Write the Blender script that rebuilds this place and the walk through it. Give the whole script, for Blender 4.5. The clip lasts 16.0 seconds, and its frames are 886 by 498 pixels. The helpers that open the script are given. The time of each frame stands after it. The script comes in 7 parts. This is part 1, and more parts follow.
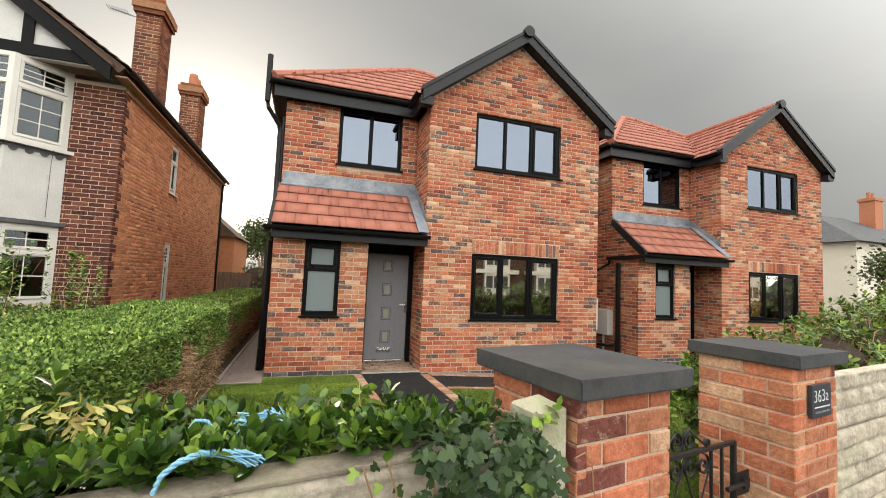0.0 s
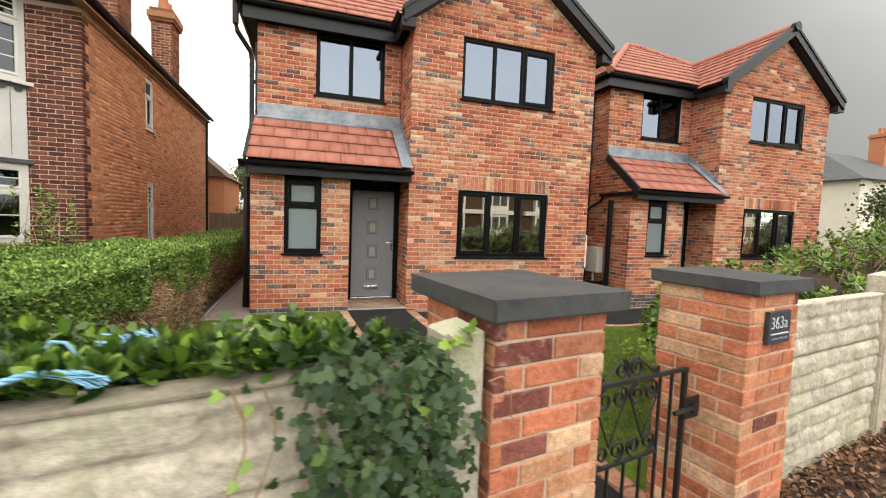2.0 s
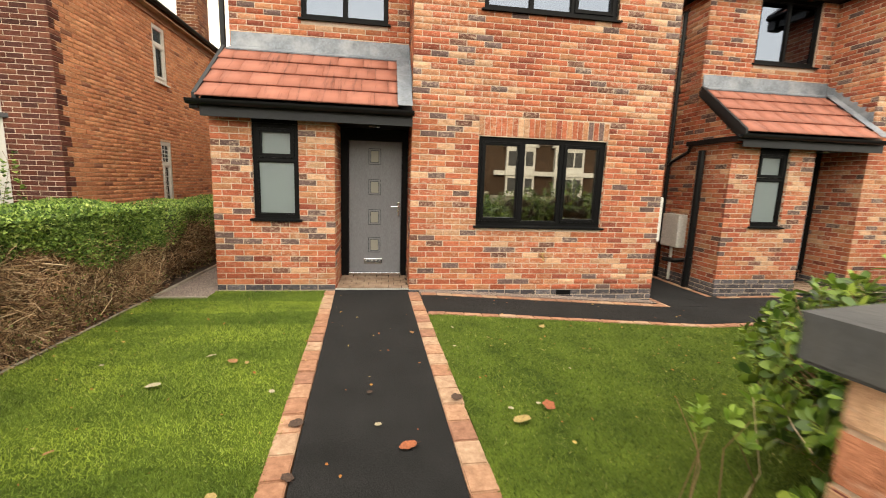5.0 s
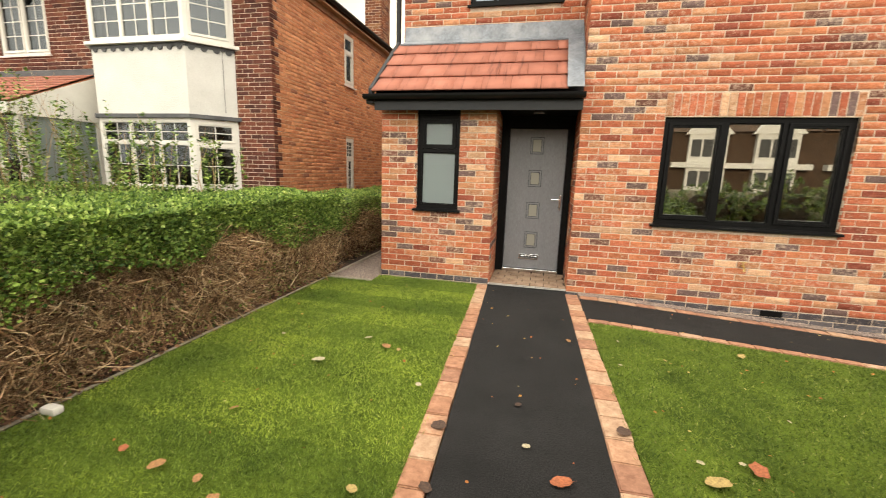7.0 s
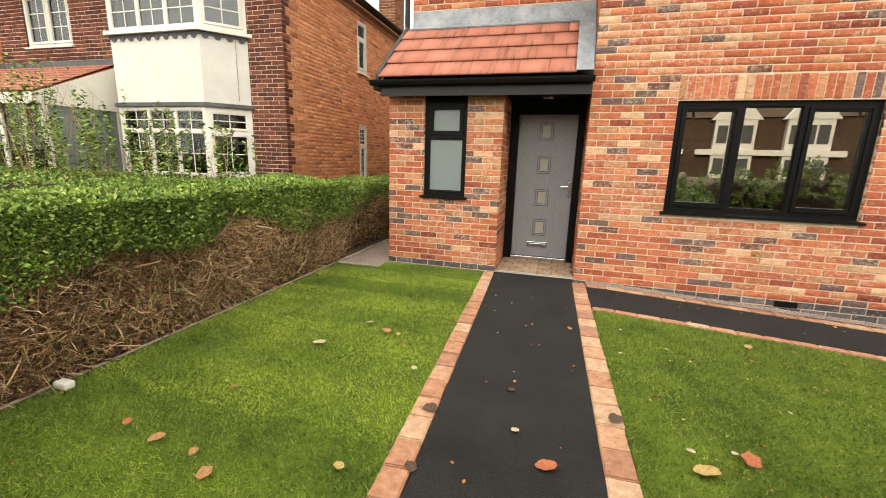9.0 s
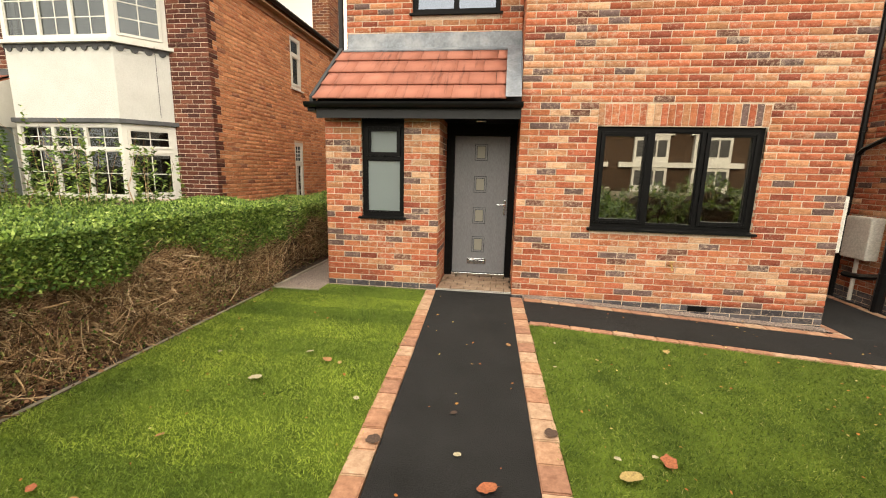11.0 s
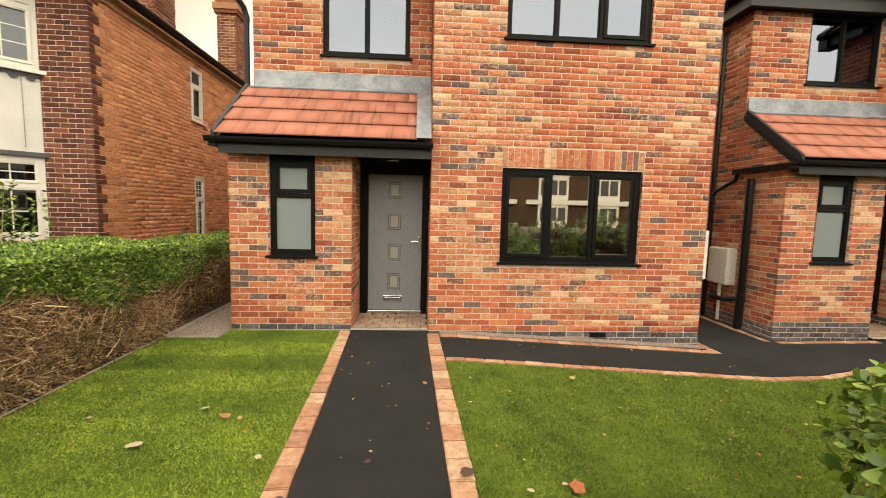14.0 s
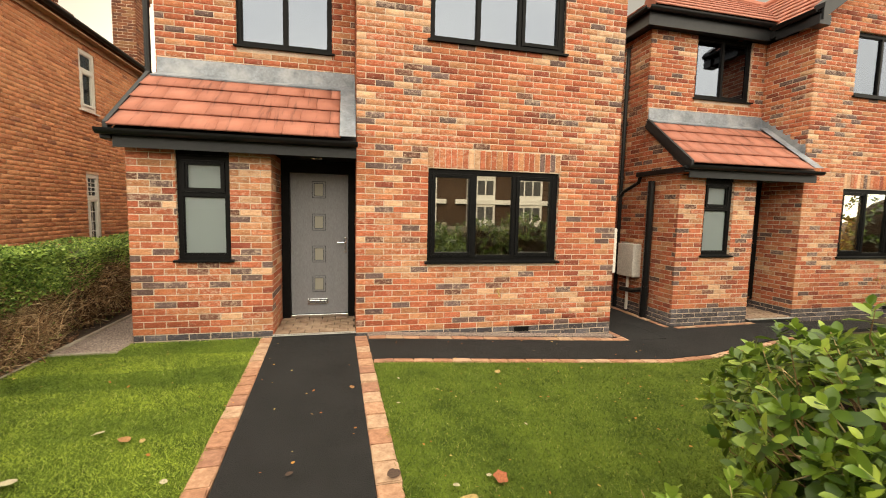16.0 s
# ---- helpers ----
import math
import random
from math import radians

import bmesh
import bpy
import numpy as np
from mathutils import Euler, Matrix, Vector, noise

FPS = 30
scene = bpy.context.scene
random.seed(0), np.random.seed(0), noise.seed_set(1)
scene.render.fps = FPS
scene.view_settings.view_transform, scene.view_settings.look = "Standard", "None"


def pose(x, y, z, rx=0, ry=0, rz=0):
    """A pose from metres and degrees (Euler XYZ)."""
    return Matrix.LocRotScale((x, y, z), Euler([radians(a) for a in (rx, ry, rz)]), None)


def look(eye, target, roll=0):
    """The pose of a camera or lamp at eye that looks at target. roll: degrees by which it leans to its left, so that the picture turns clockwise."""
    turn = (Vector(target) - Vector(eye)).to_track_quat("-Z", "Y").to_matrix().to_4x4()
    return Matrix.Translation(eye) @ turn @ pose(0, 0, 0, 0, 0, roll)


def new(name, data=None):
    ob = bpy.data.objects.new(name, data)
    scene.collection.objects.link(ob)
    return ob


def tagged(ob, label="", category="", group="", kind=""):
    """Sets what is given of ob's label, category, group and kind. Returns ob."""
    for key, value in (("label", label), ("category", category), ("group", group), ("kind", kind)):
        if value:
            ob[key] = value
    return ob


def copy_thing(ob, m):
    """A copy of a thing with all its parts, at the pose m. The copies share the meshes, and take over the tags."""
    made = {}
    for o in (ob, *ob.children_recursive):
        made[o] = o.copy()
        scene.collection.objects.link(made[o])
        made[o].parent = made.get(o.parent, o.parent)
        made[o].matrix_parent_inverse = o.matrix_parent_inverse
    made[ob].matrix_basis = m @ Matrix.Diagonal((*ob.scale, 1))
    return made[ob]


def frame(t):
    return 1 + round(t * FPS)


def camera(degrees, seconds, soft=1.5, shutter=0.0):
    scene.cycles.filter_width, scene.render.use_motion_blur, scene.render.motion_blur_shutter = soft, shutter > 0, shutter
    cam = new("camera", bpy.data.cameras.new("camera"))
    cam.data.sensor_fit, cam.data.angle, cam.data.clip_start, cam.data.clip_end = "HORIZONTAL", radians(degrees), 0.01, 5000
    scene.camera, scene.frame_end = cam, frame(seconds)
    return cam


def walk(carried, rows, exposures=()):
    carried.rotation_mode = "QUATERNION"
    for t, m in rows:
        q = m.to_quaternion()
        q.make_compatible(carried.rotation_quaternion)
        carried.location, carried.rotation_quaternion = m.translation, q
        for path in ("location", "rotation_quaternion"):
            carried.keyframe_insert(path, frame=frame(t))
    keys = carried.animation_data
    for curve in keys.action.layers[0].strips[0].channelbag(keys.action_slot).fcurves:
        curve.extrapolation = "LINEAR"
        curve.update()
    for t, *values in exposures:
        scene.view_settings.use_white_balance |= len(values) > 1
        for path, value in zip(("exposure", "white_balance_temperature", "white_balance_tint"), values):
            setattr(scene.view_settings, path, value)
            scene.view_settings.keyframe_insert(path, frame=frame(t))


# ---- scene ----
EXPOSURES = [(0.0, -0.18, 6800, 8), (2.5, -0.03, 6900, 8), (5.5, 0.16, 7700, 8), (9.0, 0.2, 7600, 8), (12.0, 0.12, 8150, 8), (16.0, 0.13, 8400, 8)]
cam = camera(93.98, 16.0, 0.95, 0.5)
PATH = [
    (0, (2.048, 1.912, 1.584), (2.670, 3.808, 1.729), 2.40),
    (0.5, (2.048, 1.914, 1.575), (2.670, 3.812, 1.672), 2.37),
    (1, (2.063, 1.916, 1.563), (2.686, 3.817, 1.597), 2.27),
    (1.5, (2.119, 1.926, 1.543), (2.746, 3.825, 1.496), 2.19),
    (2, (2.343, 1.959, 1.515), (2.972, 3.853, 1.379), 2.10),
    (2.5, (2.582, 2.025, 1.503), (3.213, 3.910, 1.288), 2.08),
    (3, (2.856, 2.268, 1.500), (3.481, 4.146, 1.214), 2.07),
    (3.2, (2.937, 2.391, 1.520), (3.561, 4.266, 1.216), 2.00),
    (4, (3.440, 2.740, 1.505), (3.940, 4.651, 1.195), 2.00),
    (4.65, (3.610, 3.120, 1.460), (3.955, 5.065, 1.145), 1.90),
    (5.3, (3.638, 3.460, 1.431), (3.843, 5.425, 1.118), 1.86),
    (5.5, (3.670, 3.552, 1.429), (3.793, 5.524, 1.116), 1.76),
    (6, (3.652, 3.639, 1.444), (3.556, 5.608, 1.112), 1.86),
    (6.5, (3.609, 3.637, 1.421), (3.334, 5.588, 1.075), 1.88),
    (7, (3.577, 3.616, 1.398), (3.135, 5.532, 1.031), 1.87),
    (7.5, (3.574, 3.635, 1.391), (3.032, 5.520, 0.998), 1.85),
    (8, (3.625, 3.644, 1.404), (3.035, 5.509, 0.990), 1.82),
    (8.5, (3.663, 3.657, 1.397), (3.084, 5.523, 0.972), 1.77),
    (9, (3.717, 3.642, 1.382), (3.196, 5.526, 0.959), 1.75),
    (11.3, (3.766, 3.611, 1.513), (3.534, 5.568, 1.174), 1.47),
    (11.5, (3.772, 3.591, 1.521), (3.556, 5.554, 1.204), 1.57),
    (12, (3.754, 3.581, 1.517), (3.590, 5.558, 1.263), 1.51),
    (12.5, (3.754, 3.580, 1.506), (3.637, 5.566, 1.294), 1.43),
    (13, (3.782, 3.590, 1.512), (3.731, 5.580, 1.323), 1.43),
    (13.5, (3.792, 3.603, 1.505), (3.819, 5.594, 1.324), 1.41),
    (14, (3.810, 3.623, 1.508), (3.933, 5.611, 1.327), 1.41),
    (14.5, (3.819, 3.629, 1.507), (4.027, 5.610, 1.326), 1.38),
    (15, (3.840, 3.620, 1.519), (4.138, 5.589, 1.335), 1.34),
    (15.5, (3.855, 3.624, 1.520), (4.229, 5.581, 1.338), 1.29),
    (16, (3.859, 3.616, 1.515), (4.309, 5.557, 1.339), 1.22),
]
walk(cam, [(t, look(eye, target, roll)) for t, eye, target, roll in PATH], EXPOSURES)
R = random.Random(7)
NP = np.random.RandomState(11)

# world: a bright overcast sky, brightest low behind the houses where the veiled sun stands
SUN_AZ, SUN_EL = radians(-12), radians(12)
SKY_NORTH, SKY_SOUTH = 3.4, 32.5
world = bpy.data.worlds.new("world")
scene.world = world
world.use_nodes = True
wn, wl = world.node_tree.nodes, world.node_tree.links
background = wn["Background"]
sky = wn.new("ShaderNodeTexSky")
sky.sky_type, sky.sun_disc = "NISHITA", False
sky.sun_elevation, sky.sun_rotation = SUN_EL, SUN_AZ
sky.air_density, sky.dust_density, sky.ozone_density = 1.0, 5.0, 1.0
grey = wn.new("ShaderNodeHueSaturation")
grey.inputs["Saturation"].default_value = 0.35
grey.inputs["Value"].default_value = 0.2
wl.new(sky.outputs[0], grey.inputs["Color"])
coord = wn.new("ShaderNodeTexCoord")
cloud = wn.new("ShaderNodeTexNoise")
cloud.inputs["Scale"].default_value, cloud.inputs["Detail"].default_value = 2.2, 5
stretch = wn.new("ShaderNodeMapping")
stretch.inputs["Scale"].default_value = (1, 1, 2.6)
wl.new(coord.outputs["Generated"], stretch.inputs["Vector"])
wl.new(stretch.outputs[0], cloud.inputs["Vector"])
tone = wn.new("ShaderNodeValToRGB")
tone.color_ramp.elements[0].position, tone.color_ramp.elements[0].color = 0.3, (0.88, 0.89, 0.91, 1)
tone.color_ramp.elements[1].position, tone.color_ramp.elements[1].color = 0.72, (1.02, 1.02, 1.01, 1)
wl.new(cloud.outputs["Fac"], tone.inputs["Fac"])
# thick cloud to the north, thin bright cloud high and to the south
aim = wn.new("ShaderNodeVectorMath")
aim.operation = "DOT_PRODUCT"
aim.inputs[1].default_value = (0.05, -0.78, 0.62)
wl.new(coord.outputs["Generated"], aim.inputs[0])
thin = wn.new("ShaderNodeMapRange")
thin.interpolation_type = "SMOOTHSTEP"
for key, value in (("From Min", -0.27), ("From Max", 0.92), ("To Min", SKY_NORTH), ("To Max", SKY_SOUTH)):
    thin.inputs[key].default_value = value
wl.new(aim.outputs["Value"], thin.inputs["Value"])
shade = wn.new("ShaderNodeVectorMath")
shade.operation = "SCALE"
wl.new(tone.outputs[0], shade.inputs[0])
wl.new(thin.outputs[0], shade.inputs["Scale"])
veil = wn.new("ShaderNodeMix")
veil.data_type, veil.blend_type = "RGBA", "ADD"
veil.inputs["Factor"].default_value = 1.0
wl.new(grey.outputs[0], veil.inputs[6])
wl.new(shade.outputs[0], veil.inputs[7])
wl.new(veil.outputs[2], background.inputs["Color"])
background.inputs["Strength"].default_value = 0.12

sun = new("sun", bpy.data.lights.new("sun", "SUN"))
sun.data.energy, sun.data.angle, sun.data.color = 2.2, radians(11), (1.0, 0.9, 0.76)
sun.matrix_world = look((0, 0, 30), (0 + math.sin(-SUN_AZ) * 20, -math.cos(SUN_AZ) * 20, 30 - math.tan(SUN_EL) * 20))


# ---------------------------------------------------------------- materials
def material(name):
    m = bpy.data.materials.new(name)
    m.use_nodes = True
    return m, m.node_tree.nodes, m.node_tree.links, m.node_tree.nodes["Principled BSDF"]


def ramp(nodes, stops, constant=False):
    r = nodes.new("ShaderNodeValToRGB")
    e = r.color_ramp.elements
    r.color_ramp.interpolation = "CONSTANT" if constant else "LINEAR"
    while len(e) < len(stops):
        e.new(0.5)
    for k, (p, c) in enumerate(stops):
        e[k].position, e[k].color = p, (*c, 1)
    return r


def noise_tex(nodes, links, scale, detail=4, rough=0.6, stretch=None, space="Object"):
    tc = nodes.new("ShaderNodeTexCoord")
    n = nodes.new("ShaderNodeTexNoise")
    n.inputs["Scale"].default_value, n.inputs["Detail"].default_value, n.inputs["Roughness"].default_value = scale, detail, rough
    if space == "World":
        g = nodes.new("ShaderNodeNewGeometry")
        out = g.outputs["Position"]
    else:
        out = tc.outputs[space]
    if stretch:
        mp = nodes.new("ShaderNodeMapping")
        mp.inputs["Scale"].default_value = stretch
        links.new(out, mp.inputs["Vector"])
        out = mp.outputs[0]
    links.new(out, n.inputs["Vector"])
    return n


def mixed(nodes, links, a, b, fac, how="MIX"):
    m = nodes.new("ShaderNodeMix")
    m.data_type, m.blend_type = "RGBA", how
    for sock, v in ((m.inputs[6], a), (m.inputs[7], b), (m.inputs["Factor"], fac)):
        if isinstance(v, (int, float)):
            sock.default_value = v
        elif isinstance(v, tuple):
            sock.default_value = (*v, 1)
        else:
            links.new(v, sock)
    return m.outputs[2]


def bumped(nodes, links, bsdf, height, strength, distance=0.01):
    b = nodes.new("ShaderNodeBump")
    b.inputs["Strength"].default_value, b.inputs["Distance"].default_value = strength, distance
    links.new(height, b.inputs["Height"])
    links.new(b.outputs[0], bsdf.inputs["Normal"])


def surface(name, dark, light, scale, rough=0.8, bump=0.3, dist=0.004, fine=None, metal=0.0, space="World", stretch=None, stain=None, spec=0.5, contrast=(0.72, 1.12)):
    """A plain two-scale surface: a broad tone and a fine grain."""
    m, n, l, b = material(name)
    broad = noise_tex(n, l, scale, 5, 0.65, stretch, space)
    grain = noise_tex(n, l, fine or scale * 14, 3, 0.6, stretch, space)
    r = ramp(n, [(0.3, dark), (0.7, light)])
    l.new(broad.outputs["Fac"], r.inputs["Fac"])
    g = ramp(n, [(0.28, (contrast[0],) * 3), (0.72, (contrast[1],) * 3)])
    l.new(grain.outputs["Fac"], g.inputs["Fac"])
    col = mixed(n, l, r.outputs[0], g.outputs[0], 1.0, "MULTIPLY")
    if stain:
        big = noise_tex(n, l, scale * 0.35, 4, 0.7, None, space)
        s = ramp(n, [(0.5, (0, 0, 0)), (0.72, (1, 1, 1))])
        l.new(big.outputs["Fac"], s.inputs["Fac"])
        col = mixed(n, l, col, stain, s.outputs[0])
    l.new(col, b.inputs["Base Color"])
    b.inputs["Roughness"].default_value, b.inputs["Metallic"].default_value = rough, metal
    b.inputs["Specular IOR Level"].default_value = spec
    if bump:
        bumped(n, l, b, grain.outputs["Fac"], bump, dist)
    return m


def brick_material(name, stops, island=False, bump=0.9, scale=1.0, dust=True, drag=True, dusty=(0.54, 0.72, 0.6)):
    """Fired brick: each brick takes its own tone; creased, sanded faces."""
    m, n, l, b = material(name)
    if island:
        g = n.new("ShaderNodeNewGeometry")
        rnd = g.outputs["Random Per Island"]
    else:
        g = n.new("ShaderNodeObjectInfo")
        rnd = g.outputs["Random"]
    pick = ramp(n, stops, True)
    l.new(rnd, pick.inputs["Fac"])
    # a second, smooth shift of tone per brick
    mul = n.new("ShaderNodeMath")
    mul.operation = "MULTIPLY"
    mul.inputs[1].default_value = 37.7
    l.new(rnd, mul.inputs[0])
    fr = n.new("ShaderNodeMath")
    fr.operation = "FRACT"
    l.new(mul.outputs[0], fr.inputs[0])
    shade = ramp(n, [(0.0, (0.74, 0.71, 0.69)), (1.0, (1.1, 1.09, 1.08))])
    l.new(fr.outputs[0], shade.inputs["Fac"])
    blot = noise_tex(n, l, 14 * scale, 4, 0.7, (1, 1, 2.2 if drag else 1.1), "World")
    bl = ramp(n, [(0.28, (0.6, 0.52, 0.48)), (0.5, (1, 1, 1)), (0.74, (1.3, 1.34, 1.38))])
    l.new(blot.outputs["Fac"], bl.inputs["Fac"])
    grain = noise_tex(n, l, 90 * scale, 4, 0.7, (0.7, 0.7, 1.6) if drag else None, "World")
    gr = ramp(n, [(0.3, (0.62, 0.58, 0.55)), (0.7, (1.2, 1.22, 1.24))])
    l.new(grain.outputs["Fac"], gr.inputs["Fac"])
    col = mixed(n, l, pick.outputs[0], shade.outputs[0], 1.0, "MULTIPLY")
    col = mixed(n, l, col, bl.outputs[0], 0.8, "MULTIPLY")
    col = mixed(n, l, col, gr.outputs[0], 0.8, "MULTIPLY")
    # thin smears of mortar and sand left on the faces
    smear = noise_tex(n, l, 26 * scale, 6, 0.75, (1, 1, 1.5), "World")
    sm = ramp(n, [(dusty[0], (0, 0, 0)), (dusty[1], (dusty[2],) * 3)])
    l.new(smear.outputs["Fac"], sm.inputs["Fac"])
    col = mixed(n, l, col, (0.60, 0.45, 0.34) if dust else (0.3, 0.2, 0.14), sm.outputs[0])
    l.new(col, b.inputs["Base Color"])
    b.inputs["Roughness"].default_value, b.inputs["Specular IOR Level"].default_value = 0.9, 0.15
    crease = noise_tex(n, l, 38 * scale, 5, 0.75, (0.5, 0.5, 1.8) if drag else None, "World")
    bumped(n, l, b, crease.outputs["Fac"], bump, 0.012)
    return m


RED, RED2, DEEP, BUFF, PALE, BLUE, ORANGE = (0.45, 0.135, 0.072), (0.40, 0.112, 0.06), (0.27, 0.075, 0.048), (0.50, 0.235, 0.125), (0.60, 0.36, 0.22), (0.15, 0.098, 0.09), (0.48, 0.168, 0.083)
BURNT = (0.17, 0.075, 0.055)
HOUSE_STOPS = [(0.0, RED), (0.34, RED2), (0.52, ORANGE), (0.74, DEEP), (0.84, BUFF), (0.93, BLUE)]
DRIFT_STOPS = [(0.0, BUFF), (0.22, ORANGE), (0.46, PALE), (0.61, BLUE), (0.71, BURNT), (0.78, RED)]
brick_mat = brick_material("multi_brick", HOUSE_STOPS)
brick_mat_far = brick_material("multi_brick_joined", HOUSE_STOPS, True)
drift_mat = brick_material("pale_and_burnt_brick", DRIFT_STOPS, dusty=(0.48, 0.66, 0.62))
drift_mat_far = brick_material("pale_and_burnt_brick_joined", DRIFT_STOPS, True, dusty=(0.48, 0.66, 0.62))
blue_mat = brick_material("blue_brick", [(0.0, (0.10, 0.095, 0.105)), (0.5, (0.14, 0.13, 0.14)), (0.8, (0.075, 0.07, 0.08))])
PILLAR_STOPS = [(0.0, (0.6, 0.225, 0.12)), (0.26, (0.54, 0.185, 0.1)), (0.42, (0.63, 0.32, 0.175)), (0.58, (0.72, 0.45, 0.28)), (0.72, (0.57, 0.24, 0.135)), (0.93, (0.25, 0.09, 0.07))]
pillar_mat = brick_material("pillar_brick", PILLAR_STOPS, False, 1.0, 0.62, drag=False, dusty=(0.56, 0.72, 0.55))
pillar_far_mat = brick_material("pillar_brick_joined", PILLAR_STOPS, True, 1.0, 0.62, drag=False, dusty=(0.56, 0.72, 0.55))
OLD_FRONT = [(0.0, (0.125, 0.043, 0.031)), (0.35, (0.165, 0.056, 0.037)), (0.6, (0.09, 0.035, 0.029)), (0.85, (0.2, 0.076, 0.048))]
OLD_SIDE = [(0.0, (0.64, 0.29, 0.15)), (0.35, (0.68, 0.325, 0.17)), (0.65, (0.6, 0.26, 0.135)), (0.86, (0.54, 0.23, 0.125)), (0.96, (0.36, 0.16, 0.1))]
old_front_mat, old_front_far = brick_material("plum_brick", OLD_FRONT, dust=False), brick_material("plum_brick_joined", OLD_FRONT, True, dust=False)
old_side_mat, old_side_far = brick_material("old_orange_brick", OLD_SIDE, dust=False), brick_material("old_orange_brick_joined", OLD_SIDE, True, dust=False)
mortar_mat = surface("cream_mortar", (0.48, 0.375, 0.28), (0.62, 0.50, 0.39), 6, 0.95, 0.5, 0.004)
pillar_mortar_mat = surface("warm_buff_mortar", (0.52, 0.36, 0.25), (0.64, 0.48, 0.36), 9, 0.95, 0.6, 0.004)
STACK = [(0.0, (0.2, 0.075, 0.042)), (0.35, (0.26, 0.105, 0.055)), (0.6, (0.13, 0.055, 0.037)), (0.85, (0.29, 0.15, 0.08))]
stack_mat, stack_far = brick_material("stack_brick", STACK, dust=False), brick_material("stack_brick_joined", STACK, True, dust=False)
soffit_mat = surface("tan_eaves_paint", (0.3, 0.19, 0.11), (0.42, 0.28, 0.17), 5, 0.8, 0.2, 0.003, stain=(0.2, 0.11, 0.06))
old_mortar_mat = surface("old_mortar", (0.6, 0.47, 0.36), (0.72, 0.58, 0.46), 5, 0.95, 0.5, 0.004)
side_mortar_mat = surface("flush_brown_mortar", (0.58, 0.39, 0.26), (0.7, 0.5, 0.35), 5, 0.95, 0.5, 0.004)
black_mat = surface("black_upvc", (0.005, 0.005, 0.005), (0.008, 0.008, 0.0082), 20, 0.42, 0.05, 0.001, spec=0.08)
gutter_mat = surface("black_gutter_plastic", (0.006, 0.006, 0.0065), (0.01, 0.01, 0.0105), 12, 0.3, 0.05, 0.001, spec=0.2)
fascia_mat = surface("anthracite_fascia", (0.014, 0.015, 0.017), (0.021, 0.022, 0.024), 9, 0.4, 0.1, 0.001, spec=0.25)
door_mat = surface("grey_door_skin", (0.2, 0.207, 0.225), (0.225, 0.232, 0.25), 8, 0.42, 0.25, 0.0015, 60, stretch=(3, 3, 0.35))
brass_mat = surface("weathered_brass", (0.42, 0.28, 0.1), (0.6, 0.42, 0.18), 40, 0.4, 0.1, 0.001, metal=0.8)
chrome_mat = surface("chrome", (0.75, 0.75, 0.76), (0.85, 0.85, 0.86), 20, 0.14, 0.0, metal=1.0)
lead_mat = surface("lead_flashing", (0.12, 0.135, 0.155), (0.25, 0.275, 0.31), 5, 0.5, 0.4, 0.005, 30, stain=(0.32, 0.33, 0.345))
grate_mat = surface("galvanised_grating", (0.42, 0.41, 0.38), (0.58, 0.57, 0.53), 20, 0.5, 0.1, 0.001, metal=0.3)
tarmac_mat = surface("new_tarmac", (0.008, 0.0078, 0.0078), (0.015, 0.0146, 0.0146), 2.2, 0.92, 1.0, 0.01, 135, spec=0.24, contrast=(0.1, 3.0))
cap_mat = surface("slate_grey_cap_stone", (0.042, 0.044, 0.046), (0.07, 0.072, 0.075), 5, 0.6, 0.4, 0.003, 60, stain=(0.09, 0.085, 0.075), spec=0.3)
concrete_mat = surface("weathered_concrete", (0.35, 0.3, 0.225), (0.62, 0.555, 0.44), 7, 0.95, 0.8, 0.008, 45, stain=(0.36, 0.36, 0.22))
coping_mat = surface("mossy_concrete_coping", (0.15, 0.125, 0.09), (0.28, 0.24, 0.18), 9, 0.95, 0.9, 0.006, 70, stain=(0.22, 0.2, 0.12))
white_mat = surface("cream_white_paint", (0.6, 0.58, 0.525), (0.68, 0.66, 0.6), 3, 0.5, 0.1, 0.002, contrast=(0.95, 1.02))
render_mat = surface("white_roughcast", (0.55, 0.54, 0.505), (0.63, 0.62, 0.585), 2.0, 0.95, 0.8, 0.012, 45, contrast=(0.93, 1.03))
iron_mat = surface("black_painted_iron", (0.01, 0.01, 0.01), (0.02, 0.02, 0.02), 30, 0.45, 0.4, 0.002)
gravel_mat = surface("pinkish_grey_gravel", (0.17, 0.125, 0.105), (0.46, 0.36, 0.31), 45, 0.95, 1.0, 0.03, 75, contrast=(0.35, 1.5))
soil_mat = surface("brown_soil", (0.035, 0.022, 0.014), (0.085, 0.054, 0.034), 9, 1.0, 1.0, 0.02, 60)
box_mat = surface("beige_meter_box", (0.62, 0.6, 0.54), (0.68, 0.66, 0.6), 3, 0.5, 0.1, 0.002)
sett_mat = surface("porch_sett", (0.24, 0.15, 0.1), (0.42, 0.3, 0.21), 7, 0.9, 0.6, 0.005)
kerb_mat = surface("concrete_edging_strip", (0.24, 0.2, 0.155), (0.4, 0.35, 0.28), 6, 0.95, 0.6, 0.004)
wood_mat = surface("weathered_fence_board", (0.12, 0.085, 0.06), (0.22, 0.16, 0.11), 4, 0.9, 0.5, 0.004, stretch=(6, 6, 0.6))
inside_mat = surface("white_room_wall", (0.6, 0.59, 0.56), (0.66, 0.65, 0.62), 2, 0.9, 0.05, 0.001)
room_floor_mat = surface("dark_room_floor", (0.08, 0.07, 0.06), (0.12, 0.1, 0.09), 3, 0.6, 0.1, 0.001)
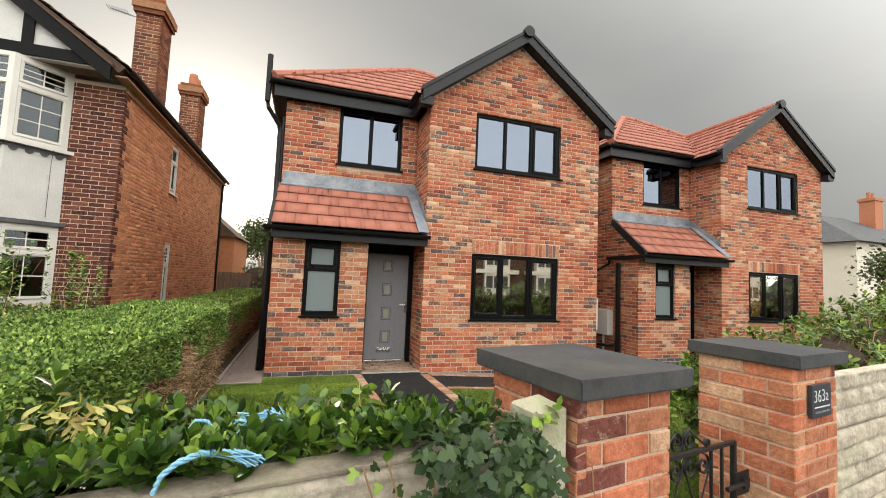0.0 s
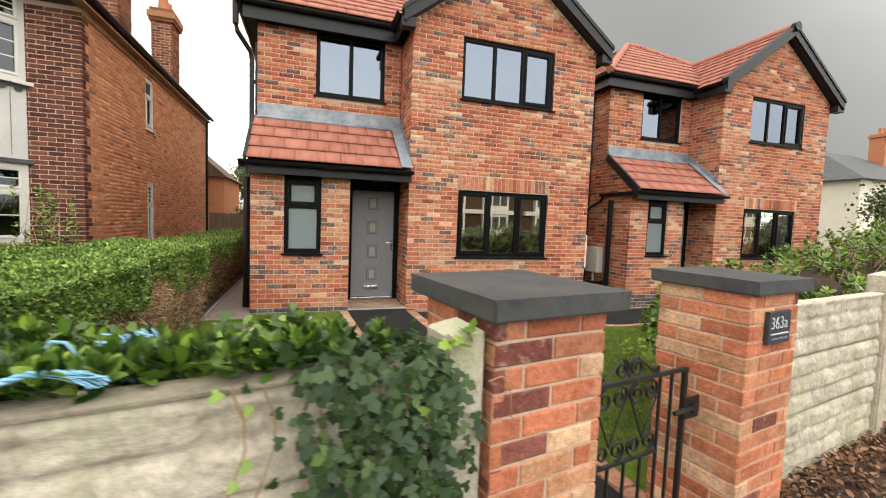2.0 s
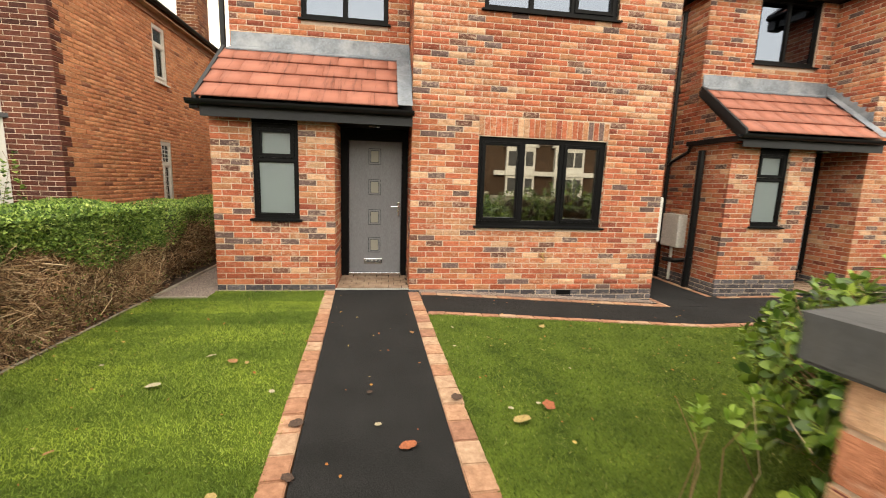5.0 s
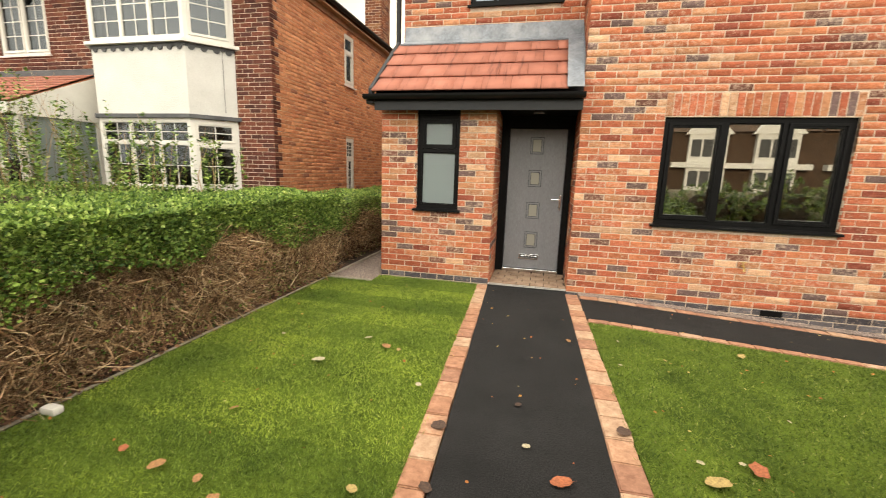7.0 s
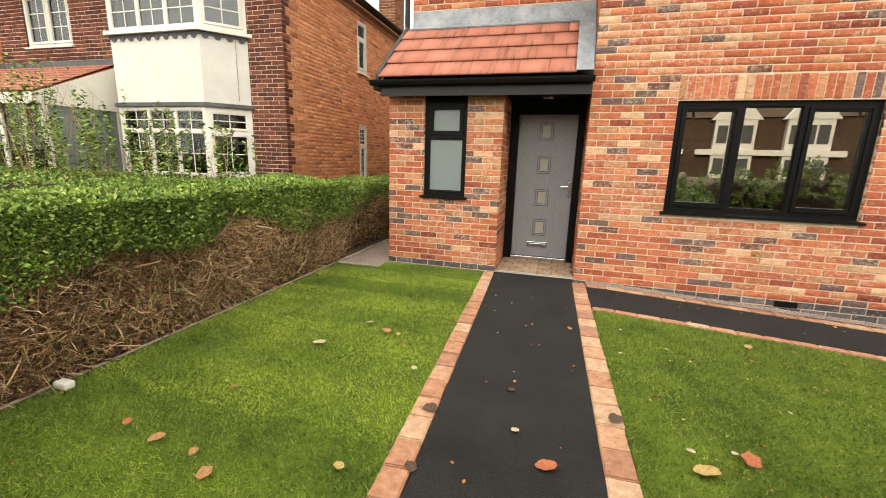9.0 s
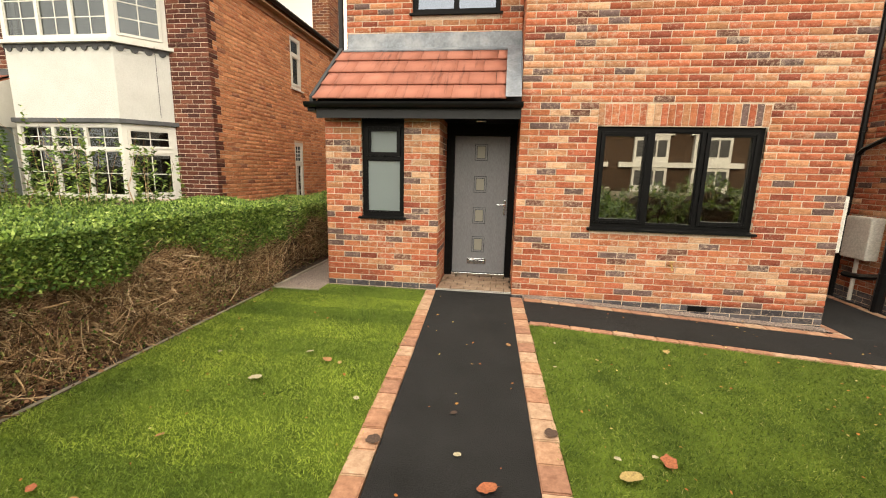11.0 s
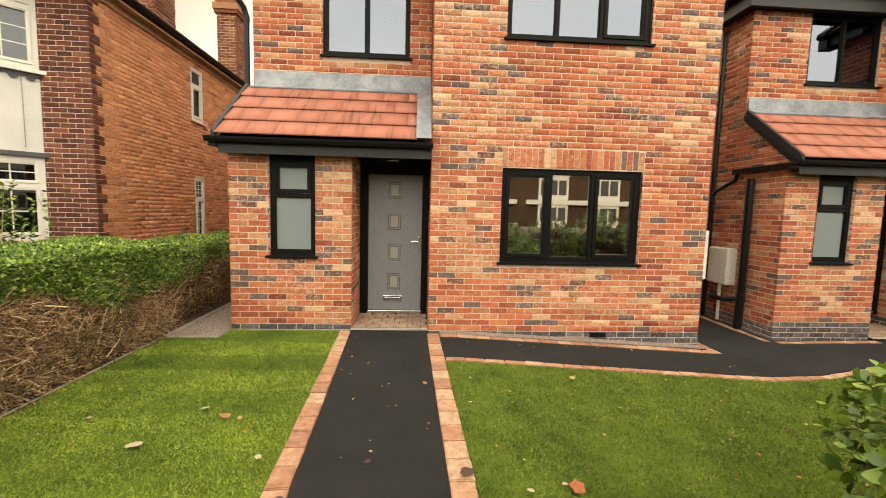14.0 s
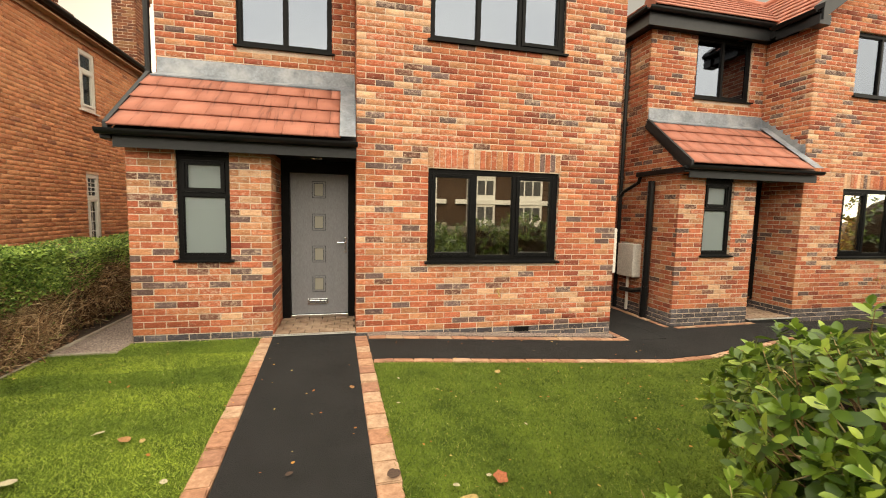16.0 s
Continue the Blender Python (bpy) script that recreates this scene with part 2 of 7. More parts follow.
slate_mat = surface("grey_slate_roof", (0.05, 0.052, 0.055), (0.1, 0.1, 0.105), 3, 0.7, 0.4, 0.004)
old_tile_mat = surface("brown_mossy_roof_tile", (0.05, 0.032, 0.022), (0.13, 0.075, 0.045), 4, 0.9, 0.8, 0.01, 30)
road_mat = surface("street_asphalt", (0.04, 0.04, 0.042), (0.065, 0.065, 0.066), 2, 0.9, 0.8, 0.006, 150)
cream_mat = surface("cream_house_render", (0.62, 0.58, 0.47), (0.7, 0.66, 0.55), 1.2, 0.9, 0.3, 0.004)
ochre_mat = surface("ochre_curtain", (0.74, 0.38, 0.08), (0.82, 0.46, 0.12), 6, 0.9, 0.2, 0.004)
net_mat = surface("pale_net_curtain", (0.2, 0.215, 0.24), (0.4, 0.42, 0.45), 3, 0.95, 0.3, 0.004, 40, stretch=(8, 8, 0.4))
rope_mat = surface("blue_polypropylene_rope", (0.16, 0.4, 0.58), (0.3, 0.58, 0.75), 30, 0.6, 0.6, 0.003, 260)
plaque_mat = surface("dark_slate_plaque", (0.025, 0.03, 0.04), (0.045, 0.05, 0.06), 12, 0.45, 0.1, 0.001)
letter_mat = surface("white_lettering", (0.75, 0.75, 0.75), (0.8, 0.8, 0.8), 20, 0.5, 0.0)
pot_mat = surface("terracotta_pot", (0.38, 0.14, 0.07), (0.46, 0.18, 0.09), 6, 0.85, 0.3, 0.003)


def tile_material(name, island):
    """Through-coloured concrete tile with dark drag marks down the slope."""
    m, n, l, b = material(name)
    g = n.new("ShaderNodeNewGeometry" if island else "ShaderNodeObjectInfo")
    base = ramp(n, [(0.0, (0.315, 0.108, 0.07)), (0.5, (0.34, 0.12, 0.078)), (1.0, (0.375, 0.137, 0.09))])
    l.new(g.outputs["Random Per Island" if island else "Random"], base.inputs["Fac"])
    streak = noise_tex(n, l, 9, 4, 0.7, (1.6, 0.13, 0.13), "World")
    s = ramp(n, [(0.3, (0.42, 0.4, 0.4)), (0.43, (1, 1, 1)), (0.8, (1.1, 1.12, 1.12))])
    l.new(streak.outputs["Fac"], s.inputs["Fac"])
    col = mixed(n, l, base.outputs[0], s.outputs[0], 0.85, "MULTIPLY")
    fine = noise_tex(n, l, 120, 3, 0.6, None, "World")
    l.new(col, b.inputs["Base Color"])
    b.inputs["Roughness"].default_value = 0.75
    bumped(n, l, b, fine.outputs["Fac"], 0.3, 0.003)
    return m


tile_mat, tile_far_mat = tile_material("red_concrete_tile", False), tile_material("red_concrete_tile_joined", True)


def paver_material():
    m, n, l, b = material("tumbled_paver")
    g = n.new("ShaderNodeObjectInfo")
    base = ramp(n, [(0.0, (0.30, 0.145, 0.085)), (0.3, (0.35, 0.19, 0.115)), (0.55, (0.26, 0.125, 0.078)), (0.8, (0.36, 0.225, 0.145))], True)
    l.new(g.outputs["Random"], base.inputs["Fac"])
    broad = noise_tex(n, l, 16, 5, 0.7, None, "World")
    s = ramp(n, [(0.33, (0.75, 0.71, 0.68)), (0.52, (1.12, 1.14, 1.14)), (0.68, (1.5, 1.62, 1.7))])
    l.new(broad.outputs["Fac"], s.inputs["Fac"])
    col = mixed(n, l, base.outputs[0], s.outputs[0], 0.9, "MULTIPLY")
    l.new(col, b.inputs["Base Color"])
    b.inputs["Roughness"].default_value = 0.92
    fine = noise_tex(n, l, 70, 4, 0.7, None, "World")
    bumped(n, l, b, fine.outputs["Fac"], 0.6, 0.005)
    return m


paver_mat = paver_material()


def leaf_material(name, stops, rough=0.45, trans=0.25, spec=0.4, patch=2.5, patch_tones=((0.75, 0.78, 0.75), (1.2, 1.15, 1.1))):
    m, n, l, b = material(name)
    g = n.new("ShaderNodeNewGeometry")
    pick = ramp(n, stops)
    l.new(g.outputs["Random Per Island"], pick.inputs["Fac"])
    big = noise_tex(n, l, patch, 3, 0.6, None, "World")
    s = ramp(n, [(0.33, patch_tones[0]), (0.67, patch_tones[1])])
    l.new(big.outputs["Fac"], s.inputs["Fac"])
    col = mixed(n, l, pick.outputs[0], s.outputs[0], 1.0, "MULTIPLY")
    l.new(col, b.inputs["Base Color"])
    b.inputs["Roughness"].default_value, b.inputs["Specular IOR Level"].default_value = rough, spec
    out = n["Material Output"]
    tr = n.new("ShaderNodeBsdfTranslucent")
    l.new(col, tr.inputs["Color"])
    mx = n.new("ShaderNodeMixShader")
    mx.inputs[0].default_value = trans
    l.new(b.outputs[0], mx.inputs[1])
    l.new(tr.outputs[0], mx.inputs[2])
    l.new(mx.outputs[0], out.inputs["Surface"])
    return m


twig_mat = leaf_material("brown_twig", [(0.0, (0.05, 0.026, 0.014)), (0.4, (0.25, 0.145, 0.078)), (0.75, (0.55, 0.36, 0.21)), (1.0, (0.8, 0.62, 0.42))], 0.9, 0.0, 0.2)
privet_mat = leaf_material("privet_leaf", [(0.0, (0.028, 0.062, 0.014)), (0.45, (0.125, 0.215, 0.045)), (0.85, (0.28, 0.395, 0.09)), (1.0, (0.42, 0.5, 0.17))], 0.55, 0.14, 0.2)
laurel_mat = leaf_material("glossy_shrub_leaf", [(0.0, (0.012, 0.032, 0.006)), (0.45, (0.045, 0.1, 0.014)), (0.8, (0.115, 0.205, 0.026)), (1.0, (0.25, 0.36, 0.05))], 0.3, 0.15, 0.45)
bright_laurel_mat = leaf_material("bright_shrub_leaf", [(0.0, (0.03, 0.07, 0.012)), (0.4, (0.09, 0.165, 0.022)), (0.8, (0.19, 0.29, 0.04)), (1.0, (0.34, 0.44, 0.075))], 0.36, 0.2, 0.45)
ivy_mat = leaf_material("ivy_leaf", [(0.0, (0.02, 0.045, 0.014)), (0.6, (0.028, 0.058, 0.016)), (0.97, (0.06, 0.1, 0.028)), (1.0, (0.2, 0.29, 0.055))], 0.45, 0.1, 0.35)
fresh_mat = leaf_material("fresh_yellow_green_leaf", [(0.0, (0.16, 0.29, 0.04)), (1.0, (0.3, 0.42, 0.075))], 0.4, 0.3)
dry_mat = leaf_material("dry_yellow_leaf", [(0.0, (0.42, 0.36, 0.1)), (0.6, (0.5, 0.47, 0.17)), (1.0, (0.26, 0.17, 0.06))], 0.7, 0.2)
fallen_mat = leaf_material("fallen_autumn_leaf", [(0.0, (0.36, 0.1, 0.035)), (0.5, (0.45, 0.2, 0.05)), (0.8, (0.55, 0.38, 0.12)), (1.0, (0.6, 0.5, 0.25))], 0.8, 0.1)
litter_mat = leaf_material("brown_leaf_litter", [(0.0, (0.06, 0.03, 0.018)), (0.55, (0.17, 0.082, 0.045)), (1.0, (0.34, 0.2, 0.12))], 0.85, 0.05)
tree_mat = leaf_material("tree_leaf", [(0.0, (0.03, 0.05, 0.014)), (1.0, (0.09, 0.12, 0.03))], 0.6, 0.15)


def grass_materials():
    m, n, l, b = material("lawn_turf")
    broad = noise_tex(n, l, 2.2, 6, 0.7, None, "World")
    fine = noise_tex(n, l, 90, 3, 0.7, None, "World")
    r = ramp(n, [(0.33, (0.045, 0.075, 0.012)), (0.67, (0.14, 0.2, 0.03))])
    l.new(broad.outputs["Fac"], r.inputs["Fac"])
    g = ramp(n, [(0.25, (0.5, 0.5, 0.45)), (0.75, (1.3, 1.3, 1.2))])
    l.new(fine.outputs["Fac"], g.inputs["Fac"])
    l.new(mixed(n, l, r.outputs[0], g.outputs[0], 1.0, "MULTIPLY"), b.inputs["Base Color"])
    b.inputs["Roughness"].default_value, b.inputs["Specular IOR Level"].default_value = 0.95, 0.1
    bumped(n, l, b, fine.outputs["Fac"], 1.0, 0.015)
    blade = leaf_material("grass_blade", [(0.0, (0.06, 0.1, 0.017)), (0.45, (0.205, 0.285, 0.05)), (0.97, (0.33, 0.42, 0.095)), (1.0, (0.46, 0.46, 0.2))], 0.6, 0.25, 0.2, 1.3, ((0.62, 0.68, 0.66), (1.38, 1.32, 1.15)))
    # turf rolls laid side by side, each of its own tone
    n, l = blade.node_tree.nodes, blade.node_tree.links
    g = n.new("ShaderNodeNewGeometry")
    sway = noise_tex(n, l, 1.3, 2, 0.5, None, "World")
    sep = n.new("ShaderNodeSeparateXYZ")
    l.new(g.outputs["Position"], sep.inputs[0])
    bend = n.new("ShaderNodeMath")
    bend.operation = "MULTIPLY_ADD"
    bend.inputs[1].default_value = 0.28
    l.new(sway.outputs["Fac"], bend.inputs[0])
    l.new(sep.outputs["Y"], bend.inputs[2])
    width = n.new("ShaderNodeMath")
    width.operation = "DIVIDE"
    width.inputs[1].default_value = 0.42
    l.new(bend.outputs[0], width.inputs[0])
    roll = n.new("ShaderNodeMath")
    roll.operation = "FLOOR"
    l.new(width.outputs[0], roll.inputs[0])
    chance = n.new("ShaderNodeTexWhiteNoise")
    chance.noise_dimensions = "1D"
    l.new(roll.outputs[0], chance.inputs["W"])
    rolls = ramp(n, [(0.0, (0.7, 0.76, 0.74)), (1.0, (1.24, 1.2, 1.12))])
    l.new(chance.outputs["Value"], rolls.inputs["Fac"])
    old_link = n["Principled BSDF"].inputs["Base Color"].links[0].from_socket
    toned = mixed(n, l, old_link, rolls.outputs[0], 1.0, "MULTIPLY")
    l.new(toned, n["Principled BSDF"].inputs["Base Color"])
    l.new(toned, [x for x in n if x.type == "BSDF_TRANSLUCENT"][0].inputs["Color"])
    return m, blade


turf_mat, blade_mat = grass_materials()
# dimmer copy of blade_mat: the right lawn's weaker light is put into its colours
shade_blade_mat = leaf_material("shaded_grass_blade", [(0.0, (0.035, 0.07, 0.012)), (0.45, (0.125, 0.18, 0.033)), (0.97, (0.24, 0.3, 0.064)), (1.0, (0.46, 0.44, 0.2))], 0.6, 0.2, 0.2, 3.2, ((0.72, 0.76, 0.74), (1.22, 1.18, 1.1)))


def glass_material(name, gloss, tint=(1, 1, 1), rough=0.0, coat=(1, 1, 1)):
    """Coated double glazing: part of the light is mirrored, the rest passes."""
    m, n, l, b = material(name)
    n.remove(b)
    gl = n.new("ShaderNodeBsdfGlossy")
    gl.inputs["Roughness"].default_value = rough
    gl.inputs["Color"].default_value = (*coat, 1)
    tr = n.new("ShaderNodeBsdfTransparent")
    tr.inputs["Color"].default_value = (*tint, 1)
    mx = n.new("ShaderNodeMixShader")
    mx.inputs[0].default_value = gloss
    l.new(tr.outputs[0], mx.inputs[1])
    l.new(gl.outputs[0], mx.inputs[2])
    l.new(mx.outputs[0], n["Material Output"].inputs["Surface"])
    return m


glass_mat = glass_material("window_glass", 0.5, (0.7, 0.73, 0.7), coat=(0.95, 0.95, 0.9))
upper_glass_mat = glass_material("coated_upper_glass", 0.85, (0.6, 0.66, 0.72), coat=(0.15, 0.172, 0.21))
old_glass_mat = glass_material("old_window_glass", 0.4, (0.66, 0.68, 0.66), coat=(0.14, 0.15, 0.16))
frost_mat, fn, fl, fb = material("obscured_glass")
fb.inputs["Base Color"].default_value = (0.21, 0.25, 0.25, 1)
fb.inputs["Roughness"].default_value, fb.inputs["Transmission Weight"].default_value = 0.32, 0.25
ft = noise_tex(fn, fl, 160, 2, 0.5, None, "World")
bumped(fn, fl, fb, ft.outputs["Fac"], 0.25, 0.002)
olive_mat, on, ol, ob_ = material("olive_obscured_pane")
ob_.inputs["Base Color"].default_value = (0.3, 0.29, 0.24, 1)
ob_.inputs["Roughness"].default_value = 0.3
ot = noise_tex(on, ol, 120, 2, 0.5, None, "World")
bumped(on, ol, ob_, ot.outputs["Fac"], 0.4, 0.002)


# ---------------------------------------------------------------- mesh helpers
def fast_mesh(name, verts, faces, mat, parent=None, label="", smooth=False):
    """One mesh object out of arrays of corners and of equal-sided faces."""
    v, f = np.asarray(verts, np.float32).reshape(-1, 3), np.asarray(faces, np.int32)
    me = bpy.data.meshes.new(name)
    k = f.shape[1]
    me.vertices.add(len(v))
    me.vertices.foreach_set("co", v.ravel())
    me.loops.add(f.size)
    me.loops.foreach_set("vertex_index", f.ravel())
    me.polygons.add(len(f))
    me.polygons.foreach_set("loop_start", np.arange(len(f), dtype=np.int32) * k)
    me.polygons.foreach_set("loop_total", np.full(len(f), k, np.int32))
    if smooth:
        me.polygons.foreach_set("use_smooth", np.ones(len(f), bool))
    me.materials.append(mat)
    me.update(calc_edges=True)
    ob = new(name, me)
    adopt(ob, parent)
    return tagged(ob, label)


BASES = {}


def adopt(ob, parent):
    if parent is not None:
        ob.parent = parent
        ob.matrix_parent_inverse = BASES.get(parent.name, Matrix()).inverted()


def thing(name, label, category, base=(0, 0, 0), group="", kind=""):
    """An empty at the thing's base; its parts are given in world places."""
    e = new(name)
    e.location = base
    e.empty_display_size = 0.2
    BASES[e.name] = Matrix.Translation(base)
    return tagged(e, label, category, group, kind)


def part(name, bm, mat, parent=None, label="", smooth=False):
    me = bpy.data.meshes.new(name)
    bmesh.ops.recalc_face_normals(bm, faces=bm.faces)
    bm.to_mesh(me)
    bm.free()
    if smooth:
        me.polygons.foreach_set("use_smooth", np.ones(len(me.polygons), bool))
    me.materials.append(mat)
    ob = new(name, me)
    adopt(ob, parent)
    return tagged(ob, label)


def box(bm, x0, x1, y0, y1, z0, z1, m=None):
    c = [Vector((x, y, z)) for z in (z0, z1) for y in (y0, y1) for x in (x0, x1)]
    if m is not None:
        c = [m @ p for p in c]
    v = [bm.verts.new(p) for p in c]
    for f in ((0, 2, 3, 1), (4, 5, 7, 6), (0, 1, 5, 4), (1, 3, 7, 5), (3, 2, 6, 7), (2, 0, 4, 6)):
        bm.faces.new([v[k] for k in f])
    return v


def boxes(*many, m=None, bevel=0.0):
    bm = bmesh.new()
    for b in many:
        box(bm, *b, m=m)
    if bevel:
        bmesh.ops.bevel(bm, geom=list(bm.edges), offset=bevel, segments=2, affect="EDGES", profile=0.6)
    return bm


def prism(bm, pts, a, b):
    """A solid between the polygon pts moved by a and the same moved by b."""
    lo, hi = [bm.verts.new(Vector(p) + Vector(a)) for p in pts], [bm.verts.new(Vector(p) + Vector(b)) for p in pts]
    bm.faces.new(lo)
    bm.faces.new(hi[::-1])
    n = len(pts)
    for k in range(n):
        bm.faces.new((lo[k], lo[(k + 1) % n], hi[(k + 1) % n], hi[k]))


def tube(bm, pts, r, n=8, r2=None):
    """A round bar along pts."""
    pts = [Vector(p) for p in pts]
    rings = []
    for k, p in enumerate(pts):
        d = (pts[min(k + 1, len(pts) - 1)] - pts[max(k - 1, 0)]).normalized()
        s = d.orthogonal().normalized() if abs(d.z) > 0.95 else d.cross(Vector((0, 0, 1))).normalized()
        u = s.cross(d)
        q = r if r2 is None else r + (r2 - r) * k / (len(pts) - 1)
        rings.append([bm.verts.new(p + q * (math.cos(6.28318 * j / n) * s + math.sin(6.28318 * j / n) * u)) for j in range(n)])
    for a, b in zip(rings, rings[1:]):
        for j in range(n):
            bm.faces.new((a[j], a[(j + 1) % n], b[(j + 1) % n], b[j]))
    bm.faces.new(rings[0][::-1])
    bm.faces.new(rings[-1])


# ---------------------------------------------------------------- brickwork
BL, BH, BP, CP = 0.215, 0.065, 0.225, 0.075  # brick length, height, bond pitch, course pitch


def brick_shape(length, height, depth=0.04, c=0.004):
    """A brick face with worn arrises; x along, y into the wall, z up, centred on its face."""
    a, h = length / 2, height / 2
    v = [(-a, c, -h), (a, c, -h), (a, c, h), (-a, c, h), (-a + c, 0, -h + c), (a - c, 0, -h + c), (a - c, 0, h - c), (-a + c, 0, h - c), (-a, depth, -h), (a, depth, -h), (a, depth, h), (-a, depth, h)]
    f = [(4, 5, 6, 7), (0, 1, 5, 4), (1, 2, 6, 5), (2, 3, 7, 6), (3, 0, 4, 7), (8, 9, 1, 0), (9, 10, 2, 1), (10, 11, 3, 2), (11, 8, 0, 3)]
    return v, f


def shared_mesh(name, vf, mat):
    me = bpy.data.meshes.new(name)
    me.from_pydata(vf[0], [], vf[1])
    me.materials.append(mat)
    return me


MESHES = {}


def lay(wall, face, bricks, mat, far_mat, singles, name="brick"):
    """Lays bricks (u, z, length, height) on a wall whose face stands at the pose `face`: the first `singles` of them as
    pieces of their own, the others as one joined piece."""
    sorts = [(mat, far_mat)] + ([(drift_mat, drift_mat_far)] if mat is brick_mat else [])
    for one, _ in sorts:
        if (name, one.name) not in MESHES:
            MESHES[name, one.name] = shared_mesh(name, brick_shape(BL, BH), one)
    joined = [([], []) for _ in sorts]
    v0, f0 = brick_shape(1, 1)
    for k, (u, z, length, height) in enumerate(bricks):
        proud = R.uniform(-0.002, 0.003)
        # packs of paler and burnt bricks gather in drifts over the wall
        drift = noise.noise((face @ Vector((u, 0, z * 1.6))) * 1.2) * 1.5 + 0.3
        which = 1 if len(sorts) > 1 and R.random() < drift else 0
        if k < singles:
            ob = new(name, MESHES[name, sorts[which][0].name])
            adopt(ob, wall)
            ob.matrix_basis = face @ Matrix.Translation((u, -proud, z)) @ Euler((R.uniform(-0.012, 0.012), R.uniform(-0.006, 0.006), 0)).to_matrix().to_4x4() @ Matrix.Diagonal((length / BL, 1, height / BH, 1))
        else:
            verts, faces = joined[which]
            at = len(verts)
            vv, _ = brick_shape(length, height)
            tilt = R.uniform(-0.006, 0.006)
            verts += [face @ Vector((u + x, y - proud, z + w + tilt * x)) for x, y, w in vv]
            faces += [tuple(i + at for i in f) for f in f0]
    for (verts, faces), (_, far) in zip(joined, sorts):
        if verts:
            tagged(fast_mesh("brickwork", verts, faces, far, wall), kind="stuff")


def bond(length, z0, courses, holes=(), limit=None, shift=0.0, skip=None):
    """Stretcher bond over a face, cut round the holes (u0, u1, z0, z1); limit(z) gives the span at a height."""
    out = []
    for c in range(courses):
        z = z0 + CP * (c + 0.5)
        lo, hi = limit(z) if limit else (0.0, length)
        spans = [(lo, hi)]
        for a, b, za, zb in holes:
            if za - 0.02 < z < zb + 0.02:
                spans = [s for p, q in spans for s in ((p, min(q, a)), (max(p, b), q)) if s[1] - s[0] > 0.014]
        start = shift + (BP / 2 if c % 2 else 0.0)
        for p, q in spans:
            k = math.floor((p - start) / BP)
            while start + k * BP < q:
                a, b = max(start + k * BP, p), min(start + k * BP + BL, q)
                if b - a > 0.012:
                    out.append(((a + b) / 2, z, b - a, BH))
                k += 1
    return out


def plate(us, zs, filled, y0, y1, m):
    """A solid plate over a grid of cells, all one piece, with the cells that are not filled cut through."""
    bm = bmesh.new()
    vs = {}

    def vert(i, j):
        if (i, j) not in vs:
            vs[i, j] = bm.verts.new((us[i], y0, zs[j]))
        return vs[i, j]

    for i in range(len(us) - 1):
        for j in range(len(zs) - 1):
            if filled((us[i] + us[i + 1]) / 2, (zs[j] + zs[j + 1]) / 2):
                bm.faces.new((vert(i, j), vert(i + 1, j), vert(i + 1, j + 1), vert(i, j + 1)))
    ex = bmesh.ops.extrude_face_region(bm, geom=list(bm.faces))
    for g in ex["geom"]:
        if isinstance(g, bmesh.types.BMVert):
            g.co.y = y1
    bm.transform(m)
    return bm


def solid(length, z0, z1, holes, thick, m, back=0.005):
    """The mortared body of a wall, with its openings cut through."""
    us = sorted({0.006, length - 0.006, *[h[0] for h in holes], *[h[1] for h in holes]})
    zs = sorted({z0, z1, *[min(z1, max(z0, h[k])) for h in holes for k in (2, 3)]})
    return plate(us, zs, lambda u, z: not any(h[0] < u < h[1] and h[2] < z < h[3] for h in holes), back, thick, m)


def face_pose(x, y, degrees):
    """Brick faces look along the local -y."""
    return pose(x, y, 0, 0, 0, degrees)


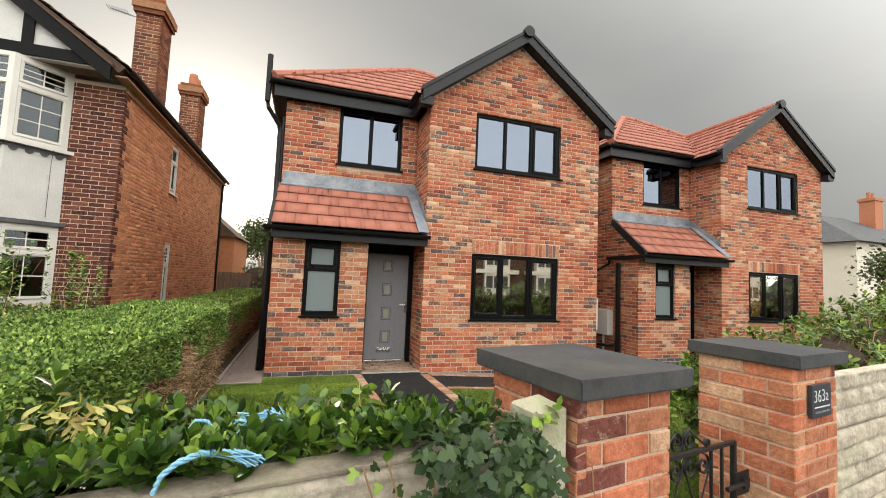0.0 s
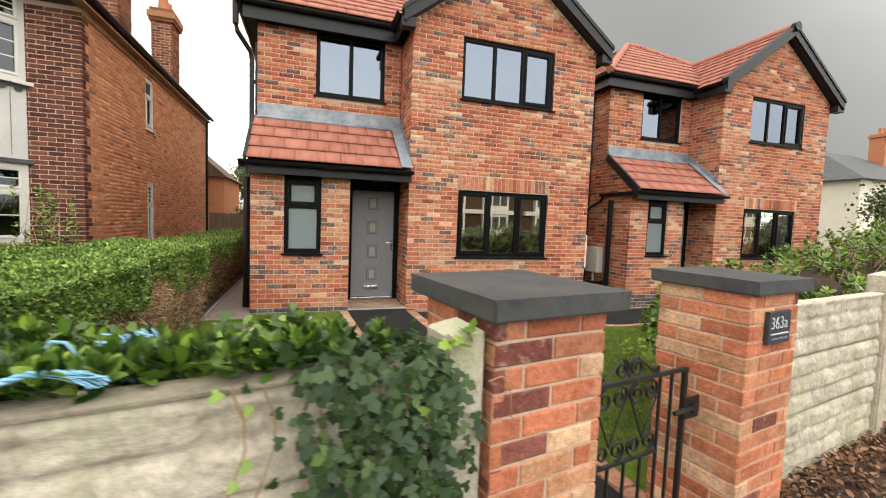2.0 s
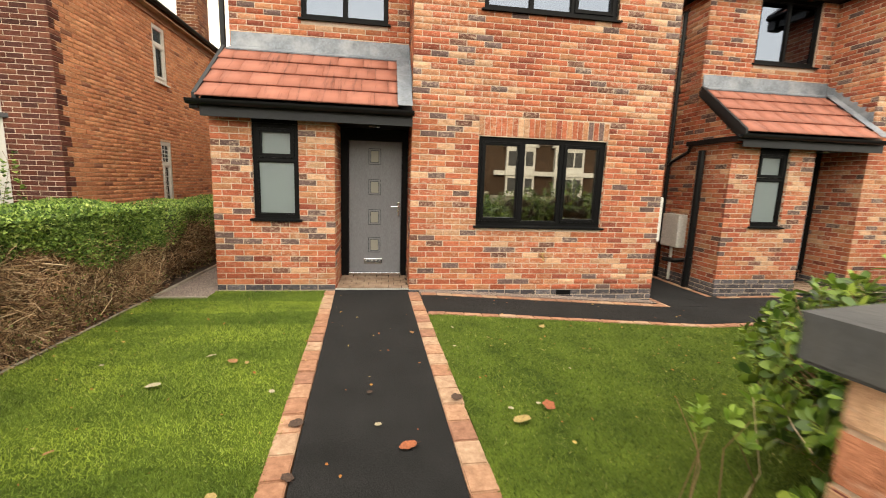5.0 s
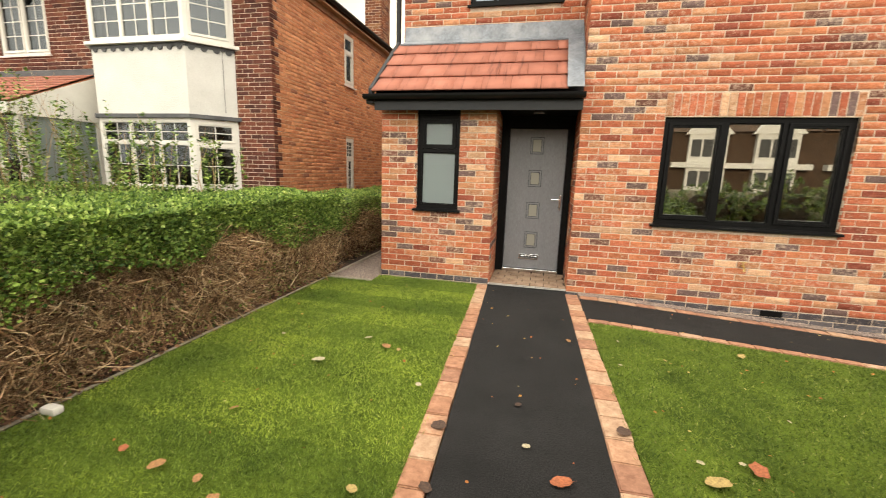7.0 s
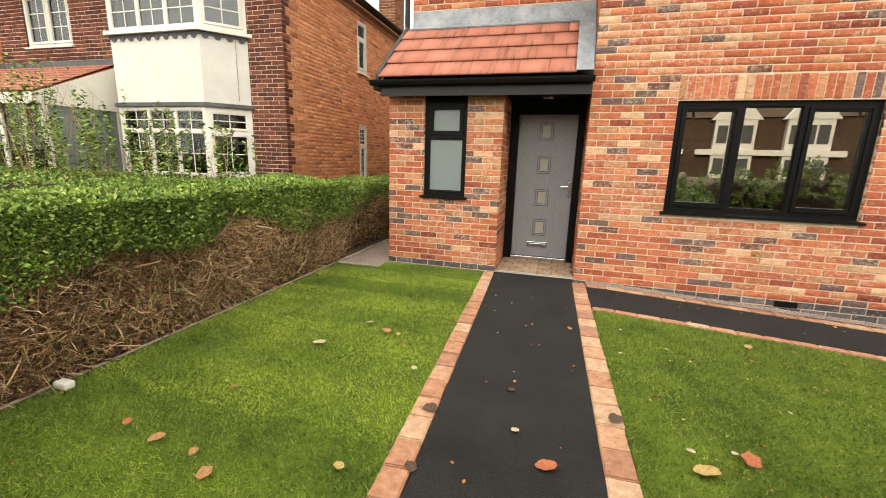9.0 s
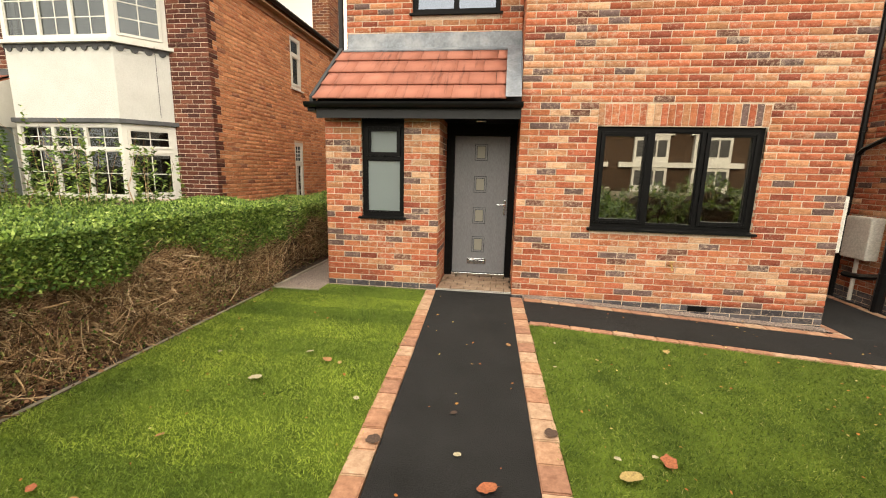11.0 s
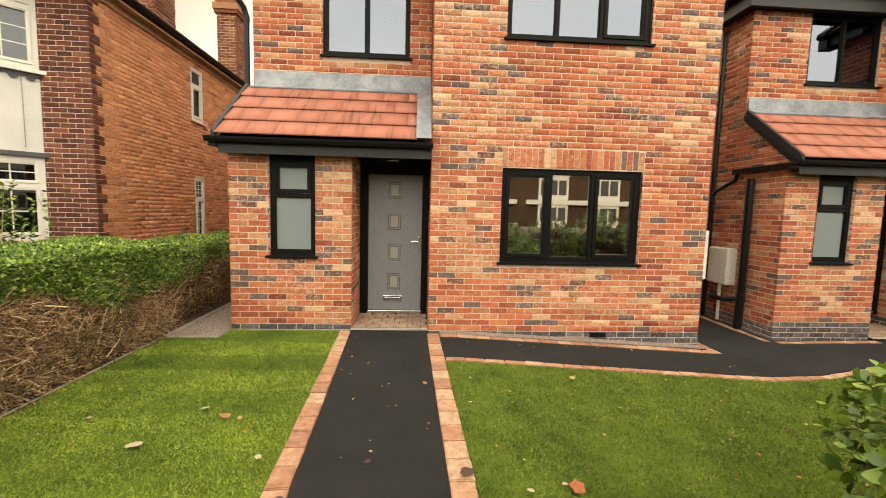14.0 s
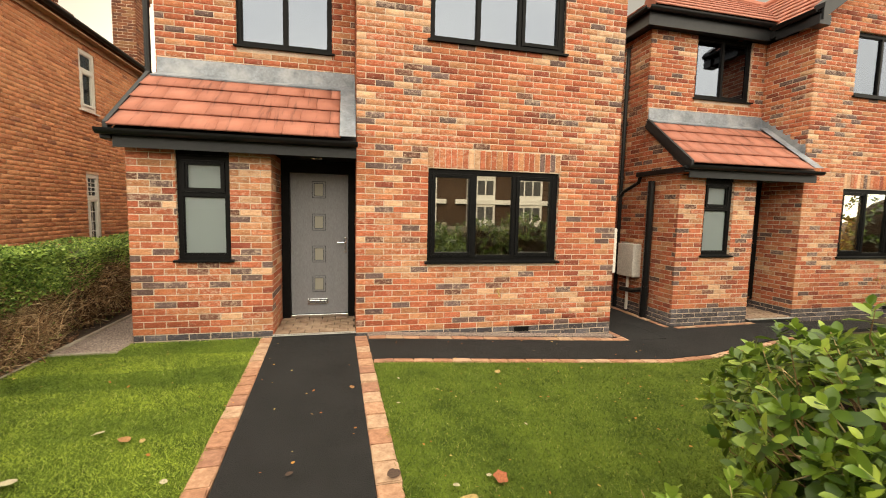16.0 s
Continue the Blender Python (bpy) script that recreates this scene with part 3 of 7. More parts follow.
# ---------------------------------------------------------------- windows and doors
def window(parent, m, w, z0, z1, lights, mat=black_mat, glass=glass_mat, sill=True, outer=0.055, sash=0.05, depth=0.07, set_back=0.045, bars=None, label="", sill_mat=None, curtain=None):
    """A casement window in a face at the pose m, from u = 0 to w. lights: (u0, u1, v0, v1, opening) as shares of the frame."""
    y0, y1 = set_back, set_back + depth
    h = z1 - z0
    inner = lambda l: (outer + l[0] * (w - 2 * outer), outer + l[1] * (w - 2 * outer), z0 + outer + l[2] * (h - 2 * outer), z0 + outer + l[3] * (h - 2 * outer))
    mul = outer * 0.42
    cells = []
    for u0, u1, v0, v1, _ in lights:
        a, b, c, d = inner((u0, u1, v0, v1))
        cells.append((a + (mul if u0 > 0 else 0), b - (mul if u1 < 0.999 else 0), c + (mul if v0 > 0 else 0), d - (mul if v1 < 0.999 else 0)))
    us, zs = sorted({0.0, w, *[x for c in cells for x in c[:2]]}), sorted({z0, z1, *[x for c in cells for x in c[2:]]})
    fr = plate(us, zs, lambda u, z: not any(c[0] < u < c[1] and c[2] < z < c[3] for c in cells), y0, y1, m)
    win = part("window", fr, mat, parent, label)
    for u0, u1, v0, v1, opening in lights:
        a, b, c, d = inner((u0, u1, v0, v1))
        a, b, c, d = a + (mul if u0 > 0 else 0), b - (mul if u1 < 0.999 else 0), c + (mul if v0 > 0 else 0), d - (mul if v1 < 0.999 else 0)
        g = 0.0
        if opening:
            f = y0 - 0.016
            s_, o_ = sash * 0.55, 0.003
            sb = plate([a + o_, a + s_, b - s_, b - o_], [c + o_, c + s_, d - s_, d - o_], lambda u, z: not (a + s_ < u < b - s_ and c + s_ < z < d - s_), f, y0 + 0.028, m)
            sh = part("sash", sb, mat, win)
            sb = plate([a + s_, a + sash, b - sash, b - s_], [c + s_, c + sash, d - sash, d - s_], lambda u, z: not (a + sash < u < b - sash and c + sash < z < d - sash), f + 0.012, y0 + 0.028, m)
            part("bead", sb, mat, win)
            g = sash
        else:
            g = 0.012
            sb = plate([a, a + g, b - g, b], [c, c + g, d - g, d], lambda u, z: not (a + g < u < b - g and c + g < z < d - g), y0 + 0.015, y0 + 0.04, m)
            part("bead", sb, mat, win)
        pn = part("pane", boxes((a + g, b - g, y0 + 0.03, y0 + 0.036, c + g, d - g), m=m), glass, win)
        pn.visible_shadow = False
        if bars:
            nu, nv = bars
            bb = bmesh.new()
            for k in range(1, nu):
                u = a + g + (b - a - 2 * g) * k / nu
                box(bb, u - 0.008, u + 0.008, y0 + 0.024, y0 + 0.0295, c + g, d - g, m=m)
            for k in range(1, nv):
                v = c + g + (d - c - 2 * g) * k / nv
                box(bb, a + g, b - g, y0 + 0.022, y0 + 0.0295, v - 0.008, v + 0.008, m=m)
            part("glazing_bar", bb, mat, win)
    if sill:
        sb = bmesh.new()
        prism(sb, [m @ Vector((-0.035, y, z)) for y, z in ((set_back, z0 + 0.004), (-0.045, z0 - 0.012), (-0.045, z0 - 0.034), (set_back, z0 - 0.03))], (0, 0, 0), m.to_3x3() @ Vector((w + 0.07, 0, 0)))
        part("sill", sb, sill_mat or mat, win)
    return win


def room(parent, x0, x1, y0, y1, z0, z1):
    """A plain room behind a window, open towards the wall."""
    t = 0.05
    bm = boxes((x0 - t, x0, y0, y1, z0, z1), (x1, x1 + t, y0, y1, z0, z1), (x0, x1, y1, y1 + t, z0, z1), (x0, x1, y0, y1, z1, z1 + t))
    ob = part("room_wall", bm, inside_mat, parent)
    part("room_floor", boxes((x0, x1, y0, y1, z0 - t, z0)), room_floor_mat, parent)
    return ob


def tile_slope(parent, a, b, up, courses, width, mat, joined=True, thick=0.022, name="roof_tile", trim=None):
    """Courses of flat interlocking tiles: a, b are the ends of the eave line, up the way to the ridge line (full length)."""
    a, b, up = Vector(a), Vector(b), Vector(up)
    along = (b - a).normalized()
    nrm = along.cross(up).normalized()
    if nrm.z < 0:
        nrm = -nrm
    length, step = (b - a).length, up.length / courses
    d = up.normalized()
    verts, faces = [], []
    quad = [(0, 1, 2, 3), (7, 6, 5, 4), (0, 4, 5, 1), (1, 5, 6, 2), (2, 6, 7, 3), (3, 7, 4, 0)]
    for c in range(courses):
        lo, hi = (0.0, length) if not trim else trim((c + 0.5) / courses)
        u = (c % 2) * width / 2 - width
        while u < hi:
            p, q = max(u, lo), min(u + width - 0.004, hi)
            u += width
            if q - p < 0.02:
                continue
            base = a + d * (c * step)
            lift0, lift1 = thick * 1.15, 0.002
            over = step * 1.04
            cs = [base + along * p + nrm * lift0, base + along * q + nrm * lift0, base + along * q + d * over + nrm * lift1, base + along * p + d * over + nrm * lift1]
            top = [x + nrm * thick for x in cs]
            vv = top + cs
            if joined:
                at = len(verts)
                verts += vv
                faces += [tuple(i + at for i in f) for f in quad]
            else:
                fast_mesh(name, vv, quad, mat, parent)
    if verts:
        tagged(fast_mesh("roof_tiles", verts, faces, mat, parent), kind="stuff")


# ---------------------------------------------------------------- ground
def gz(x):
    """The plot falls gently towards the second house."""
    return -0.17 * min(max((x - 4.3) / 3.2, 0.0), 1.0)


def sheet(name, pts, mat, z=0.0, label="", category="", thick=0.05, fall=True, kind="structure", cuts=12):
    """A ground sheet over a convex outline, following the fall of the plot."""
    bm = bmesh.new()
    lo = [bm.verts.new((x, y, 0)) for x, y in pts]
    bm.faces.new(lo)
    if fall:
        for x in np.linspace(4.3, 7.5, cuts):
            bmesh.ops.bisect_plane(bm, geom=list(bm.verts) + list(bm.edges) + list(bm.faces), plane_co=(x, 0, 0), plane_no=(1, 0, 0))
    for v in bm.verts:
        v.co.z = z + (gz(v.co.x) if fall else 0.0)
    ex = bmesh.ops.extrude_face_region(bm, geom=list(bm.faces))
    for g in ex["geom"]:
        if isinstance(g, bmesh.types.BMVert):
            g.co.z -= thick
    ob = part(name, bm, mat)
    return tagged(ob, label, category, kind=kind)


sheet("ground", [(-400, -400), (400, -400), (400, 400), (-400, 400)], soil_mat, -0.22, "flat earth ground reaching to the horizon", "ground", 0.1, False)

# street side: footway, road and the ground of the plots
STREET = 9.5
SM = pose(2.85, 2.99, 0, 0, 0, STREET)  # along the street line, origin at the gate pillar's outer corner


def street_pts(*pts):
    return [tuple((SM @ Vector((u, v, 0))).to_2d()) for u, v in pts]


sheet("pavement", street_pts((-40, -2.6), (45, -2.6), (45, 0.3), (-40, 0.3)), road_mat, -0.03, "grey asphalt footway beside the garden walls", "pavement", 0.15, False)
sheet("road", street_pts((-60, -10.5), (70, -10.5), (70, -2.75), (-60, -2.75)), road_mat, -0.13, "dark asphalt street in front of the houses", "road", 0.05, False)
sheet("kerb", street_pts((-60, -2.75), (70, -2.75), (70, -2.6), (-60, -2.6)), kerb_mat, -0.02, "pale concrete kerb between footway and road", "kerb", 0.18, False)

sheet("lawn", [(0.90, 3.3), (3.13, 3.3), (3.13, 3.4), (2.866, 8.71), (0.97, 8.71)], turf_mat, -0.005, "freshly mown green front lawn left of the path", "lawn", 0.1, False)
sheet("lawn", [(4.22, 3.45), (12.6, 4.6), (12.6, 8.2), (10.3, 8.1), (8.9, 7.8), (8.2, 7.62), (7.6, 7.57), (4.12, 7.69)], turf_mat, -0.005, "freshly mown green front lawn beside the tarmac path", "lawn", 0.1)
sheet("soil_bed", [(-6.5, 3.0), (0.93, 3.3), (1.0, 16.0), (-6.5, 16.0)], soil_mat, 0.0, "bare brown soil under the hedge", "soil", 0.1, False)
sheet("gravel_path", [(0.97, 8.44), (1.535, 8.44), (1.535, 19), (0.97, 19)], gravel_mat, 0.002, "narrow grey gravel path along the house side", "path", 0.1, False)
sheet("tarmac_path", [(3.287, 3.2), (4.07, 3.2), (3.94, 8.75), (2.995, 8.75)], tarmac_mat, 0.0, "new black tarmac path to the front door", "path", 0.1, False)
sheet("tarmac_path", [(4.1, 7.80), (7.6, 7.70), (8.25, 7.74), (8.95, 7.95), (10.3, 8.25), (12.6, 8.4), (12.6, 8.8), (8.2, 9.0), (8.2, 8.4), (4.1, 8.5)], tarmac_mat, -0.001, "new black tarmac strip in front of the house", "path", 0.1)
sheet("tarmac_path", [(7.5, 8.42), (8.78, 8.42), (8.78, 20), (7.5, 20)], tarmac_mat, -0.003, "black tarmac passage between the two houses", "path", 0.1)
sheet("gravel_strip", [(4.1, 8.62), (7.53, 8.62), (7.53, 8.78), (4.1, 8.78)], gravel_mat, 0.0, "pale gravel drip strip along the house wall", "gravel", 0.1)

# loose gravel stones on the strip and the side path
def pebbles(name, n, x0, x1, y0, y1, size, label):
    base = np.array([(-1, -1, 0), (1, -1, 0), (1, 1, 0), (-1, 1, 0), (0, 0, 1.1)]) * 0.5
    tri = np.array([(0, 1, 4), (1, 2, 4), (2, 3, 4), (3, 0, 4)])
    P0 = np.c_[NP.uniform(x0, x1, n), NP.uniform(y0, y1, n)]
    S = NP.uniform(0.5, 1.2, (n, 3)) * size
    A = NP.uniform(0, 6.28, n)
    b = base[None] * S[:, None]
    x, y = b[..., 0] * np.cos(A)[:, None] - b[..., 1] * np.sin(A)[:, None], b[..., 0] * np.sin(A)[:, None] + b[..., 1] * np.cos(A)[:, None]
    z = b[..., 2] + np.array([gz(p) for p in P0[:, 0]])[:, None]
    v = np.stack([x + P0[:, :1], y + P0[:, 1:], z], -1)
    f = tri[None] + 5 * np.arange(n)[:, None, None]
    tagged(fast_mesh(name, v, f.reshape(-1, 3), gravel_mat), label, "gravel", kind="stuff")


pebbles("gravel", 2200, 4.1, 7.53, 8.6, 8.745, 0.016, "loose pale gravel chips at the foot of the wall")
pebbles("gravel", 5000, 0.97, 1.535, 8.45, 12.0, 0.02, "loose grey gravel chips on the side path")

# ---------------------------------------------------------------- block edging
edging = thing("block_edging", "tumbled brown and buff block paver edging beside the path", "edging", (3.5, 6, 0), kind="structure")


def paver_mesh(length, width, name="paver"):
    key = (name, round(length, 3), round(width, 3))
    if key not in MESHES:
        bm = boxes((0, length, 0, width, -0.05, 0.0))
        bmesh.ops.bevel(bm, geom=[e for e in bm.edges if all(v.co.z > -0.01 for v in e.verts)], offset=0.007, segments=2, affect="EDGES")
        me = bpy.data.meshes.new(name)
        bm.to_mesh(me)
        bm.free()
        me.materials.append(paver_mat)
        MESHES[key] = me
    return MESHES[key]


def edging_row(a, b, length, width, z=0.005, side=1, name="paver", parent=None, fall=True):
    a, b = Vector(a), Vector(b)
    d = (b - a).normalized()
    ang = math.atan2(d.y, d.x)
    n = max(1, round((b - a).length / length))
    step = (b - a).length / n
    for k in range(n):
        ob = new(name, paver_mesh(length, width))
        adopt(ob, parent or edging)
        p = a + d * (k * step)
        mid = p + d * step / 2
        tilt = math.atan2(gz(p.x + d.x * step) - gz(p.x), step) if fall else 0
        ob.matrix_basis = Matrix.Translation((p.x, p.y, z + (gz(p.x) if fall else 0) + R.uniform(-0.003, 0.003))) @ Euler((R.uniform(-0.01, 0.01), -tilt, ang + R.uniform(-0.008, 0.008))).to_matrix().to_4x4() @ Matrix.Diagonal(((step - 0.006) / length, side * R.uniform(0.97, 1.0), 1, 1))


edging_row((3.125, 3.4), (2.866, 8.71), 0.2, 0.135, side=-1)
edging_row((4.075, 3.4), (3.94, 8.62), 0.2, 0.15, side=-1)
edging_row((4.12, 7.69), (7.6, 7.575), 0.2, 0.1)
edging_row((7.6, 7.575), (8.2, 7.61), 0.2, 0.1)
edging_row((8.2, 7.61), (8.9, 7.8), 0.2, 0.1)
edging_row((8.9, 7.8), (10.3, 8.1), 0.2, 0.1)
edging_row((4.11, 8.47), (7.6, 8.40), 0.2, 0.13)
edging_row((7.62, 8.40), (7.62, 9.5), 0.2, 0.1, side=1)
edging_row((8.70, 8.90), (8.70, 11.5), 0.2, 0.1, side=1)
edging_row((8.75, 8.80), (10.3, 8.86), 0.2, 0.1)
kerb = part("lawn_edging", boxes((0.912, 0.935, 3.3, 8.4, -0.05, 0.008), (0.935, 0.97, 8.4, 19, -0.05, 0.025), (0.97, 1.54, 8.40, 8.44, -0.05, 0.012)), kerb_mat)
tagged(kerb, "thin pale concrete edging strip between lawn and hedge", "edging", kind="structure")

# ---------------------------------------------------------------- the new brick house
HB = (1.54, 8.75, 0.0)
house = thing("house", "new two-storey red multi-brick house with black windows and a front gable", "house", HB, "new brick houses")
X0, X1, X2, X3 = 1.54, 3.0, 3.96, 7.53  # porch wall, recess, bay, far corner
YF, YW, YD = 8.75, 9.588, 9.484
ZB, EAVE = -0.26, 4.66
# bay front with its gable
GX, GZ, GE = (X2 + X3) / 2, 6.10, 4.78
BW = (4.842, 6.638, 0.897, 2.066)
UW = (4.836, 6.632, 3.617, 4.655)
TAP_X, TAP_Z = 5.8, 0.48
bay_len = X3 - X2
holes = [(BW[0] - X2, BW[1] - X2, BW[2] - 0.03, BW[3]), (UW[0] - X2, UW[1] - X2, UW[2] - 0.03, UW[3])]
soldiers = (BW[0] - X2 - 0.01, BW[1] - X2 + 0.01, BW[3], BW[3] + 0.232)
fp = face_pose(X2, YF, 0)
slope_t = (GZ - GE) / (bay_len / 2)


def gable_span(z):
    if z < GE:
        return 0.0, bay_len
    c = (z + 0.03 - GE) / slope_t
    return c, bay_len - c


bm = solid(bay_len, ZB, GE, holes, 0.3, fp)
prism(bm, [fp @ Vector(p) for p in ((0.006, 0.007, GE), (bay_len - 0.006, 0.007, GE), (bay_len / 2, 0.007, GZ))], (0, 0, 0), (0, 0.29, 0))
wall_bay = part("wall", bm, mortar_mat, house, "gabled front wall of red, buff and blue bricks in cream mortar")
bay_bricks = bond(bay_len, 0.0, 81, holes + [soldiers], gable_span)
bay_bricks.sort(key=lambda b: abs(b[1] - 1.0) + 0.25 * b[0])
lay(wall_bay, fp, bay_bricks, brick_mat, brick_mat_far, 300)
blue = bond(bay_len, -0.225, 3, [])
lay(wall_bay, fp, blue, blue_mat, blue_mat, 60, "blue_brick")
sold = []
ns = 24
for k in range(ns):
    w = (soldiers[1] - soldiers[0]) / ns
    sold.append((soldiers[0] + w * (k + 0.5), (soldiers[2] + soldiers[3]) / 2 + 0.012, w - 0.008, 0.238))
lay(wall_bay, fp, sold, brick_mat, brick_mat_far, 30, "soldier_brick")
tagged(part("airbrick", boxes((2.1, 2.315, -0.004, 0.02, -0.075, -0.01), m=fp), black_mat, wall_bay))

# bay returns, recess sides, porch front, set-back wall and flanks
def brick_wall(x, y, ang, length, z0, courses, holes, mat_label, singles, thick=0.25, blue_rows=3, shift=0.0, order=None, limit=None):
    f = face_pose(x, y, ang)
    top = z0 + courses * CP
    w = part("wall", solid(length, ZB, top, holes, thick, f), mortar_mat, house, mat_label)
    rise = max(0, blue_rows - 3)
    bs = bond(length, z0 + rise * CP, courses - rise, holes, limit, shift)
    if order:
        bs.sort(key=order)
    lay(w, f, bs, brick_mat, brick_mat_far, singles)
    if blue_rows:
        lay(w, f, bond(length, -0.225, blue_rows, [h for h in holes if h[2] < -0.01]), blue_mat, blue_mat, 30, "blue_brick")
    return w


SW = (2.012, 2.56, 0.932, 2.095)
brick_wall(X2, 10.2, -90, 10.2 - YF - 0.006, 0.0, 62, [], "side of the brick bay beside the door", 120, shift=0.1)
brick_wall(X0, YF, 0, X1 - X0, 0.0, 29, [(SW[0] - X0, SW[1] - X0, SW[2] - 0.03, SW[3] + 0.2)], "porch front wall of multi-coloured brick", 220, blue_rows=4)
brick_wall(X1, YF + 0.006, 90, YD - YF, 0.0, 29, [], "brick side of the door recess", 80, thick=0.2)
UL = (2.468, 3.652, 3.612, 4.66)
brick_wall(X0, YW, 0, X2 - X0 - 0.006, 2.4, 30, [(UL[0] - X0, UL[1] - X0, UL[2] - 0.03, UL[3])], "set-back upper wall of red brick", 150, blue_rows=0)
brick_wall(X0, 18.5, -90, 18.5 - YF - 0.006, 0.0, 29, [], "long brick flank wall", 120, order=lambda b: -b[0])
brick_wall(X0, 18.5, -90, 18.5 - YW - 0.006, 2.175, 33, [], "upper brick flank wall", 60, blue_rows=0, order=lambda b: -b[0])
brick_wall(X3, YF + 0.006, 90, 18.5 - YF, 0.0, 62, [], "far brick flank wall", 40)
part("wall", boxes((X0, X3, 18.4, 18.5, ZB, EAVE), (X0 + 0.3, X3 - 0.3, 10.3, 18.4, 2.35, 2.45), (X0 + 0.01, X3 - 0.01, 9.9, 18.45, EAVE - 0.06, EAVE - 0.01)), mortar_mat, house)
room(house, 4.2, 7.2, YF + 0.31, 12.2, 0.02, 2.35)
room(house, 4.2, 7.2, YF + 0.31, 12.2, 2.6, 4.6)
room(house, 1.8, 3.9, YW + 0.26, 12.2, 2.6, 4.6)
part("worktop", boxes((4.25, 7.15, YF + 0.32, YF + 0.9, 0.86, 0.9)), inside_mat, house)
tap = bmesh.new()
tube(tap, [(5.75, 9.15, 0.9), (5.75, 9.15, 1.12), (5.75, 9.2, 1.16), (5.75, 9.32, 1.16), (5.75, 9.36, 1.1)], 0.018)
part("tap", tap, chrome_mat, house, "chrome kitchen tap behind the window")

for (x0, x1, z0, z1), yf in ((BW, YF), (UW, YF)):
    part("window_reveal", boxes((x0 - 0.003, x0 + 0.012, yf + 0.117, yf + 0.298, z0, z1), (x1 - 0.012, x1 + 0.003, yf + 0.117, yf + 0.298, z0, z1), (x0 + 0.012, x1 - 0.012, yf + 0.117, yf + 0.298, z1 - 0.012, z1 + 0.003)), inside_mat, house, "white plastered reveal")
bt = bmesh.new()
tube(bt, [(TAP_X, YF - 0.001, TAP_Z), (TAP_X, YF - 0.05, TAP_Z)], 0.014, 8)
tube(bt, [(TAP_X, YF - 0.045, TAP_Z), (TAP_X, YF - 0.075, TAP_Z - 0.01), (TAP_X, YF - 0.085, TAP_Z - 0.055)], 0.011, 8)
tube(bt, [(TAP_X, YF - 0.045, TAP_Z), (TAP_X, YF - 0.045, TAP_Z + 0.045)], 0.008, 6)
tube(bt, [(TAP_X - 0.03, YF - 0.045, TAP_Z + 0.047), (TAP_X + 0.03, YF - 0.045, TAP_Z + 0.047)], 0.006, 6)
garden_tap = part("garden_tap", bt, brass_mat, wall_bay, "small brass outside tap")
L3 = [(0, 0.335, 0, 1, True), (0.335, 0.665, 0, 1, False), (0.665, 1, 0, 1, True)]
window(house, pose(BW[0], YF, 0), BW[1] - BW[0], BW[2], BW[3], L3, label="wide black three-light kitchen window")
window(house, pose(UW[0], YF, 0), UW[1] - UW[0], UW[2], UW[3], [(0, 0.335, 0, 1, False), (0.335, 0.665, 0, 1, False), (0.665, 1, 0, 1, True)], glass=upper_glass_mat, label="black three-light bedroom window reflecting the sky")
window(house, pose(UL[0], YW, 0), UL[1] - UL[0], UL[2], UL[3], [(0, 0.5, 0, 1, False), (0.5, 1, 0, 1, False)], glass=upper_glass_mat, label="black two-light upper window")
window(house, pose(SW[0], YF, 0), SW[1] - SW[0], SW[2], SW[3], [(0, 1, 0, 0.64, False), (0, 1, 0.64, 1, True)], glass=frost_mat, label="slim black window with obscured glass")
part("window_lintel", boxes((SW[0], SW[1], YF + 0.03, YF + 0.2, SW[3], SW[3] + 0.2)), black_mat, house)
part("room_wall", boxes((SW[0] - 0.2, SW[1] + 0.2, YF + 0.6, YF + 0.65, 0.5, 2.3), (X0 + 0.26, SW[0] - 0.2, YF + 0.26, YF + 0.6, 0.5, 2.3)), inside_mat, house)

# door
door = part("door", boxes((3.115, 3.865, YD, YD + 0.05, 0.088, 2.0), bevel=0.004), door_mat, house, "grey composite front door with four small square panes, closed")
fr = boxes((X1 + 0.0, 3.108, YD - 0.02, YD + 0.07, 0.03, 2.1), (3.872, X2 - 0.008, YD - 0.02, YD + 0.07, 0.03, 2.1), (3.108, 3.872, YD - 0.02, YD + 0.07, 2.006, 2.1))
part("door_frame", fr, black_mat, door, "black door frame")
part("threshold", boxes((3.108, 3.872, YD - 0.035, YD + 0.05, 0.04, 0.082), bevel=0.004), chrome_mat, door, "bright metal threshold")
for zc in (1.785, 1.348, 0.912, 0.5):
    g = boxes((3.40, 3.56, YD - 0.012, YD + 0.002, zc - 0.105, zc - 0.08), (3.40, 3.56, YD - 0.012, YD + 0.002, zc + 0.08, zc + 0.105), (3.40, 3.425, YD - 0.012, YD + 0.002, zc - 0.08, zc + 0.08), (3.535, 3.56, YD - 0.012, YD + 0.002, zc - 0.08, zc + 0.08), bevel=0.004)
    part("pane_surround", g, door_mat, door)
    for half, height, rim, y0, y1 in ((0.088, 0.113, 0.0075, YD - 0.005, YD + 0.002), (0.0605, 0.086, 0.0065, YD - 0.0145, YD - 0.0125)):
        u_, w_ = half - rim, height - rim
        g = plate([3.48 - half, 3.48 - u_, 3.48 + u_, 3.48 + half], [zc - height, zc - w_, zc + w_, zc + height], lambda u, z: abs(u - 3.48) > u_ or abs(z - zc) > w_, y0, y1, Matrix.Identity(4))
        part("gasket", g, plaque_mat, door)
    part("pane", boxes((3.426, 3.534, YD - 0.004, YD - 0.001, zc - 0.079, zc + 0.079)), olive_mat, door, "small square obscured pane")
lb = part("letter_box", boxes((3.33, 3.6, YD - 0.014, YD + 0.001, 0.215, 0.295), bevel=0.004), chrome_mat, door, "chrome letter box")
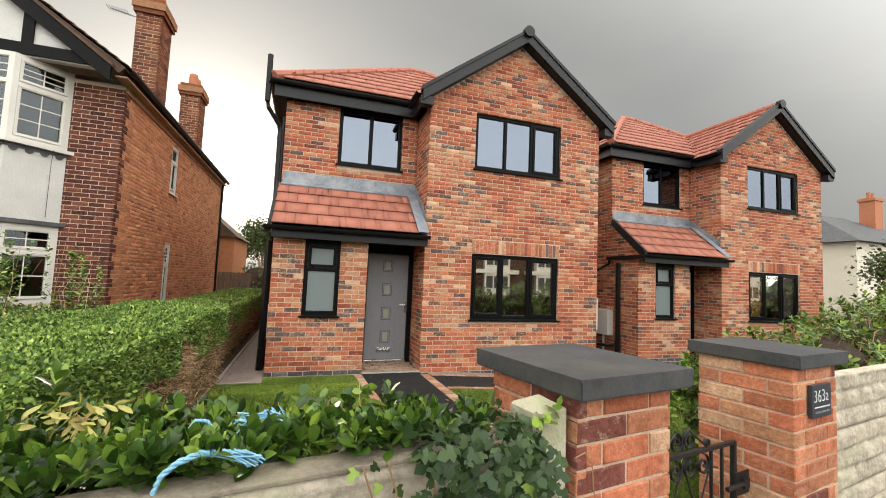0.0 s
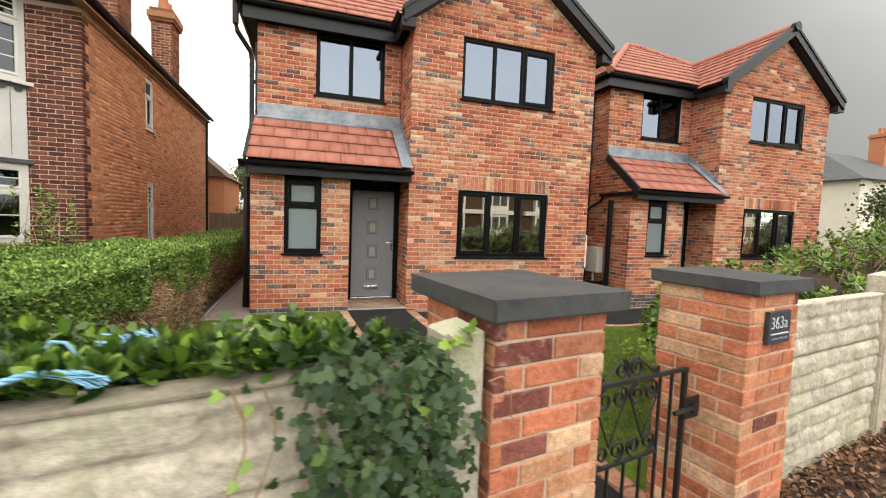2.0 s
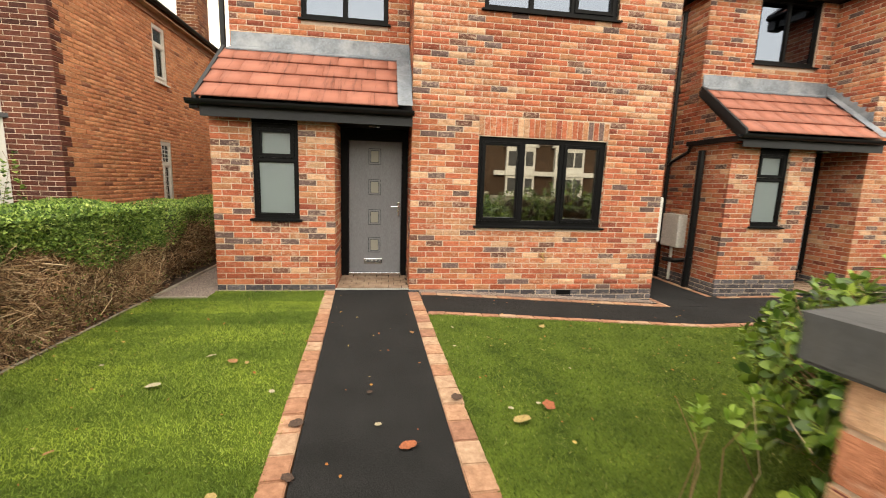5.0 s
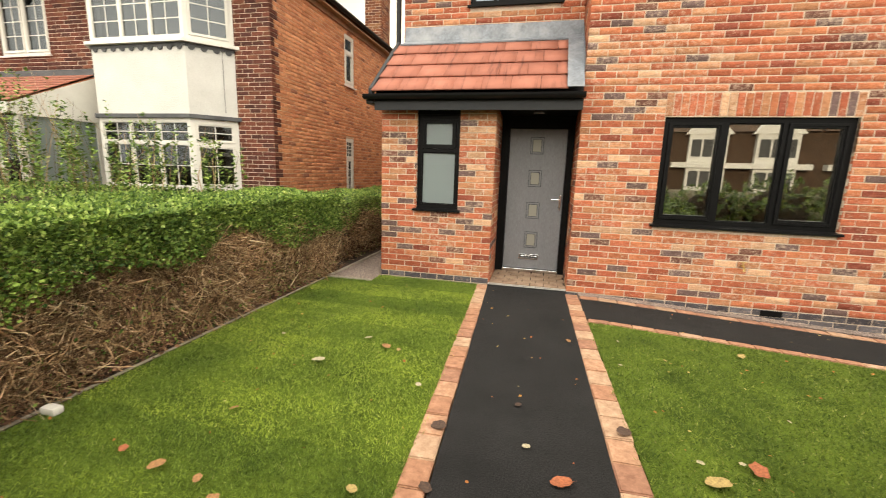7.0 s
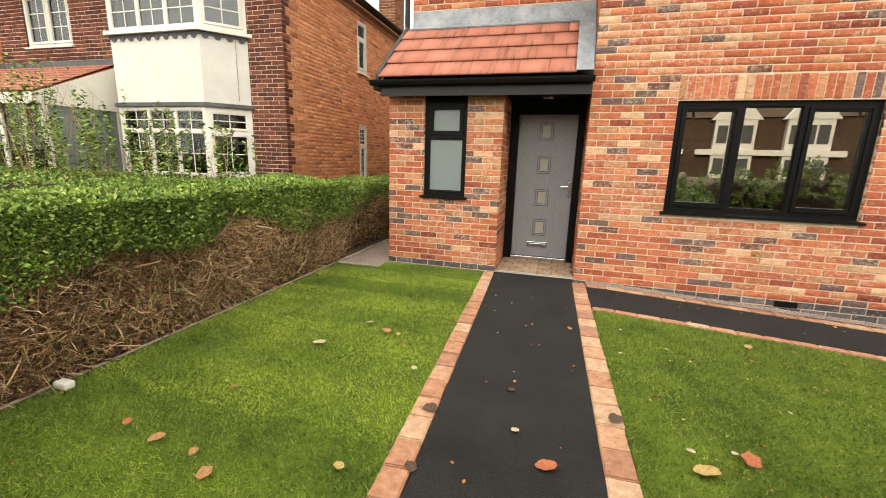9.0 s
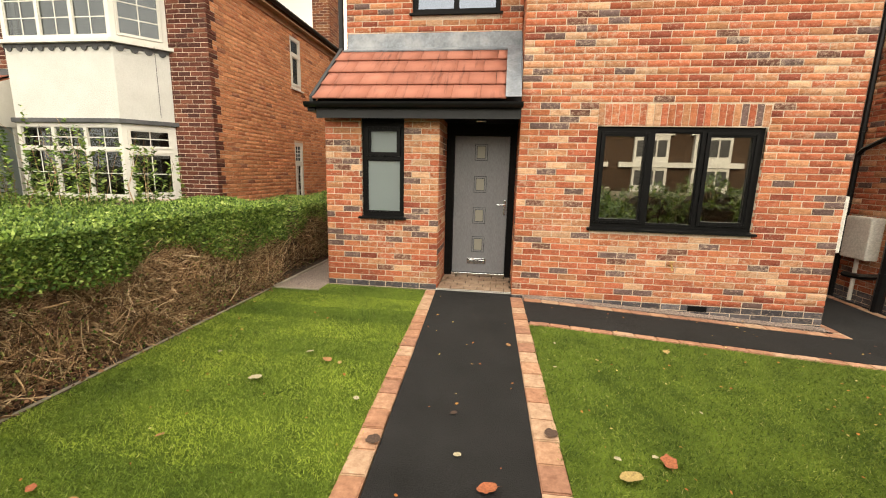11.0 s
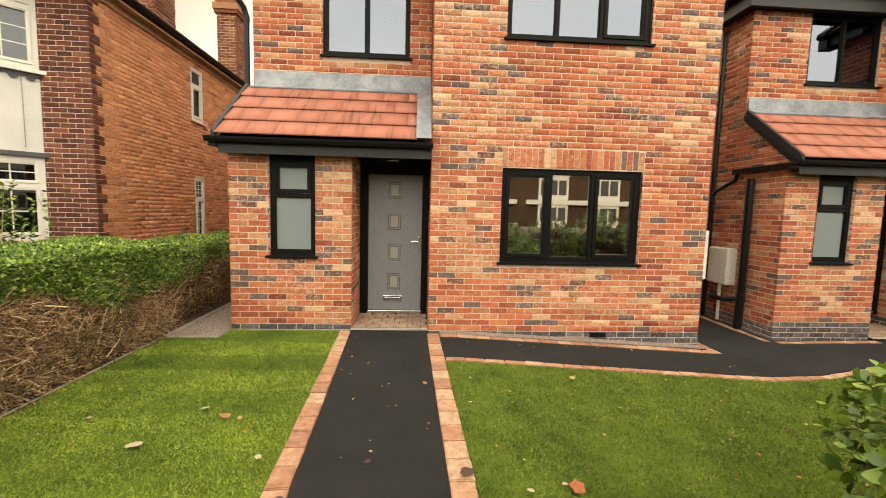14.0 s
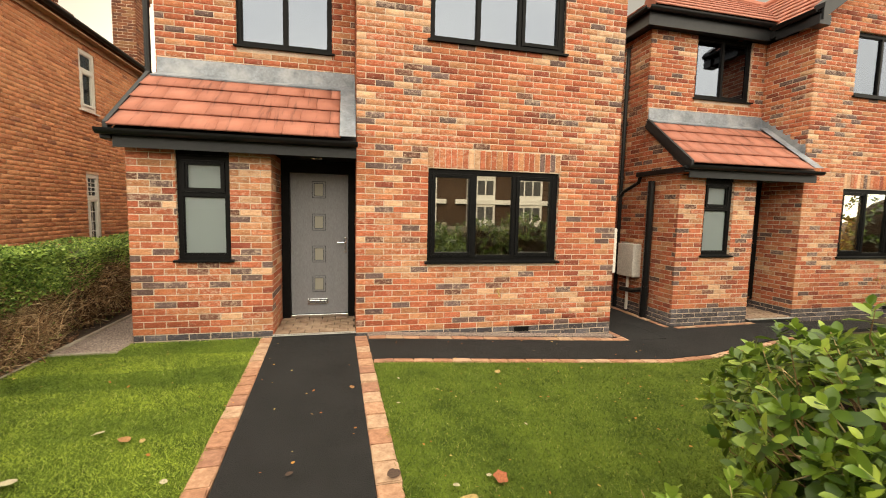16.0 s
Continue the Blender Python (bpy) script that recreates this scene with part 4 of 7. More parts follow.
part("letter_flap", boxes((3.355, 3.575, YD - 0.02, YD - 0.0145, 0.232, 0.272), bevel=0.002), chrome_mat, door)
hb = boxes((3.815, 3.845, YD - 0.012, YD + 0.001, 0.93, 1.14), bevel=0.004)
part("handle_plate", hb, chrome_mat, door)
hb = bmesh.new()
tube(hb, [(3.83, YD - 0.01, 1.075), (3.83, YD - 0.05, 1.075), (3.815, YD - 0.058, 1.075), (3.72, YD - 0.055, 1.075)], 0.009)
part("handle", hb, chrome_mat, door, "chrome lever handle")
part("hinge_side_wall", boxes((X1, X2, YD + 0.07, YD + 0.3, -0.24, 2.4), (X1, X2, YD - 0.02, YD + 0.07, 2.1, 2.4)), black_mat, house)
part("soffit", boxes((X0 + 0.05, X2 - 0.01, YF - 0.17, YD - 0.025, 2.17, 2.195)), black_mat, house, "black porch soffit")
part("porch_lamp", boxes((3.42, 3.55, 9.0, 9.08, 2.135, 2.168), bevel=0.006), chrome_mat, house, "small bulkhead lamp in the porch soffit")

# porch floor of small setts and a slotted drain
part("porch_floor", boxes((X1 - 0.0, X2, YF - 0.02, YD + 0.03, -0.2, 0.022)), soil_mat, house)
sett_mesh = paver_mesh(0.2, 0.15).copy()
sett_mesh.materials[0] = sett_mat
for r_ in range(5):
    for c_ in range(-1, 6):
        x = X1 + 0.01 + c_ * 0.172 + (0.07 if r_ % 2 else 0)
        a_, b_ = max(x, X1 + 0.006), min(x + 0.162, X2 - 0.006)
        if b_ - a_ > 0.03:
            ob = new("sett", sett_mesh)
            adopt(ob, house)
            ob.matrix_basis = pose(a_, YF + 0.012 + r_ * 0.147, 0.036 + R.uniform(-0.003, 0.003), R.uniform(-0.6, 0.6), R.uniform(-0.6, 0.6)) @ Matrix.Diagonal(((b_ - a_) / 0.2, 0.136 / 0.15, 1, 1))
dr = boxes((X1 + 0.0, X2 - 0.0, YF - 0.07, YF - 0.0, -0.03, 0.02))
drain = part("drain_channel", dr, iron_mat, house, "dark drain channel across the threshold")
dr = boxes((X1, X2, YF - 0.069, YF - 0.058, 0.02, 0.026), (X1, X2, YF - 0.012, YF - 0.001, 0.02, 0.026))
for k in range(32):
    box(dr, X1 + 0.004 + k * 0.0298, X1 + 0.017 + k * 0.0298, YF - 0.0579, YF - 0.0121, 0.02, 0.0255)
part("grating", dr, grate_mat, drain, "slotted galvanised grating")

# porch roof
PE, PT = (YF - 0.25, 2.30), (YW - 0.10, 3.10)
bm = bmesh.new()
prism(bm, [(X0 - 0.02, PE[0] + 0.03, PE[1] - 0.03), (X0 - 0.02, PT[0] + 0.1, PT[1]), (X0 - 0.02, PT[0] + 0.1, PT[1] - 0.08), (X0 - 0.02, PE[0] + 0.1, PE[1] - 0.1)], (0, 0, 0), (X2 - X0 + 0.01, 0, 0))
porch_roof = part("porch_roof", bm, fascia_mat, house, "lean-to porch roof of orange-red flat tiles")
tile_slope(porch_roof, (X0 - 0.03, PE[0], PE[1]), (3.78, PE[0], PE[1]), (0, PT[0] - PE[0], PT[1] - PE[1]), 4, 0.33, tile_mat, False)
up = Vector((0, PT[0] - PE[0], PT[1] - PE[1]))
nr = Vector((0, -up.z, up.y)).normalized()
bm = bmesh.new()
prism(bm, [Vector((3.77, PE[0], PE[1])) + nr * 0.05, Vector((X2 - 0.012, PE[0], PE[1])) + nr * 0.05, Vector((X2 - 0.012, PE[0], PE[1])) + nr * 0.06 + up, Vector((3.77, PE[0], PE[1])) + nr * 0.06 + up], (0, 0, 0), nr * 0.006)
prism(bm, [(X2 - 0.012, PE[0] + 0.27, PE[1] + 0.26), (X2 - 0.012, PT[0] + 0.1, PT[1] + 0.06), (X2 - 0.012, PT[0] + 0.1, PT[1] + 0.24), (X2 - 0.012, PE[0] + 0.27, PE[1] + 0.40)], (0, 0, 0), (0.006, 0, 0))
part("side_flashing", bm, lead_mat, porch_roof, "grey lead flashing against the bay")
for k in range(6):
    s = k / 6
    y, z = PE[0] + 0.27 + s * (PT[0] - PE[0] - 0.2), PE[1] + 0.3 + s * (PT[1] - PE[1] - 0.2)
    part("step_flashing", boxes((X2 - 0.018, X2 - 0.013, y, y + 0.16, z, z + 0.17)), lead_mat, porch_roof)
bm = bmesh.new()
prism(bm, [(X0 + 0.02, YW - 0.006, 3.36), (X0 + 0.02, YW - 0.012, 3.36), (X0 + 0.02, YW - 0.03, 3.17), (X0 + 0.0, PT[0] - 0.08, PT[1] + 0.0), (X0 + 0.0, PT[0] - 0.075, PT[1] - 0.015), (X0 + 0.02, YW - 0.006, 3.14)], (0, 0, 0), (X2 - X0 - 0.03, 0, 0))
part("top_flashing", bm, lead_mat, porch_roof, "dull grey lead flashing along the wall")
bm = bmesh.new()
prism(bm, [Vector((X0 - 0.07, PE[0] - 0.01, PE[1] - 0.05)), Vector((X0 - 0.07, PE[0] - 0.01, PE[1] + 0.055)), Vector((X0 - 0.07, PT[0], PT[1] + 0.055)), Vector((X0 - 0.07, PT[0], PT[1] - 0.1))], (0, 0, 0), (0.045, 0, 0))
part("verge", bm, fascia_mat, porch_roof, "black dry verge")
part("fascia", boxes((X0 - 0.02, X2 - 0.005, YF - 0.19, YF - 0.17, 2.115, 2.26)), fascia_mat, porch_roof, "black fascia board")


def gutter(parent, a, b, r=0.058, name="gutter"):
    """A half-round gutter between two points."""
    a, b = Vector(a), Vector(b)
    d = (b - a).normalized()
    s = d.cross(Vector((0, 0, 1)))
    bm = bmesh.new()
    rows = []
    for p in (a, b):
        rows.append([bm.verts.new(p + s * (math.cos(t) * q) - Vector((0, 0, math.sin(t) * q))) for q, ts in ((r, np.linspace(0, math.pi, 9)), (r - 0.006, np.linspace(math.pi, 0, 9))) for t in ts])
    n = len(rows[0])
    for k in range(n):
        bm.faces.new((rows[0][k], rows[0][(k + 1) % n], rows[1][(k + 1) % n], rows[1][k]))
    for row in rows:
        bm.faces.new(row)
    return part(name, bm, gutter_mat, parent, "black half-round gutter")


gutter(house, (X0 - 0.13, YF - 0.255, 2.285), (X2 + 0.01, YF - 0.255, 2.285))
part("gutter_return", boxes((X0 - 0.13, X0 - 0.03, YF - 0.2, YF + 0.86, 2.19, 2.27), bevel=0.01), gutter_mat, house, "black gutter return along the porch side")
dp = bmesh.new()
tube(dp, [(X0 - 0.08, YF + 0.8, 2.2), (X0 - 0.08, YF + 0.84, 2.1), (X0 - 0.06, 10.0, 1.96), (X0 - 0.05, 10.1, 1.88)], 0.032)
part("downpipe", dp, gutter_mat, house, "black downpipe offset")
side_top = lambda z: (0.0, 18.5 - (8.54 + (z - 2.2) / 0.81) - 0.006)
f = face_pose(X0, 18.5, -90)
bm = bmesh.new()
prism(bm, [(X0 + 0.006, 8.78, 2.176), (X0 + 0.006, 9.62, 2.176), (X0 + 0.006, 9.62, 3.02), (X0 + 0.006, 8.78, 2.34)], (0, 0, 0), (0.2, 0, 0))
w = part("wall", bm, mortar_mat, house, "brick cheek of the porch under the sloping verge")
lay(w, f, [b for b in bond(9.75, 2.175, 11, [], side_top) if b[0] > 8.85], brick_mat, brick_mat_far, 60)
dp = bmesh.new()
tube(dp, [(X0 - 0.1, 9.25, 2.1), (X0 - 0.1, 9.25, 0.35)], 0.055)
tube(dp, [(X0 - 0.1, 9.25, 0.35), (X0 - 0.1, 9.25, 0.28), (X0 - 0.12, 9.25, -0.2)], 0.06)
tube(dp, [(X0 - 0.1, 9.25, 0.30), (X0 - 0.08, 9.6, 0.22), (X0 - 0.08, 9.9, 0.2)], 0.04)
part("soil_pipe", dp, gutter_mat, house, "thick black soil pipe at the flank wall")
part("meter_box", boxes((X0 - 0.17, X0 - 0.002, 9.5, 9.92, 0.46, 1.04), bevel=0.02), box_mat, house, "beige plastic meter box on the flank wall")
dp = bmesh.new()
tube(dp, [(X0 - 0.06, 9.75, 0.46), (X0 - 0.06, 9.75, -0.15)], 0.025)
part("cable_duct", dp, white_mat, house, "white cable duct below the meter box")
dp = bmesh.new()
tube(dp, [(X0 - 0.05, 10.1, 4.5), (X0 - 0.05, 10.1, -0.2)], 0.036)
for z in (0.6, 2.2, 3.8):
    tube(dp, [(X0 - 0.05, 10.1, z), (X0 - 0.05, 10.1, z + 0.06)], 0.05)
part("downpipe", dp, gutter_mat, house)

# main roofs
OV = 0.17
ap = GZ + 0.15
ez, ex0, ex1 = GE + 0.02, X2 - 0.17, X3 + 0.17
sl = (ap - ez) / (GX - ex0)
bm = bmesh.new()
prism(bm, [(ex0, YF - OV, ez), (GX, YF - OV, ap), (ex1, YF - OV, ez), (ex1, YF - OV, ez - 0.14), (GX, YF - OV, ap - 0.16), (ex0, YF - OV, ez - 0.14)], (0, 0.02, 0), (0, 9.7, 0))
roof = part("roof", bm, fascia_mat, house, "red tiled gable and hipped roof")
for sgn, xa in ((1, ex0), (-1, ex1)):
    tile_slope(roof, (xa, YF - OV, ez), (xa, 18.6, ez), (GX - xa, 0, ap - ez), 8, 0.33, tile_far_mat, True)
    bm = bmesh.new()
    prism(bm, [(xa - sgn * 0.03, YF - OV - 0.03, ez - 0.17), (xa - sgn * 0.03, YF - OV - 0.03, ez + 0.02), (GX, YF - OV - 0.03, ap + 0.035), (GX, YF - OV - 0.03, ap - 0.16)], (0, 0, 0), (0, 0.035, 0))
    part("bargeboard", bm, fascia_mat, roof, "anthracite bargeboard")
    bm = bmesh.new()
    prism(bm, [(xa - sgn * 0.05, YF - OV - 0.05, ez + 0.0), (xa - sgn * 0.05, YF - OV - 0.05, ez + 0.075), (GX, YF - OV - 0.05, ap + 0.095), (GX, YF - OV - 0.05, ap + 0.03)], (0, 0, 0), (0, 0.16, 0))
    part("dry_verge", bm, fascia_mat, roof)
    part("box_end", boxes((xa - sgn * 0.06 if sgn > 0 else X3, X2 if sgn > 0 else xa + 0.06, YF - OV, YF - 0.002, ez - 0.23, ez - 0.08), bevel=0.004), fascia_mat, roof)
    gutter(roof, (xa - sgn * 0.08, YF - OV + 0.02, ez - 0.0), (xa - sgn * 0.08, YF + (0.55 if sgn > 0 else 9.6), ez - 0.0))
    part("fascia", boxes((xa - 0.012, xa + 0.012, YF - OV, 9.3 if sgn > 0 else 18.6, ez - 0.2, ez - 0.02)), fascia_mat, roof)
rc = bmesh.new()
tube(rc, [(GX, YF - OV - 0.06, ap + 0.03), (GX, 18.6, ap + 0.03)], 0.09, 10)
part("ridge", rc, tile_far_mat, roof, "red ridge tiles")
rc = bmesh.new()
tube(rc, [(GX, YF - OV - 0.085, ap + 0.03), (GX, YF - OV + 0.03, ap + 0.03)], 0.105, 12)
part("ridge_end", rc, fascia_mat, roof, "black ridge end cap")
# hipped wing
hx, hy, hz, hs = X0 - 0.23, YW - 0.2, EAVE + 0.26, 3.0
ht = 0.71
hzt = hz + hs * ht
bm = bmesh.new()
hr = X3 + 0.17
v = [bm.verts.new(p) for p in ((hx, hy, hz), (hr, hy, hz), (hr - hs, hy + hs, hzt), (hx + hs, hy + hs, hzt), (hx, hy + 2 * hs, hz), (hr, hy + 2 * hs, hz))]
for f in ((0, 1, 2, 3), (0, 3, 4), (3, 2, 5, 4), (0, 4, 5, 1), (1, 5, 2)):
    bm.faces.new([v[k] for k in f])
part("hip_roof", bm, old_tile_mat, roof)
fl = math.hypot(hs, hs * ht)
tile_slope(roof, (hx, hy, hz), (hr, hy, hz), (0, hs, hs * ht), 9, 0.33, tile_far_mat, True, trim=lambda s: (s * hs, hr - hx - s * hs if hz + s * hs * ht > ap else ex0 - hx + max(0.0, (hz + s * hs * ht - ez) / sl)))
tile_slope(roof, (hr, hy, hz), (hr, hy + 2 * hs, hz), (-hs, 0, hs * ht), 9, 0.33, tile_far_mat, True, trim=lambda s: (s * hs, 2 * hs - s * hs))
tile_slope(roof, (hx, hy + 2 * hs, hz), (hx, hy, hz), (hs, 0, hs * ht), 9, 0.33, tile_far_mat, True, trim=lambda s: (s * hs, 2 * hs - s * hs))
for pts in ([(hx, hy, hz + 0.03), (hx + hs, hy + hs, hzt + 0.04)], [(hx + hs, hy + hs, hzt + 0.04), (hr - hs, hy + hs, hzt + 0.04)], [(hr, hy, hz + 0.03), (hr - hs, hy + hs, hzt + 0.04)]):
    rc = bmesh.new()
    tube(rc, pts, 0.085, 8)
    part("ridge", rc, tile_far_mat, roof)
part("fascia", boxes((hx + 0.03, ex0, hy + 0.03, hy + 0.05, EAVE - 0.03, EAVE + 0.24), (hx + 0.03, hx + 0.05, hy + 0.05, 18.5, EAVE - 0.03, EAVE + 0.24)), fascia_mat, roof)
part("soffit", boxes((hx + 0.05, ex0 + 0.1, hy + 0.05, YW - 0.01, EAVE + 0.0, EAVE + 0.02), (hx + 0.05, X0 - 0.008, YW, 18.5, EAVE + 0.0, EAVE + 0.02)), fascia_mat, roof)
gutter(roof, (hx - 0.04, hy - 0.03, EAVE + 0.22), (ex0 - 0.02, hy - 0.03, EAVE + 0.22))
gutter(roof, (hx - 0.03, 18.5, EAVE + 0.22), (hx - 0.03, hy - 0.03, EAVE + 0.22))

tall_box = boxes((X3 + 0.002, X3 + 0.17, 8.92, 9.3, 0.68, 1.34), bevel=0.02)
# second house of the same pattern
house_b = copy_thing(house, pose(HB[0] + 7.28, HB[1] + 0.28, HB[2]))
for piece in house_b.children:
    if piece.name.split(".")[0] in ("porch_floor", "sett", "drain_channel"):
        piece.location.z -= 0.16
part("meter_box", tall_box, box_mat, house, "pale plastic meter box on the passage wall")
tagged(house_b, "second new red multi-brick house of the same pattern beyond the passage", "house", "new brick houses")
house_flue = bmesh.new()
tube(house_flue, [(1.24, 9.42, 4.5), (1.24, 9.42, 5.32)], 0.045)
tube(house_flue, [(1.24, 9.42, 4.52), (1.26, 9.44, 4.4), (1.44, 9.55, 4.15), (1.46, 9.58, 4.05), (1.46, 9.58, 0.0)], 0.038)
tagged(part("vent_pipe", house_flue, gutter_mat), "black vent pipe rising above the eaves at the house corner", "pipe")

# ---------------------------------------------------------------- gate pillars and boundary walls
def pillar(u0, v0, side, ztop, label, cap):
    """A square brick gate pillar with a grey cap stone."""
    base = SM @ Vector((u0 + side / 2, v0 + side / 2, 0))
    t = thing("gate_pillar", label, "pillar", (base.x, base.y, -0.03), "gate pillars")
    core = part("core", boxes((u0 + 0.005, u0 + side - 0.005, v0 + 0.005, v0 + side - 0.005, -0.1, ztop), m=SM), pillar_mortar_mat, t)
    n = 17
    z0 = ztop - n * CP + 0.003
    for ang, (a, b) in ((0, (u0, v0)), (90, (u0 + side, v0)), (180, (u0 + side, v0 + side)), (-90, (u0, v0 + side))):
        f = SM @ pose(a, b, 0, 0, 0, ang)
        bs = []
        for c in range(n):
            z = z0 + CP * (c + 0.5)
            q = side / 4
            cells = [(0.0, 2 * q), (2 * q, 4 * q)] if (c + (1 if ang in (90, -90) else 0)) % 2 else [(0.0, q), (q, 3 * q), (3 * q, 4 * q)]
            for p, r in cells:
                g0, g1 = (0.0 if p == 0 else 0.005), (0.0 if r > side - 0.01 else 0.005)
                bs.append(((p + r + g0 - g1) / 2, z, r - p - g0 - g1, BH))
        lay(core, f, bs, pillar_mat, pillar_far_mat, 999)
    u, v, w, d, zc, th = cap
    bm = boxes((u, u + w, v, v + d, zc, zc + th - 0.012))
    tops = [x for x in bm.verts if x.co.z > zc + 0.02]
    top = [f for f in bm.faces if all(x in tops for x in f.verts)][0]
    bmesh.ops.inset_region(bm, faces=[top], thickness=0.03)
    for x in top.verts:
        x.co.z += 0.012
    bmesh.ops.bevel(bm, geom=[e for e in bm.edges if e.calc_length() > 0.02 and not any(x in top.verts for x in e.verts)], offset=0.006, segments=2, affect="EDGES")
    bm.transform(SM)
    stone = part("cap_stone", bm, cap_mat, t, "flat dark grey cap stone with chipped edges")
    chips = bmesh.new()
    for k in range(14):
        s, ln, zt = R.random(), R.uniform(0.006, 0.05), zc + th - 0.0135
        r = R.uniform(0.0006, 0.0016)
        a = u + s * (w - ln) if k % 2 else u + 0.001
        b = v + 0.001 if k % 2 else v + s * (d - ln)
        box(chips, a, a + (ln if k % 2 else 2 * r), b, b + (2 * r if k % 2 else ln), zt - r, zt + r, m=SM)
    tagged(part("chipped_edge", chips, lead_mat, stone, "pale chips along the arrises"), kind="stuff")
    return t


pillar_a = pillar(0.0, 0.0, 0.44, 1.247, "red and buff brick gate pillar under a dark grey cap", (-0.045, -0.055, 0.535, 0.56, 1.247, 0.065))
pillar_b = pillar(1.42, 0.04, 0.44, 1.235, "red and buff brick gate pillar with a house number plaque", (1.385, 0.0, 0.52, 0.52, 1.235, 0.065))

# house number plaque
plaque = thing("number_plaque", "small dark slate plaque with a white house number", "sign", tuple(SM @ Vector((1.64, 0.03, 1.0))))
part("plate", boxes((1.545, 1.745, 0.018, 0.036, 0.995, 1.15), m=SM, bevel=0.003), plaque_mat, plaque)


def lettering(text, m, size, mat, parent, name):
    cu = bpy.data.curves.new(name, "FONT")
    cu.body, cu.size, cu.extrude, cu.offset = text, size, 0.0008, -0.0018
    tmp = bpy.data.objects.new(name, cu)
    scene.collection.objects.link(tmp)
    bpy.context.view_layer.update()
    me = bpy.data.meshes.new_from_object(tmp.evaluated_get(bpy.context.evaluated_depsgraph_get()))
    bpy.data.objects.remove(tmp)
    me.transform(m)
    me.materials.clear()
    me.materials.append(mat)
    ob = new(name, me)
    adopt(ob, parent)
    return ob


lettering("363a", SM @ pose(1.556, 0.017, 1.068, 90) @ Matrix.Diagonal((0.98, 1, 1, 1)), 0.084, letter_mat, plaque, "number")
part("underline", boxes((1.565, 1.725, 0.0155, 0.0185, 1.041, 1.046), m=SM), letter_mat, plaque)
part("small_line", boxes((1.572, 1.63, 0.0165, 0.0185, 1.016, 1.024), (1.64, 1.68, 0.0165, 0.0185, 1.016, 1.024), (1.688, 1.718, 0.0165, 0.0185, 1.016, 1.024), m=SM), lead_mat, plaque)


def rock_panel(u0, u1, z0, z1, v, seed, flat_top=0.0, deep=1.0):
    """A cast concrete panel with a rock-faced pattern of rough blocks in low relief."""
    rs = np.random.RandomState(seed)
    nu, nz = max(2, int((u1 - u0) / 0.012)), max(2, int((z1 - z0) / 0.012))
    U, Z = np.meshgrid(np.linspace(u0, u1, nu), np.linspace(z0, z1, nz))
    rows = max(1, round((z1 - z0) / 0.11))
    H = np.zeros_like(U)
    for r in range(rows):
        a, b = z0 + (z1 - z0) * r / rows, z0 + (z1 - z0) * (r + 1) / rows
        u = u0 - rs.uniform(0, 0.1)
        while u < u1:
            w = rs.uniform(0.13, 0.3)
            d = np.minimum(np.minimum(U - u, u + w - U), np.minimum(Z - a, b - Z))
            H = np.maximum(H, np.where(d > 0, np.clip(d / 0.022, 0, 1) * rs.uniform(0.007, 0.026), 0))
            u += w
    H += np.array([[noise.noise((x * 9, z * 16, seed)) * 0.009 + noise.noise((x * 30, z * 40, seed)) * 0.006 for x, z in zip(ru, rz)] for ru, rz in zip(U, Z)])
    edge = np.minimum(np.minimum(U - u0, u1 - U), np.minimum(Z - z0, z1 - Z))
    H *= np.clip(edge / 0.015, 0, 1) * deep
    if flat_top:
        H = np.where(Z > z1 - flat_top, 0.018 + 0.3 * (H - 0.006), H)
    pts = np.stack([U, v - H, Z], -1).reshape(-1, 3)
    back = np.stack([U, np.full_like(U, v + 0.05), Z], -1).reshape(-1, 3)
    idx = np.arange(nu * nz).reshape(nz, nu)
    q = np.stack([idx[:-1, :-1], idx[:-1, 1:], idx[1:, 1:], idx[1:, :-1]], -1).reshape(-1, 4)
    n = nu * nz
    rim = np.concatenate([idx[0, :], idx[1:, -1], idx[-1, -2::-1], idx[-2:0:-1, 0]])
    nx = np.roll(rim, -1)
    sides = np.stack([rim, rim + n, nx + n, nx], -1)
    bk = np.array([[idx[0, 0] + n, idx[-1, 0] + n, idx[-1, -1] + n, idx[0, -1] + n]])
    m3 = np.array(SM.to_3x3())
    verts = np.concatenate([pts, back]) @ m3.T + np.array(SM.translation)
    return verts, np.concatenate([q, sides, bk])


wall_l = thing("garden_wall", "weathered pale concrete panel wall with a rock-faced pattern, ivy over its end", "wall", tuple(SM @ Vector((-1.5, 0.05, 0))), "garden walls", "structure")
for k, (z0, z1, ft) in enumerate(((-0.05, 0.4, 0), (0.405, 0.76, 0), (0.765, 1.14, 0.05))):
    fast_mesh("panel", *rock_panel(-2.4, -0.15, z0, z1, 0.045, 3 + k, ft, 0.65), concrete_mat, wall_l, smooth=False)
    fast_mesh("panel", *rock_panel(-4.8, -2.56, z0, z1, 0.045, 13 + k, ft), concrete_mat, wall_l, smooth=False)
part("coping", boxes((-4.8, -0.16, 0.018, 0.115, 1.135, 1.148), m=SM, bevel=0.004), coping_mat, wall_l, "worn brownish wall top")


